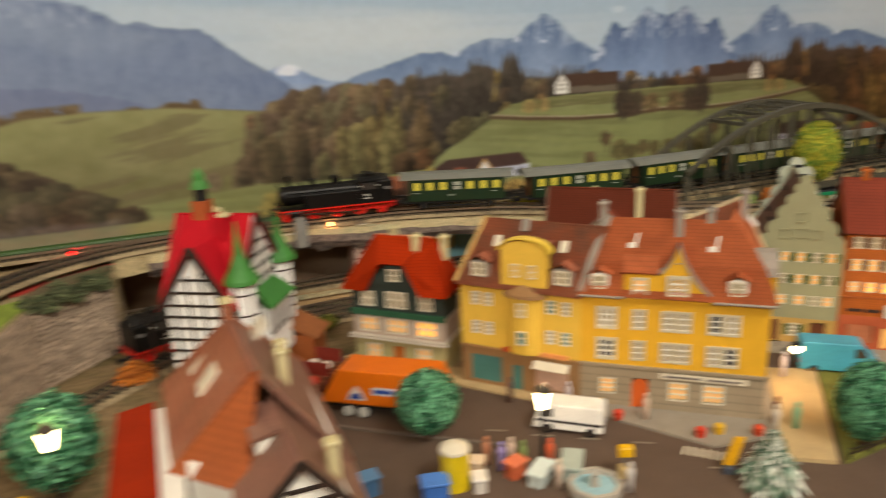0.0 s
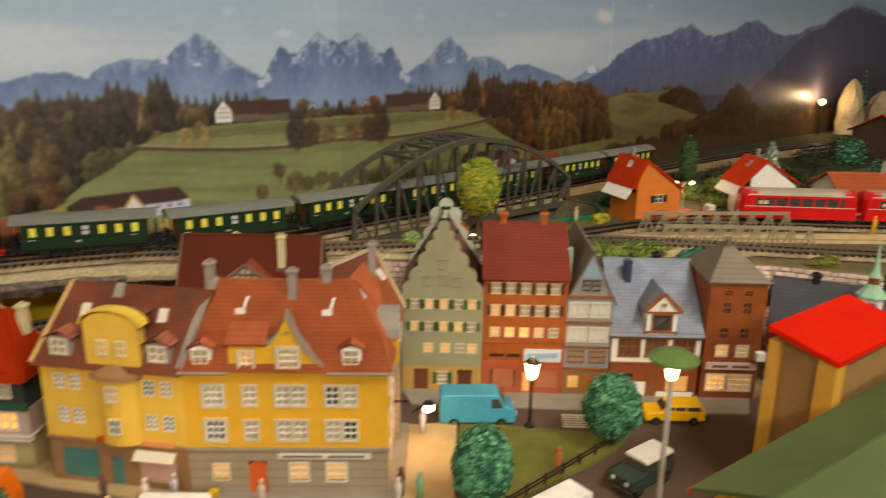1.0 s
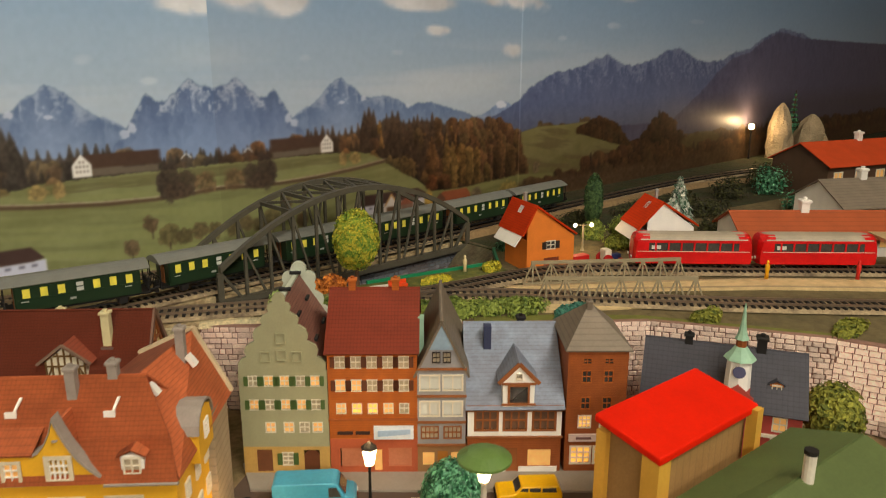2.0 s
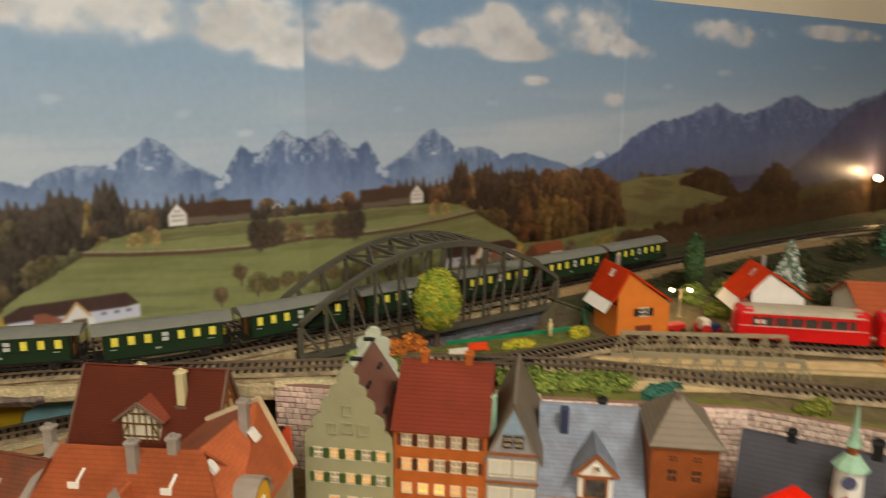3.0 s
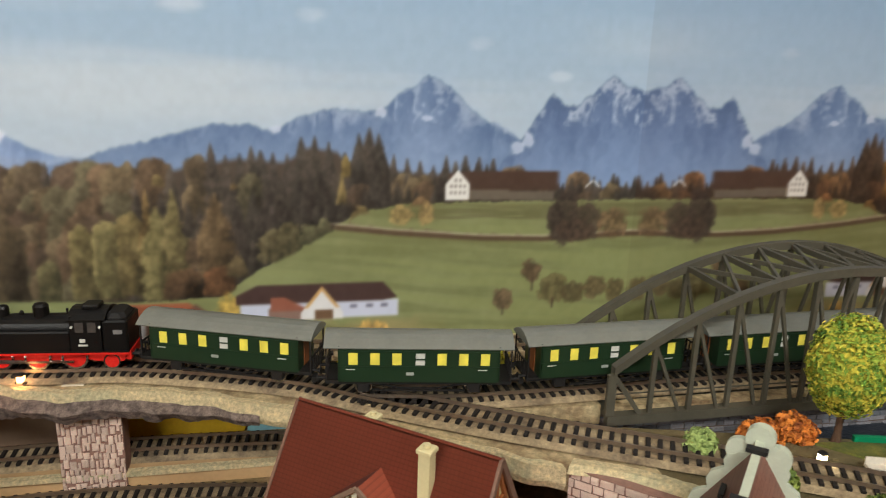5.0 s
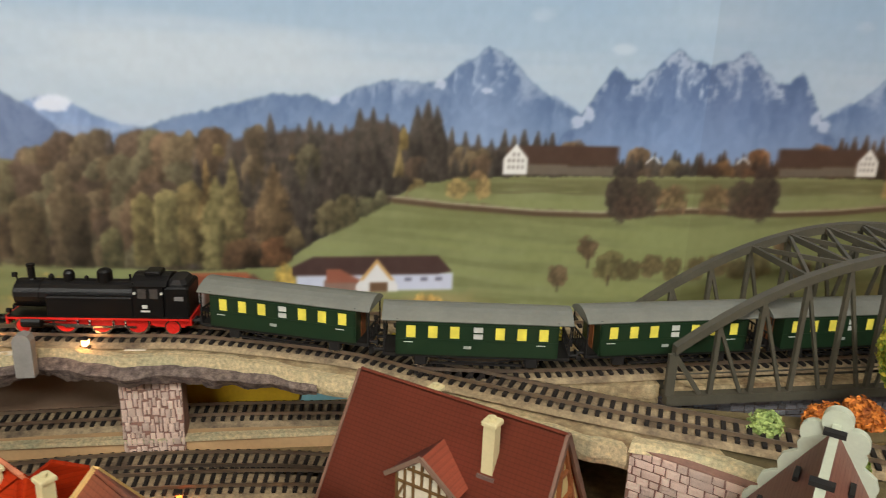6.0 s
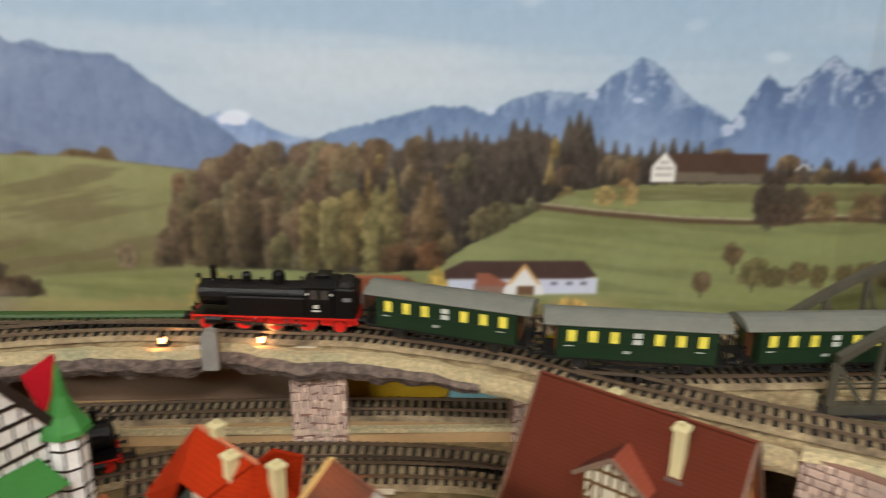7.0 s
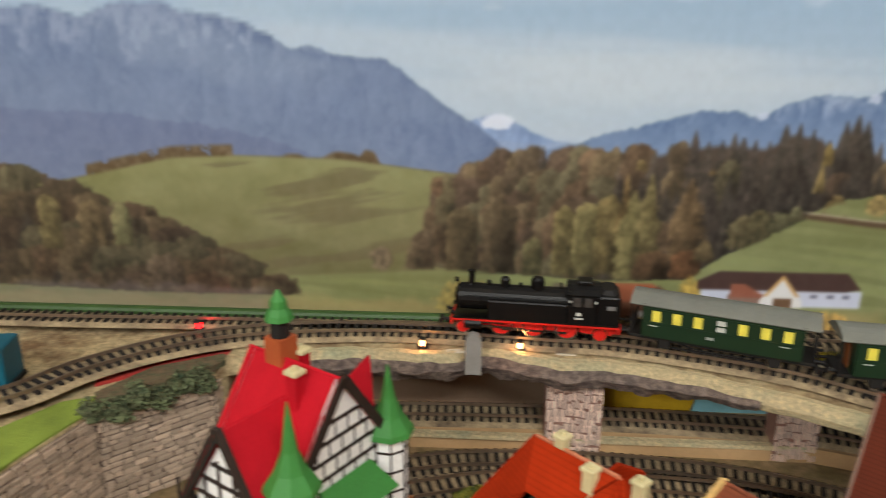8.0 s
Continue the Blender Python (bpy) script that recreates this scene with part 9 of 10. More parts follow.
delivery_van("sky blue delivery van parked on the road", (0.500, 0.385), -38, plain(70, 156, 184, 0.35))
delivery_van("yellow delivery van parked beside the lower track", (-0.095, 0.4245), 4, plain(232, 176, 8, 0.35))
bus_van("white minibus with dark stripe passing the yellow houses", (0.2650, 0.4005), 140)
bus_van("white minibus with dark stripe waiting at the lawn", (0.448, 0.2580), 178)
estate_car("bright yellow estate car at the kerb", (0.622, 0.290), 140, plain(236, 178, 10, 0.35))
jeep("dark green off-road car with white hard top", (0.530, 0.2530), 177)
caravan("orange twin-axle trailer with blue and white emblem", (0.157, 0.483), -37)


# ---- street lamps and signals ----
def lantern_lamp(label, at, h, pole, watts):
    o = thing("street_lamp", label, "street lamp", at)
    part("base", Mesh().lathe([(0.0040, 0), (0.0036, 0.0015), (0.0016, 0.004)]), pole, o)
    part("pole", Mesh().lathe([(0.0014, 0.003), (0.0010, h * 0.5), (0.0009, h - 0.0125)]), pole, o)
    part("lantern", Mesh().lathe([(0.0034, h - 0.0125), (0.0058, h)], n=6), M_BULB, o, "glowing lantern glass")
    part("cap", Mesh().lathe([(0.0062, h), (0.0028, h + 0.003), (0.0006, h + 0.005)], n=6), pole, o)
    bulb("lantern_bulb", (at[0], at[1], at[2] + h + 0.0065), watts)
    return o


lantern_lamp("black street lamp with glowing lantern", (0.523, 0.350, 0.003), 0.053, M_DARK, 0.03)
lantern_lamp("black street lamp with glowing lantern before a dark tree", (-0.064, 0.445, 0.0), 0.060, M_DARK, 0.02)
lantern_lamp("black street lamp with glowing lantern", (0.226, 0.372, 0.0005), 0.052, M_DARK, 0.03)


def disc_lamp(label, at, h):
    o = thing("street_lamp", label, "street lamp", at)
    pole = plain(176, 172, 162, 0.5)
    part("base", Mesh().lathe([(0.0045, 0), (0.0042, 0.002), (0.0030, 0.005), (0.002, 0.008)], n=12), pole, o)
    part("pole", Mesh().lathe([(0.0019, 0.006), (0.0016, h - 0.014)], n=10), pole, o)
    part("lantern", Mesh().lathe([(0.0030, h - 0.014), (0.0056, h - 0.0015)], n=8), M_BULB, o, "glowing lantern glass")
    part("shade", Mesh().lathe([(0.0150, h - 0.0015), (0.0150, h), (0.009, h + 0.0035), (0.0012, h + 0.0052)], n=20), plain(92, 120, 60, 0.4), o, "green disc shade")
    bulb("lantern_bulb", (at[0], at[1], at[2] + h - 0.018), 0.03)
    return o


disc_lamp("pale street lamp with green disc shade", (0.509, 0.226, 0.0005), 0.108)


def twin_lamp(label, at, h, watts):
    o = thing("platform_lamp", label, "street lamp", at)
    part("pole", Mesh().lathe([(0.0030, 0), (0.0014, 0.004), (0.0010, h)], n=8), M_TRUSS, o)
    for sg in (-1, 1):
        part("arm", Mesh().bar((0, 0, h - 0.002), (sg * 0.0085, -sg * 0.006, h), 0.001, 0.001), M_TRUSS, o)
        part("globe", Mesh().lathe([(0.0006, h - 0.0040), (0.0026, h - 0.0025), (0.0026, h - 0.0005), (0.0012, h + 0.0008)], (sg * 0.0085, -sg * 0.006, 0), 10), M_BULB, o)
        bulb("globe_bulb", (at[0] + sg * 0.0085, at[1] - sg * 0.006, at[2] + h - 0.0065), watts)
    return o


twin_lamp("platform lamp with two glowing globes", (0.985, 0.523, DECK), 0.034, 0.025)
wl = thing("wall_lantern", "glowing wall lantern of the yellow apartment house", "lamp", (0.441, 0.372, 0.033))
part("globe", Mesh().lathe([(0.0008, 0.0), (0.0040, 0.0025), (0.0042, 0.0050), (0.0015, 0.0075)], n=12), M_BULB, wl)
part("cap", Mesh().lathe([(0.0040, 0.0070), (0.0030, 0.0085), (0.0008, 0.0095)], n=12), M_DARK, wl)
part("bracket", Mesh().bar((-0.019, -0.006, 0.009), (0, 0, 0.009), 0.0010, 0.0010), M_DARK, wl)
bulb("wall_bulb", (0.441, 0.372, 0.031), 0.03)


def switch_lantern(label, at, glow_mat, watts, colour):
    o = thing("switch_lantern", label, "signal lamp", at, random.Random(str(at)).uniform(-20, 20))
    part("housing", Mesh().chamfered(-0.0042, -0.0026, 0, 0.0042, 0.0026, 0.0030, 0.0006), M_DARK, o)
    part("lens", Mesh().box(-0.0022, -0.0026, 0.0026, 0.0014, 0.0014, 0.0072), glow_mat, o)
    part("cap", Mesh().chamfered(-0.0027, -0.0030, 0.0072, 0.0019, 0.0018, 0.0085, 0.0005), M_DARK, o)
    if watts:
        bulb("switch_bulb", (at[0], at[1] - 0.008, at[2] + 0.006), watts, colour, 0.002)
    return o


M_SWITCH = glow("switch_lens_glow", rgb(255, 190, 120), 7.0)
for x, y, z, g, wt, c, lab in ((0.110, 0.7425, DECK, M_SWITCH, 0.006, (1, 0.4, 0.12), "low switch lantern glowing orange beside the track"), (0.182, 0.7425, DECK, M_SWITCH, 0.006, (1, 0.4, 0.12), "low switch lantern glowing orange beside the track"),
                               (-0.066, 0.762, DECK, M_REDGLOW, 0.006, (1, 0.05, 0.05), "low red glowing switch lantern by the siding"), (0.250, 0.6755, 0.0, M_ORANGEGLOW, 0.004, (1, 0.3, 0.06), "low orange switch lantern at the lower turnout"),
                               (0.204, 0.6745, 0.0, M_ORANGEGLOW, 0.0, None, "low orange switch lantern at the lower turnout"), (0.359, 0.742, DECK, M_WPANE, 0.0, None, "black switch lantern with a white disc"), (0.661, 0.569, DECK, M_BULB, 0.003, (1, 0.8, 0.5), "small lamp glowing beside the main line")):
    switch_lantern(lab, (x, y, z), g, wt, c)
post = thing("marker_stone", "grey round-topped marker stone on the deck edge", "post", (0.1475, 0.7285, DECK - 0.012))
part("stone_body", Mesh().prism([(-0.0058, 0), (0.0058, 0), (0.0058, 0.026), (0.0040, 0.0295), (0, 0.031), (-0.0040, 0.0295), (-0.0058, 0.026)], -0.004, 0.004, "y"), mat("grey_marker", rgb(140, 136, 130), 0.8, 0.12, 100, 600), post)

# ---- the tower, hall and far village ----
def plank_tower():
    o = thing("wooden_tower", "brown boarded tower with yellow posts and flat red roof", "tower", (0.6235, 0.1775, 0), -3.0)
    w, d, H = 0.097, 0.0405, 0.111
    wood, post_m = mat("brown_boards", rgb(150, 116, 70), 0.7, 0.16, 60, 500, 0.5, 0.0006, columns=150), mat("yellow_posts", rgb(206, 158, 62), 0.6, 0.1, 60, 500)
    part("core", Mesh().prism([(-d / 2 + 0.003, 0), (d / 2 - 0.003, 0), (d / 2 - 0.003, H + 0.0045), (-d / 2 + 0.003, H - 0.0033)], -w / 2 + 0.003, w / 2 - 0.003, "x"), wood, o)
    for sx in (-1, 1):
        for sy in (-1, 1):
            part("corner_post", Mesh().box(sx * w / 2 - 0.006, sy * d / 2 - 0.006, 0, sx * w / 2 + 0.001, sy * d / 2 + 0.001, H) if sx > 0 else Mesh().box(-w / 2 - 0.001, sy * d / 2 - 0.006 if sy > 0 else -d / 2 - 0.001, 0, -w / 2 + 0.010, sy * d / 2 + 0.001 if sy > 0 else -d / 2 + 0.010, H), post_m, o)
    e = 0.0022
    ob = part("roof", Mesh().rings([[(-w / 2 - e, -d / 2 - e, H - 0.004 + k), (w / 2 + e, -d / 2 - e, H - 0.004 + k), (w / 2 + e, d / 2 + e, H + 0.005 + k), (-w / 2 - e, d / 2 + e, H + 0.005 + k)] for k in (0, 0.005)]), mat("signal_red_roof", rgb(214, 28, 4), 0.6, 0.10, 40, 500, 0.2, 0.0004, spec=0.12), o)
    bev = ob.modifiers.new("soft_edges", "BEVEL")
    bev.width, bev.segments = 0.0012, 2


def green_hall():
    o = thing("hall", "low yellow hall with moss green roof and white chimney", "building", (0.439, 0.167, 0), math.degrees(math.atan2(-0.027, 0.256)))
    W, D = 0.258, 0.15
    yel, grn = mat("hall_yellow", rgb(224, 170, 40), 0.6, 0.1, 50, 500), mat("moss_green_roof", rgb(80, 94, 50), 0.7, 0.16, 40, 500, 0.3, 0.0006)
    part("wall", Mesh().box(0.008, -0.006, 0, W, -0.010, 0.074), yel, o)
    part("wall", Mesh().box(0.008, -D, 0, 0.012, -0.006, 0.060), yel, o)
    part("roof", Mesh().slab((0, 0, 0.078), (0, -0.042, 0.0965), (W, -0.042, 0.105), (W, 0, 0.091), 0.002), grn, o)
    part("roof", Mesh().slab((0, -0.042, 0.0965), (0, -D, 0.066), (W, -D, 0.070), (W, -0.042, 0.105), 0.002), grn, o)
    part("gutter", Mesh().tube((0, 0.001, 0.0775), (W, 0.001, 0.0905), 0.0014), plain(196, 60, 30), o)
    part("chimney", Mesh().tube((0.190, -0.045, 0.095), (0.190, -0.045, 0.119), 0.0032, n=12), plain(214, 206, 190), o)
    part("chimney_cap", Mesh().tube((0.190, -0.045, 0.119), (0.190, -0.045, 0.1215), 0.0036, n=12), M_DARK, o)


def spire_house():
    at, rz, W = place((0.750, 0.279), (0.808, 0.174))
    o = thing("town_hall", "red plastered town hall with dark slate roof and copper spire", "house", at, rz)
    D, H, R = 0.062, 0.052, 0.086
    redw = mat("red_plaster", rgb(166, 66, 56), 0.7, 0.12, 60, 600)
    holes = [(x, z, 0.009, 0.011) for z in (0.019, 0.038) for x in (0.016, 0.036, 0.084, 0.104)]
    front(o, "front_wall", W, 0, H, holes, redw)
    shell(o, W, D, H, redw)
    for x, z, w, d in holes:
        window(o, x, z, w, d, M_LITDIM if x > 0.09 else M_CURTAIN, (2, 2), y=0.0004)
    part("cornice", Mesh().box(-0.001, -0.002, 0.0265, W + 0.001, 0, 0.029), M_FRAME, o)
    roof_side(o, W, D, H, R, M_DARKSLATE, 0.005, wall=redw)
    tx = 0.070
    part("turret", Mesh().lathe([(0.0100, 0.0), (0.0100, 0.066)], (tx, -0.001, 0), 8), redw, o)
    part("turret_stage", Mesh().lathe([(0.0098, 0.066), (0.0090, 0.0905)], (tx, -0.001, 0), 8), M_WHITE, o)
    part("turret_roof", Mesh().lathe([(0.0122, 0.0900), (0.0114, 0.0915), (0.0070, 0.0965), (0.0048, 0.1000)], (tx, -0.001, 0), 8), M_COPPER, o)
    part("belfry", Mesh().lathe([(0.0040, 0.1000), (0.0038, 0.1065)], (tx, -0.001, 0), 8), M_BRICKDARK, o)
    part("spire", Mesh().lathe([(0.0054, 0.1060), (0.0036, 0.1100), (0.0022, 0.1170), (0.0005, 0.1350)], (tx, -0.001, 0), 8), M_COPPER, o)
    part("clock_gable", Mesh().prism([(tx - 0.012, 0.045), (tx + 0.012, 0.045), (tx + 0.012, 0.062), (tx, 0.072), (tx - 0.012, 0.062)], -0.0125, -0.0105, "y"), redw, o)
    part("clock", Mesh().tube((tx, -0.0090, 0.0815), (tx, -0.0105, 0.0815), 0.0048, n=14), plain(90, 90, 120), o)
    chimney(o, 0.032, D / 2, R - 0.004, R + 0.006, M_DARK, 0.006)
    chimney(o, 0.088, D / 2, R - 0.004, R + 0.010, M_DARK, 0.007)
    dormer(o, 0.100, 0.010, 0.058, 0.010, 0.010, 0.014, plain(196, 120, 60), M_DARKSLATE, M_LITDIM)


def small_house(label, at, rz, W, D, left, apex, right, wall, roof):
    """A little house with a lopsided saddle roof, its gable to the front; left, apex and right are (x, z) of the roof's ends."""
    o = thing("village_house", label, "house", at, rz)
    H = min(left[1], right[1]) - 0.004
    holes = [(W * 0.50, H * 0.80, 0.0105, 0.0085), (W * 0.52, 0.0075, 0.020, 0.013)]
    front(o, "front_wall", W, 0, H, holes, wall)
    shell(o, W, D, H, wall)
    window(o, *holes[0], M_GLASS, (2, 2), y=0.0004, shutters=M_BEAM)
    part("door", Mesh().box(holes[1][0] - 0.010, 0.0006, 0.001, holes[1][0] + 0.010, 0.0016, 0.014), plain(120, 56, 34), o)
    for y in (0.0, D - 0.002):
        part("gable_wall", Mesh().prism([(0, H), (W, H), (W, right[1] - 0.003), (apex[0], apex[1] - 0.002), (0, left[1] + (apex[1] - left[1]) * (-left[0]) / (apex[0] - left[0]) - 0.002)], y, y + 0.002, "y"), wall, o)
    part("roof", Mesh().slab((left[0], -0.003, left[1]), (apex[0], -0.003, apex[1]), (apex[0], D + 0.003, apex[1]), (left[0], D + 0.003, left[1]), -0.002), roof, o)
    part("roof", Mesh().slab((apex[0], -0.003, apex[1]), (right[0], -0.003, right[1]), (right[0], D + 0.003, right[1]), (apex[0], D + 0.003, apex[1]), -0.002), roof, o)
    part("eave_board", Mesh().slab((left[0] - 0.008, D * 0.02, left[1] - 0.012), (left[0] + 0.001, D * 0.02, left[1]), (left[0] + 0.001, D * 0.98, left[1]), (left[0] - 0.008, D * 0.98, left[1] - 0.012), -0.0014), M_WHITE, o, "white lower roof strip")
    f = lambda k: (left[0] + (apex[0] - left[0]) * k, left[1] + (apex[1] - left[1]) * k)
    (xa, za), (xb, zb) = f(0.62), f(0.85)
    part("skylight", Mesh().slab((xa, D * 0.42, za), (xb, D * 0.42, zb), (xb, D * 0.58, zb), (xa, D * 0.58, za), -0.0034), M_WHITE, o)
    chimney(o, apex[0] + 0.008, D * 0.75, apex[1] - 0.012, apex[1] + 0.006, plain(150, 146, 138, 0.6), 0.0034)
    return o


def far_house(name, label, at, rz, W, D, H, R, wall, roof, n):
    o = thing(name, label, "house", at, rz)
    holes = [(W * (k + 0.5) / n, H * 0.6, W / n * 0.35, H * 0.3) for k in range(n)]
    front(o, "front_wall", W, 0, H, holes, wall)
    shell(o, W, D, H, wall)
    for hl in holes:
        window(o, *hl, M_LITDIM, (2, 1), y=0.0004)
    roof_side(o, W, D, H, R, roof, 0.008, wall=wall)
    chimney(o, W * 0.45, D * 0.5, R - 0.01, R + 0.012, M_WHITE, 0.010)
    return o


plank_tower()
green_hall()
spire_house()
small_house("orange village house with bright red roof", (0.861, 0.506, DECK), -19, 0.0615, 0.052, (-0.008, 0.043), (0.010, 0.0765), (0.064, 0.040), mat("orange_plaster", rgb(222, 124, 44), 0.7, 0.1, 60, 500), M_REDROOF2)
small_house("white village house with bright red roof", (1.000, 0.442, DECK), -35, 0.0575, 0.052, (-0.013, 0.040), (0.017, 0.072), (0.0625, 0.043), M_WHITE, M_REDROOF2)
far_house("station_building", "low white station building with red-brown roof", (1.105, 0.375, DECK), -42, 0.20, 0.085, 0.026, 0.047, M_WHITE, mat("station_roof", rgb(170, 84, 46), 0.65, 0.14, 50, 500, 0.4, 0.0006, courses=260), 4)
far_house("platform_canopy_house", "grey-roofed house beside the station", (1.33, 0.345, DECK), -30, 0.15, 0.10, 0.036, 0.064, M_WHITE, M_GREYROOF, 3)
for px, py, pw, lab in ((1.20, 0.185, 0.16, "flat beige platform canopy beside the red railbus"),):
    c = thing("platform_canopy", lab, "canopy", (px, py, DECK), rb)
    part("canopy_roof", Mesh().box(-pw / 2, -0.022, 0.040, pw / 2, 0.022, 0.044), plain(186, 158, 116), c)
    part("fascia", Mesh().box(-pw / 2, -0.024, 0.034, pw / 2, -0.022, 0.044), plain(206, 124, 44), c)
    for k in range(4):
        part("post", Mesh().tube((-pw / 2 + 0.02 + k * pw / 3.6, 0, 0), (-pw / 2 + 0.02 + k * pw / 3.6, 0, 0.040), 0.0014), M_DARK, c)
far_house("brown_hall", "dark brown timber hall with orange-red roof", (1.56, 0.455, DECK), -20, 0.30, 0.12, 0.058, 0.088, mat("dark_brown_boards", rgb(84, 62, 46), 0.75, 0.14, 50, 500, 0.3, 0.0006), mat("hall_red_roof", rgb(206, 76, 34), 0.6, 0.1, 50, 500, 0.3, 0.0006), 6)
M_PLATFORM = mat("beige_platform", rgb(206, 180, 132), 0.85, 0.22, 90, 900, 0.5, 0.0006)
p = thing("platform", "sand-coloured station platform between the tracks", "platform", (0, 0, DECK))
part("platform_slab", Mesh().prism([(0.797, 0.480), (0.800, 0.456), (0.887, 0.387), (0.997, 0.296), (1.160, 0.135), (1.185, 0.155), (1.028, 0.310), (0.908, 0.401)], 0.0, 0.0030), M_PLATFORM, p)
kerb = plain(168, 146, 112, 0.8)
for side in ([(0.8015, 0.4565), (0.888, 0.3885), (0.998, 0.2975), (1.161, 0.1370)], [(0.7985, 0.4775), (0.907, 0.3995), (1.027, 0.3085), (1.184, 0.1540)]):
    for a, b in zip(side, side[1:]):
        part("platform_kerb", Mesh().bar((*a, 0.0034), (*b, 0.0034), 0.0018, 0.0018), kerb, p, "darker platform edge")
solo("platform_strip", Mesh().prism([(0.752, 0.418), (0.846, 0.352), (0.945, 0.271), (0.961, 0.278), (0.862, 0.363), (0.761, 0.434)], DECK, DECK + 0.0021), M_PLATFORM, "beige strip between the main line and the wall top", "path", "structure")
solo("retaining_strip", Mesh().prism([(0.700, 0.425), (0.774, 0.370), (0.823, 0.324), (0.904, 0.192), (0.915, 0.198), (0.832, 0.335), (0.784, 0.384), (0.710, 0.438)], DECK, DECK + 0.0016), M_GRASS, "dull green flock strip along the wall top", "grass", "structure")

# pale rock with its floodlight
def rock(label, at, h, rx, ry, seed, material):
    o = thing("rock", label, "rock", at)
    rings = []
    for k in range(12):
        t = k / 11
        r = (1 - t**4) * 0.9 + 0.1
        rings.append([(rx * r * (1 + 0.35 * noise.noise((math.cos(a) * 2 + seed, math.sin(a) * 2, t * 3))) * math.cos(a), ry * r * (1 + 0.35 * noise.noise((math.cos(a) * 2, math.sin(a) * 2 + seed, t * 4))) * math.sin(a), h * t) for a in [2 * math.pi * j / 18 for j in range(18)]])
    part("rock_body", Mesh().rings(rings), material, o)
    return o


M_ROCK = mat("pale_rock", rgb(190, 170, 136), 0.85, 0.25, 25, 300, 1.0, 0.004)
M_BROWNROCK = mat("brown_cork_rock", rgb(140, 104, 72), 0.9, 0.35, 120, 700, 1.0, 0.003, second=rgb(82, 62, 48), share=0.4, patch=70)
rock("brown cork rock at the edge of the pond", (0.852, 0.612, 0.050), 0.018, 0.016, 0.012, 13, M_BROWNROCK)
rock("low brown cork rock at the edge of the pond", (0.835, 0.592, 0.050), 0.010, 0.013, 0.009, 17, M_BROWNROCK)
rock("tall pale plaster rock beside the railway", (2.02, 0.742, DECK), 0.128, 0.032, 0.028, 3, M_ROCK)
rock("smaller pale plaster rock behind the brown hall", (2.13, 0.715, DECK), 0.098, 0.040, 0.035, 7, M_ROCK)
fl = thing("flood_lamp", "small floodlight on a pole lighting the rock", "lamp", (1.945, 0.776, DECK))
part("pole", Mesh().tube((0, 0, 0), (0, 0, 0.070), 0.0016), M_DARK, fl)
part("lamp_head", Mesh().lathe([(0.002, 0.068), (0.0070, 0.072), (0.0070, 0.079), (0.002, 0.082)], n=12), M_BULB, fl)
bulb("flood_bulb", (1.936, 0.765, DECK + 0.088), 0.42, (1.0, 0.66, 0.34), 0.006)

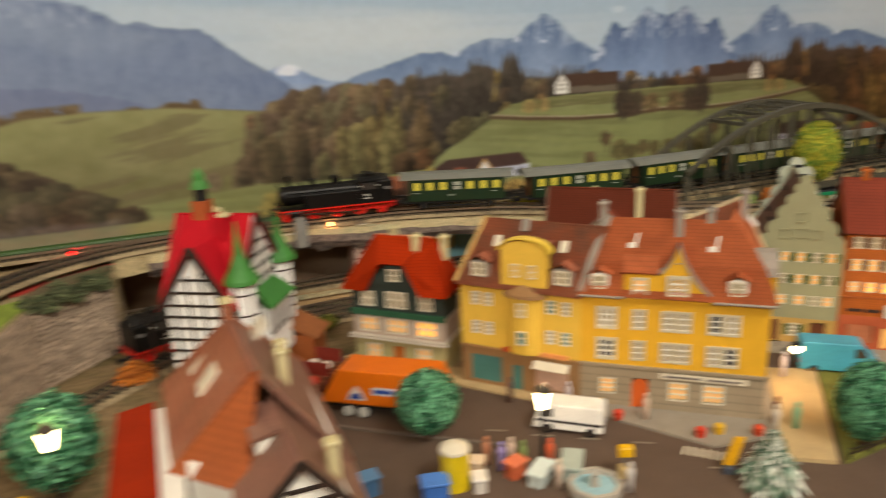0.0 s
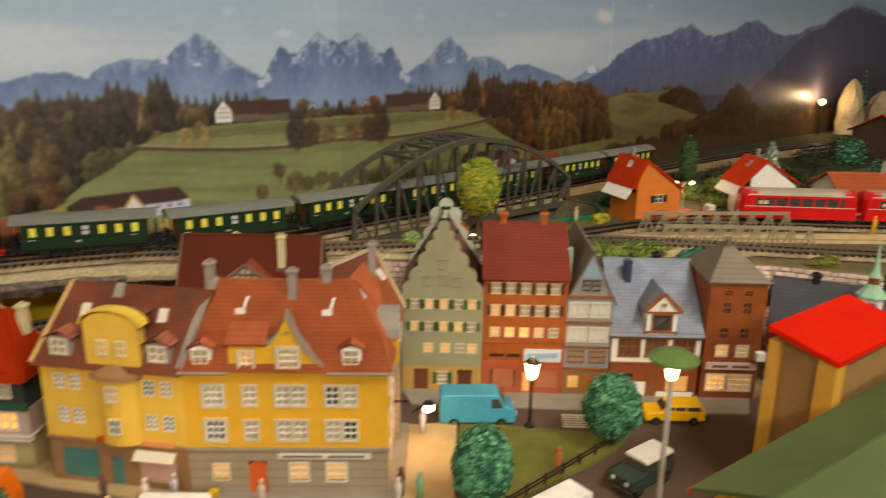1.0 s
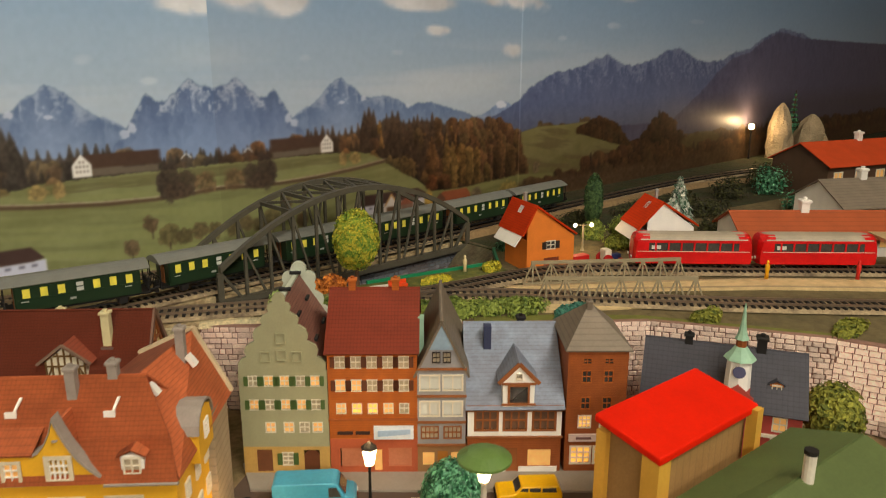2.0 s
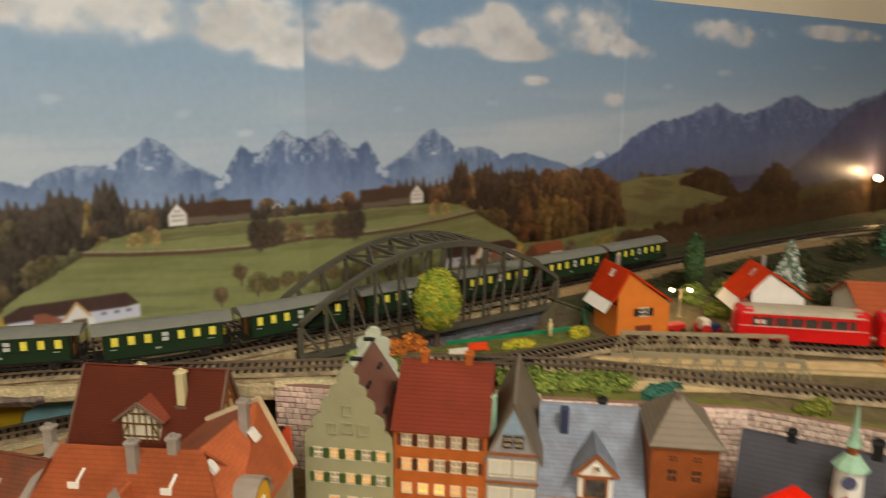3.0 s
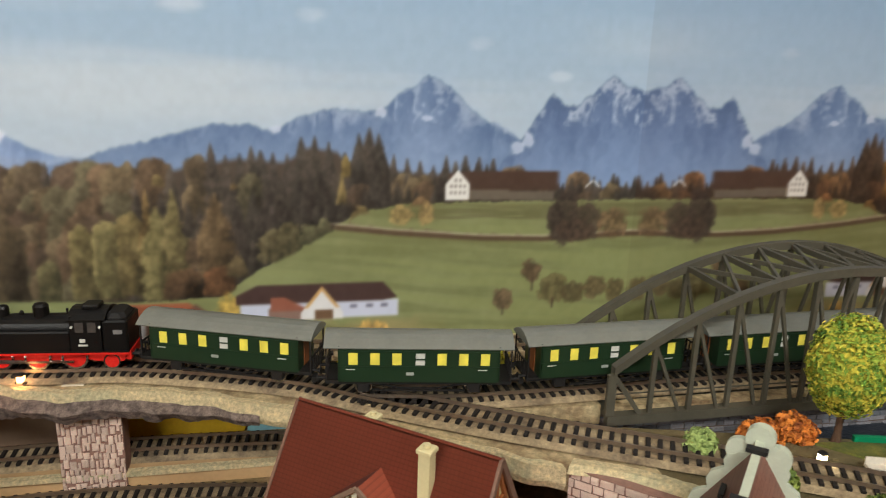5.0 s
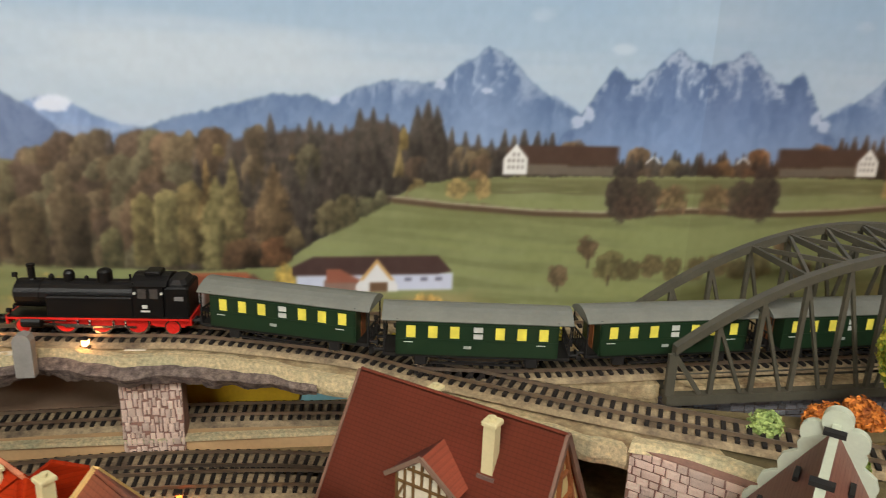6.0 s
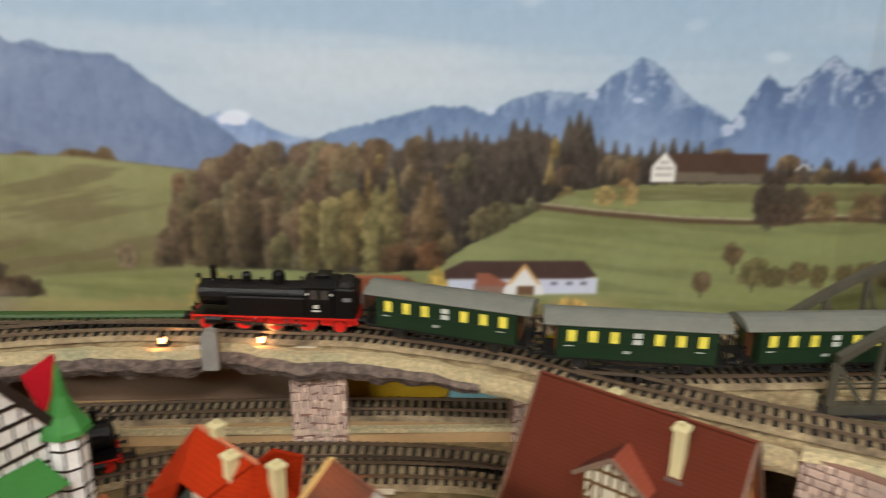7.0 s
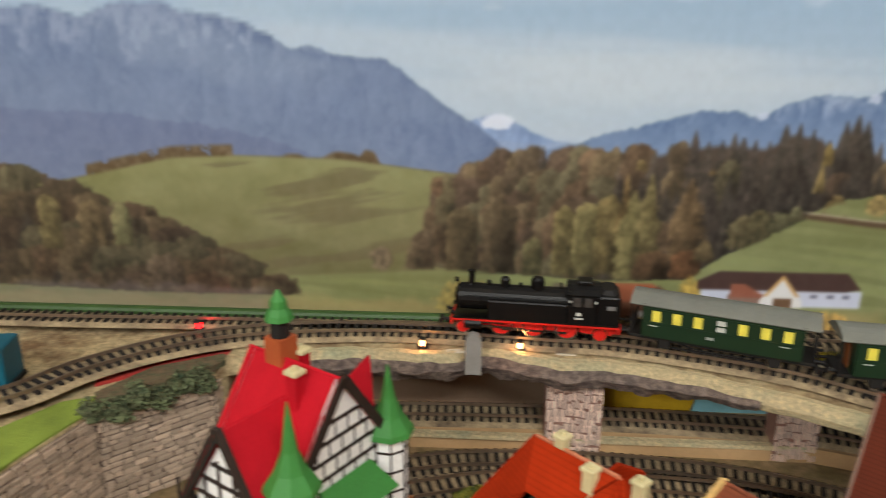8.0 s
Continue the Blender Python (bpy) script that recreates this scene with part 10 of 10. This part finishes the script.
# the foreground house with its brown roofs
def courtyard_house():
    o = thing("farm_house", "brown-roofed half-timbered inn with cream chimneys", "house", (0.045, 0.350, 0))
    br = mat("faded_brown_roof", rgb(170, 102, 74), 0.45, 0.22, 50, 500, 0.6, 0.0009, courses=260, second=rgb(178, 116, 88), share=0.4, patch=45)
    mauve = mat("mauve_brown_roof", rgb(140, 98, 84), 0.5, 0.22, 50, 500, 0.6, 0.0009, courses=260, second=rgb(142, 104, 88), share=0.4, patch=45)
    part("wall", Mesh().box(-0.034, -0.030, 0, 0.034, 0.055, 0.088), M_WHITE, o)
    part("roof", Mesh().slab((-0.042, -0.018, 0.080), (0.002, -0.030, 0.128), (-0.002, 0.034, 0.132), (-0.042, 0.070, 0.084), -0.002), br, o)
    part("roof", Mesh().slab((0.002, -0.030, 0.128), (0.042, -0.040, 0.076), (0.040, 0.070, 0.082), (-0.002, 0.034, 0.132), -0.002), mauve, o)
    part("roof", Mesh().slab((0.040, 0.070, 0.082), (-0.042, 0.070, 0.084), (-0.003, 0.034, 0.132), (-0.001, 0.034, 0.132), 0.002), br, o)
    part("roof", Mesh().slab((-0.042, -0.018, 0.080), (-0.010, -0.052, 0.080), (0.003, -0.030, 0.128), (0.001, -0.030, 0.128), 0.002), mat("orange_brown_roof", rgb(172, 92, 50), 0.45, 0.2, 50, 500, 0.6, 0.0009, courses=260), o)
    part("wing_wall", Mesh().box(-0.006, -0.078, 0, 0.030, -0.030, 0.084), M_WHITE, o)
    part("wing_roof", Mesh().slab((-0.018, -0.082, 0.078), (0.010, -0.084, 0.108), (0.008, -0.020, 0.112), (-0.016, -0.020, 0.084), -0.002), mauve, o)
    part("wing_roof", Mesh().slab((0.010, -0.084, 0.108), (0.040, -0.082, 0.070), (0.042, -0.020, 0.076), (0.008, -0.020, 0.112), -0.002), mauve, o)
    gable = part("wing_gable", Mesh().prism([(-0.008, 0.070), (0.032, 0.070), (0.032, 0.080), (0.011, 0.1035), (-0.008, 0.084)], -0.081, -0.078, "y"), M_WHITE, o)
    for z in (0.075, 0.0815, 0.088, 0.0945):
        a, b = max(-0.008, 0.011 - (0.1035 - z) * 0.96), min(0.032, 0.011 + (0.1035 - z) * 0.9)
        part("beam", Mesh().box(a, -0.0822, z - 0.0008, b, -0.081, z + 0.0008), M_BEAM, gable)
    part("verge_board", Mesh().bar((-0.018, -0.0845, 0.079), (0.010, -0.0845, 0.109), 0.002, 0.003).bar((0.010, -0.0845, 0.109), (0.040, -0.0845, 0.071), 0.002, 0.003), M_BEAM, o)
    for x, y, z in ((0.000, -0.004, 0.106), (0.002, -0.042, 0.094)):
        d = part("dormer", Mesh().chamfered(x - 0.006, y - 0.008, z - 0.010, x + 0.004, y + 0.016, z + 0.012, 0.002), M_WHITE, o)
        part("dormer_roof", Mesh().slab((x - 0.008, y - 0.010, z + 0.010), (x + 0.006, y - 0.010, z + 0.013), (x + 0.006, y + 0.020, z + 0.014), (x - 0.008, y + 0.020, z + 0.011), 0.002), mauve, d)
    for x, y, z in ((-0.021, 0.046, 0.108), (-0.019, 0.016, 0.109), (-0.014, -0.020, 0.108), (0.010, 0.040, 0.121)):
        part("roof_hatch", Mesh().slab((x - 0.005, y - 0.007, z - 0.006), (x + 0.005, y - 0.007, z + 0.006), (x + 0.005, y + 0.007, z + 0.006), (x - 0.005, y + 0.007, z - 0.006), -0.003), M_FRAME, o)
    for x, y, z, c in ((-0.003, 0.036, 0.141, br), (0.018, 0.000, 0.122, M_CREAM), (0.027, -0.063, 0.102, M_CREAM), (0.022, 0.030, 0.114, M_CREAM)):
        chimney(o, x, y, 0.075, z, c, 0.0052, M_CREAM)
    part("lean_to_roof", Mesh().slab((-0.072, -0.115, 0.082), (-0.047, -0.115, 0.085), (-0.047, 0.052, 0.085), (-0.066, 0.052, 0.082), -0.002), mat("brick_red_flat_roof", rgb(146, 40, 10), 0.8, 0.15, 50, 500, spec=0.1), o, "brick red lean-to roof")
    part("lean_to", Mesh().box(-0.066, -0.112, 0, -0.036, 0.050, 0.081), M_WHITE, o)


courtyard_house()


# ---- street clutter ----
def figure(label, at, coat, legs, seed):
    """A tiny standing doll, one plain mesh."""
    r = random.Random(seed)
    solo("figurine", Mesh().lathe([(0.0022, 0), (0.0019, 0.008), (0.0026, 0.0125), (0.0024, 0.0155), (0.0010, 0.0165), (0.0016, 0.0180), (0.0013, 0.0200), (0.0004, 0.0206)], n=10), coat, label, "figurine", at=at, rz=r.uniform(0, 360), smooth=True)


for k, (x, y, z, c, lab) in enumerate(((0.452, 0.392, 0.0035, (196, 190, 204), "pale plastic figurine on the footpath"), (0.386, 0.334, 0.0022, (206, 196, 180), "white plastic figurine at the yellow house"), (0.394, 0.342, 0.0022, (96, 40, 36), "brown plastic figurine at the yellow house"), (0.400, 0.330, 0.0022, (120, 176, 140), "green plastic figurine at the yellow house"),
                                       (0.318, 0.386, 0.0022, (206, 180, 160), "pale plastic figurine beside the doorway"), (0.262, 0.432, 0.0022, (226, 206, 190), "pale plastic figurine beside the shop"), (0.278, 0.426, 0.0022, (196, 186, 190), "pale plastic figurine beside the shop"), (0.243, 0.452, 0.0022, (96, 70, 60), "brown plastic figurine beside the shop"),
                                       (1.015, 0.3035, DECK + 0.007, (236, 168, 20), "yellow plastic figurine on the platform"), (1.085, 0.2375, DECK + 0.007, (206, 40, 30), "red plastic figurine on the platform"), (0.808, 0.551, DECK, (220, 200, 150), "pale plastic figurine by the pond"), (0.206, 0.378, 0.0005, (214, 190, 170), "pale plastic figurine in the street"), (0.192, 0.386, 0.0005, (180, 120, 90), "brown plastic figurine in the street"), (0.492, 0.294, 0.003, (190, 110, 60), "orange plastic figurine on the lawn"))):
    figure(lab, (x, y, z), plain(*c, 0.55), None, k)

drum = thing("advertising_column", "yellow round advertising column with white top", "advertising column", (0.164, 0.372, 0.0005))
part("column", Mesh().lathe([(0.0088, 0), (0.0088, 0.026)], n=18), plain(218, 190, 24, 0.5), drum)
part("cap", Mesh().lathe([(0.0096, 0.026), (0.0094, 0.028), (0.003, 0.031)], n=18), M_FRAME, drum)
for k, (x, y, sx, sy, sz, c, lab) in enumerate(((0.180, 0.381, 0.014, 0.008, 0.009, (206, 180, 150), "pale market crate in the street"), (0.148, 0.366, 0.016, 0.012, 0.012, (60, 110, 190), "blue market stall box"), (0.112, 0.388, 0.012, 0.010, 0.012, (70, 110, 150), "blue crate beside the inn"),
                                                 (0.203, 0.366, 0.012, 0.009, 0.010, (196, 96, 60), "small red market crate in the street"), (0.215, 0.355, 0.020, 0.010, 0.008, (190, 200, 196), "pale grey market table"), (0.236, 0.352, 0.022, 0.012, 0.010, (150, 160, 150), "grey market table with pale cloth"), (0.176, 0.362, 0.010, 0.008, 0.009, (214, 206, 196), "small white market crate in the street"))):
    b = thing("market_crate", lab, "crate", (x, y, 0.0005), -30 + 17 * k)
    part("crate_body", Mesh().chamfered(-sx / 2, -sy / 2, 0, sx / 2, sy / 2, sz, 0.0012), plain(*c, 0.6), b)
    part("crate_lid", Mesh().chamfered(-sx / 2 - 0.001, -sy / 2 - 0.001, sz, sx / 2 + 0.001, sy / 2 + 0.001, sz + 0.0016, 0.0006), plain(min(255, c[0] + 20), min(255, c[1] + 20), min(255, c[2] + 20), 0.6), b)
for x, y, rz, c, lab in ((0.106, 0.533, -40, (196, 60, 40), "brown plank market stall with red goods beside the town hall"), (0.122, 0.556, -40, (226, 214, 200), "brown plank market stall with white goods beside the town hall")):
    st = thing("market_stall", lab, "market stall", (x, y, 0.0), rz)
    wood = mat("stall_planks", rgb(112, 62, 38), 0.75, 0.2, 90, 700)
    for k in range(4):
        part("plank", Mesh().box(-0.014, -0.008 + k * 0.0042, 0.010 + k * 0.0012, 0.014, -0.0042 + k * 0.0042, 0.0116 + k * 0.0012), wood, st)
    for sx in (-0.012, 0.012):
        for sy in (-0.006, 0.006):
            part("leg", Mesh().box(sx - 0.001, sy - 0.001, 0, sx + 0.001, sy + 0.001, 0.0102), wood, st)
    part("back_panel", Mesh().box(-0.014, 0.0085, 0, 0.014, 0.0098, 0.026), plain(120, 34, 20, 0.7), st, "dark red back panel")
    part("goods", Mesh().chamfered(-0.010, -0.006, 0.0135, -0.003, 0.004, 0.0185, 0.0015).chamfered(0.001, -0.006, 0.0135, 0.009, 0.003, 0.0178, 0.0015), plain(*c, 0.6), st)
box = thing("post_box", "small yellow post box on a grey pole", "post box", (0.265, 0.336, 0.0005), -25)
part("foot", Mesh().chamfered(-0.0042, -0.0036, 0, 0.0042, 0.0036, 0.0070, 0.0008), plain(196, 170, 116, 0.6), box, "pale sand-coloured foot")
part("pole", Mesh().lathe([(0.0012, 0.0068), (0.0012, 0.0150)], n=8), plain(120, 116, 110, 0.5), box)
part("letter_case", Mesh().chamfered(-0.0046, -0.0030, 0.0148, 0.0046, 0.0030, 0.0212, 0.0008), plain(230, 178, 16, 0.45), box, "bright yellow letter case")
board = thing("notice_board", "yellow notice board on a dark foot beside the zebra crossing", "notice board", (0.326, 0.312, 0.0005), -35)
part("foot", Mesh().chamfered(-0.0040, -0.0040, 0, 0.0040, 0.0040, 0.0050, 0.0008), plain(70, 74, 84, 0.5), board, "dark foot")
part("panel", Mesh().slab((-0.0040, 0.0, 0.0048), (0.0030, 0.0, 0.0048), (0.0085, 0.002, 0.0240), (0.0020, 0.002, 0.0240), 0.0012), plain(222, 164, 18, 0.5), board, "slanting yellow panel")
basin = thing("fountain", "grey stone street fountain with pale blue water", "fountain", (0.238, 0.329, 0.0005), 12)
part("rim", Mesh().lathe([(0.0165, 0), (0.0172, 0.0060), (0.0168, 0.0078), (0.0142, 0.0078), (0.0138, 0.0045)], n=8), plain(176, 168, 156, 0.8), basin)
part("water", Mesh().lathe([(0.0139, 0.0050), (0.0002, 0.0052)], n=8), plain(150, 186, 196, 0.15), basin, "still pale blue water")
part("column", Mesh().lathe([(0.0030, 0.0048), (0.0024, 0.0120), (0.0036, 0.0140), (0.0010, 0.0170)], n=8), plain(176, 168, 156, 0.8), basin)
for k, (x, y, c, lab) in enumerate(((0.198, 0.376, (150, 136, 190), "lilac plastic figurine at the market"), (0.211, 0.371, (120, 140, 80), "green plastic figurine at the market"), (0.228, 0.366, (210, 90, 50), "red plastic figurine at the market"), (0.221, 0.343, (214, 190, 170), "pale plastic figurine beside the fountain"), (0.258, 0.321, (206, 200, 196), "white plastic figurine beside the fountain"))):
    figure(lab, (x, y, 0.0005), plain(*c, 0.55), None, 40 + k)
for x, y, c, lab in ((0.298, 0.4135, (222, 176, 24), "yellow waste bin by the house wall"), (0.300, 0.394, (206, 56, 24), "red flower tub on the pavement"), (0.336, 0.350, (206, 56, 24), "red flower tub on the pavement"), (0.350, 0.348, (226, 176, 20), "yellow parasol table on the pavement"), (0.372, 0.335, (206, 70, 30), "red flower tub on the pavement")):
    t = thing("flower_tub", lab, "tub", (x, y, 0.0022))
    part("tub", Mesh().lathe([(0.0026, 0), (0.0036, 0.004), (0.0030, 0.0045)], n=12), plain(*c, 0.5), t)
    part("flower_clump", Mesh().lathe([(0.0032, 0.0044), (0.0036, 0.006), (0.0014, 0.0078)], n=10), plain(*c, 0.7), t)
for k, (bx, by, ax, ay) in enumerate(((0.318, 0.348, 0.002, -0.0145), (0.5475, 0.341, 0.0115, 0.0115))):
    for j in range(6):
        d = Vector((0.0042, -0.0030)) if k == 0 else Vector((0.0046, -0.0044)) * 0.55
        x, y = (0.313 + j * 0.0032, 0.3395 - j * 0.0032) if k == 0 else (0.546 + j * 0.0026, 0.336 + j * 0.0026)
        solo("road_marking", Mesh().bar((x, y, 0.0009), (x + 0.013 * (0.62 if k == 0 else 1.15), y + 0.013 * (0.5 if k == 0 else -1.05), 0.0009), 0.0018, 0.0004), M_FRAME, "white zebra crossing stripe", "road marking", "structure")
for x, y in ((0.262, 0.386), (0.292, 0.366), (0.236, 0.404), (0.318, 0.320), (0.210, 0.424)):
    solo("road_marking", Mesh().bar((x, y, 0.0009), (x + 0.012, y - 0.0075, 0.0009), 0.0014, 0.0004), plain(136, 122, 106, 0.8), "faded white centre line dash", "road marking", "structure")
fence = thing("garden_fence", "low dark garden fence beside the lawn", "fence", (0.400, 0.2865, 0.003), math.degrees(math.atan2(0.003, 0.155)))
for z in (0.004, 0.007):
    part("rail", Mesh().bar((0, 0, z), (0.150, 0.004, z), 0.0008, 0.0008), M_BEAM, fence)
for k in range(9):
    part("post", Mesh().box(k * 0.0187 - 0.0006, k * 0.0005 - 0.0006, 0, k * 0.0187 + 0.0006, k * 0.0005 + 0.0006, 0.0085), M_BEAM, fence)
g = thing("pond_rim", "bright green rim board of the pond", "rim", (0, 0, DECK - 0.002))
part("rim_board", Mesh().bar((0.700, 0.5895, 0.003), (0.862, 0.551, 0.003), 0.003, 0.006), plain(24, 128, 84, 0.5), g)
part("rim_board", Mesh().bar((0.862, 0.551, 0.003), (0.903, 0.598, 0.003), 0.003, 0.006), plain(24, 128, 84, 0.5), g)
for x, y, c, lab in ((0.716, 0.556, (226, 74, 24), "orange bench beside the pond"), (0.690, 0.553, (214, 206, 190), "white garden table beside the main line")):
    b = thing("bench", lab, "bench", (x, y, DECK), -18)
    part("seat", Mesh().box(-0.010, -0.003, 0.003, 0.010, 0.003, 0.005), plain(*c, 0.5), b)
    part("backrest", Mesh().box(-0.010, 0.003, 0.003, 0.010, 0.004, 0.009), plain(*c, 0.5), b)
    for sx in (-0.008, 0.008):
        part("leg", Mesh().box(sx - 0.001, -0.003, 0, sx + 0.001, 0.003, 0.003), plain(*c, 0.5), b)
tractor = thing("tractor", "blue and red toy tractor beside the railbus", "tractor", (0.962, 0.466, DECK), -20)
part("bonnet", Mesh().chamfered(-0.002, -0.004, 0.004, 0.014, 0.004, 0.011, 0.001), plain(40, 50, 96), tractor)
part("cab", Mesh().chamfered(-0.010, -0.006, 0.006, -0.001, 0.006, 0.018, 0.001), M_FRAME, tractor)
for x, r in ((-0.007, 0.0062), (0.010, 0.0038)):
    for sg in (-1, 1):
        part("wheel", Mesh().tube((x, sg * 0.006, r), (x, sg * 0.009, r), r, n=14), plain(176, 30, 26), tractor)
cart = thing("trailer_cart", "red toy farm cart beside the lamp", "cart", (0.935, 0.490, DECK), -10)
part("cart_box", Mesh().chamfered(-0.012, -0.006, 0.003, 0.012, 0.006, 0.010, 0.001), plain(190, 30, 24), cart)
for x in (-0.008, 0.008):
    part("wheel", Mesh().tube((x, -0.007, 0.0028), (x, 0.007, 0.0028), 0.0028, n=12), M_DARK, cart)
for x, y, rz, lab in ((0.135, 0.7365, 5, "small white paper label on the deck"), (0.215, 0.738, -4, "small white paper label on the deck"), (0.395, 0.728, -12, "small white paper label on the deck"), (0.273, 0.672, -4, "small white paper label beside the turnout")):
    solo("paper_label", Mesh().box(-0.007, -0.003, 0, 0.007, 0.003, 0.0006), M_FRAME, lab, "label", at=(x, y, (DECK if y > 0.7 else 0.0) + 0.0005), rz=rz)
gp = thing("green_pipe", "long green tube lying along the wall", "tube", (0, 0, DECK))
part("tube_body", Mesh().tube((-0.35, 0.7865, 0.005), (0.215, 0.7865, 0.005), 0.0045, n=12), plain(56, 82, 38, 0.5), gp)
gt = thing("green_toy_frog", "small bright green toy piece by the siding", "toy", (0.295, 0.783, DECK), -30)
part("toy_body", Mesh().chamfered(-0.010, -0.003, 0, 0.010, 0.003, 0.006, 0.0015), plain(16, 120, 60, 0.4), gt)
blue = thing("goods_wagon", "blue-green goods wagon parked on the siding", "railway wagon", (-0.206, 0.662, DECK - 0.004), 10)
part("wagon_body", Mesh().chamfered(-0.05, -0.014, 0.008, 0.05, 0.014, 0.034, 0.001), plain(30, 92, 110, 0.45), blue)
part("wagon_frame", Mesh().box(-0.052, -0.012, 0.005, 0.052, 0.012, 0.008), M_DARK, blue)
for x in (-0.034, 0.034):
    for sg in (-1, 1):
        wheel(blue, x, sg * 0.0085, 0.0055, M_DARK)

# ---- stone walls and piers, last ----
stone_wall("stone_wall", "pale stone retaining wall behind the town houses", (0.511, 0.5855), (0.562, 0.5385), 0.0, DECK + 0.002, 0.0047, 0.0085, STONES_PINK, M_STONE_PINK, 300, 1)
stone_wall("stone_wall", "pale pink stone retaining wall behind the town houses", (0.562, 0.5385), (0.690, 0.4315), 0.0, DECK + 0.002, 0.0047, 0.0085, STONES_PINK, M_STONE_PINK, 150, 2)
stone_wall("stone_wall", "pale pink stone retaining wall behind the slate house", (0.690, 0.4315), (0.823, 0.3215), 0.0, DECK + 0.002, 0.0047, 0.0085, STONES_PINK, M_STONE_PINK, 300, 3)
stone_wall("stone_wall", "pale pink stone retaining wall beside the town hall", (0.823, 0.3215), (0.904, 0.1895), 0.0, DECK + 0.002, 0.0047, 0.0085, STONES_PINK, M_STONE_PINK, 300, 4)
stone_wall("stone_wall", "pale pink stone retaining wall towards the table end", (0.904, 0.1895), (1.0, -0.10), 0.0, DECK + 0.002, 0.0047, 0.0085, STONES_PINK, M_STONE_PINK, 100, 5)
stone_wall("stone_wall", "slate grey stone wall under the arch bridge", (0.535, 0.662), (0.905, 0.655), 0.034, 0.0705, 0.0042, 0.009, STONES_SLATE, M_SLATESTONE, 220, 6)
stone_wall("stone_wall", "grey rubble wall of the left embankment", (-0.092, 0.646), (-0.036, 0.702), 0.0, DECK - 0.008, 0.0042, 0.0085, STONES, M_STONE, 300, 7, ragged=0.0004)
stone_wall("stone_wall", "grey rubble wall of the left embankment", (-0.118, 0.558), (-0.092, 0.646), 0.0, DECK - 0.008, 0.0042, 0.0085, STONES, M_STONE, 300, 8, ragged=0.0004)
stone_wall("stone_wall", "grey rubble wall of the left embankment", (-0.16, 0.30), (-0.118, 0.558), 0.0, DECK - 0.008, 0.0042, 0.0085, STONES, M_STONE, 200, 9, ragged=0.0004)
stone_wall("stone_wall", "dark end wall of the lower tunnel mouth", (-0.036, 0.702), (-0.030, 0.735), 0.0, DECK - 0.014, 0.0042, 0.0085, STONES, M_STONE, 80, 10)
for x0, x1, y, z1, lab, sd in ((0.202, 0.244, 0.7345, DECK - 0.0145, "stone-faced pier carrying the upper deck", 11), (0.3705, 0.4025, 0.7345, DECK - 0.0145, "narrow stone-faced pier carrying the upper deck", 12)):
    pr = thing("bridge_pier", lab, "pier", (x0, y, 0.0))
    part("pier_core", Mesh().box(0, 0, 0, x1 - x0, 0.018, z1), M_MORTAR_PINK, pr)
    stone_face(pr, x1 - x0, z1, 0.0060, 0.0038, random.Random(sd), STONES_PINK, M_STONE_PIER, 300, 0.0016)
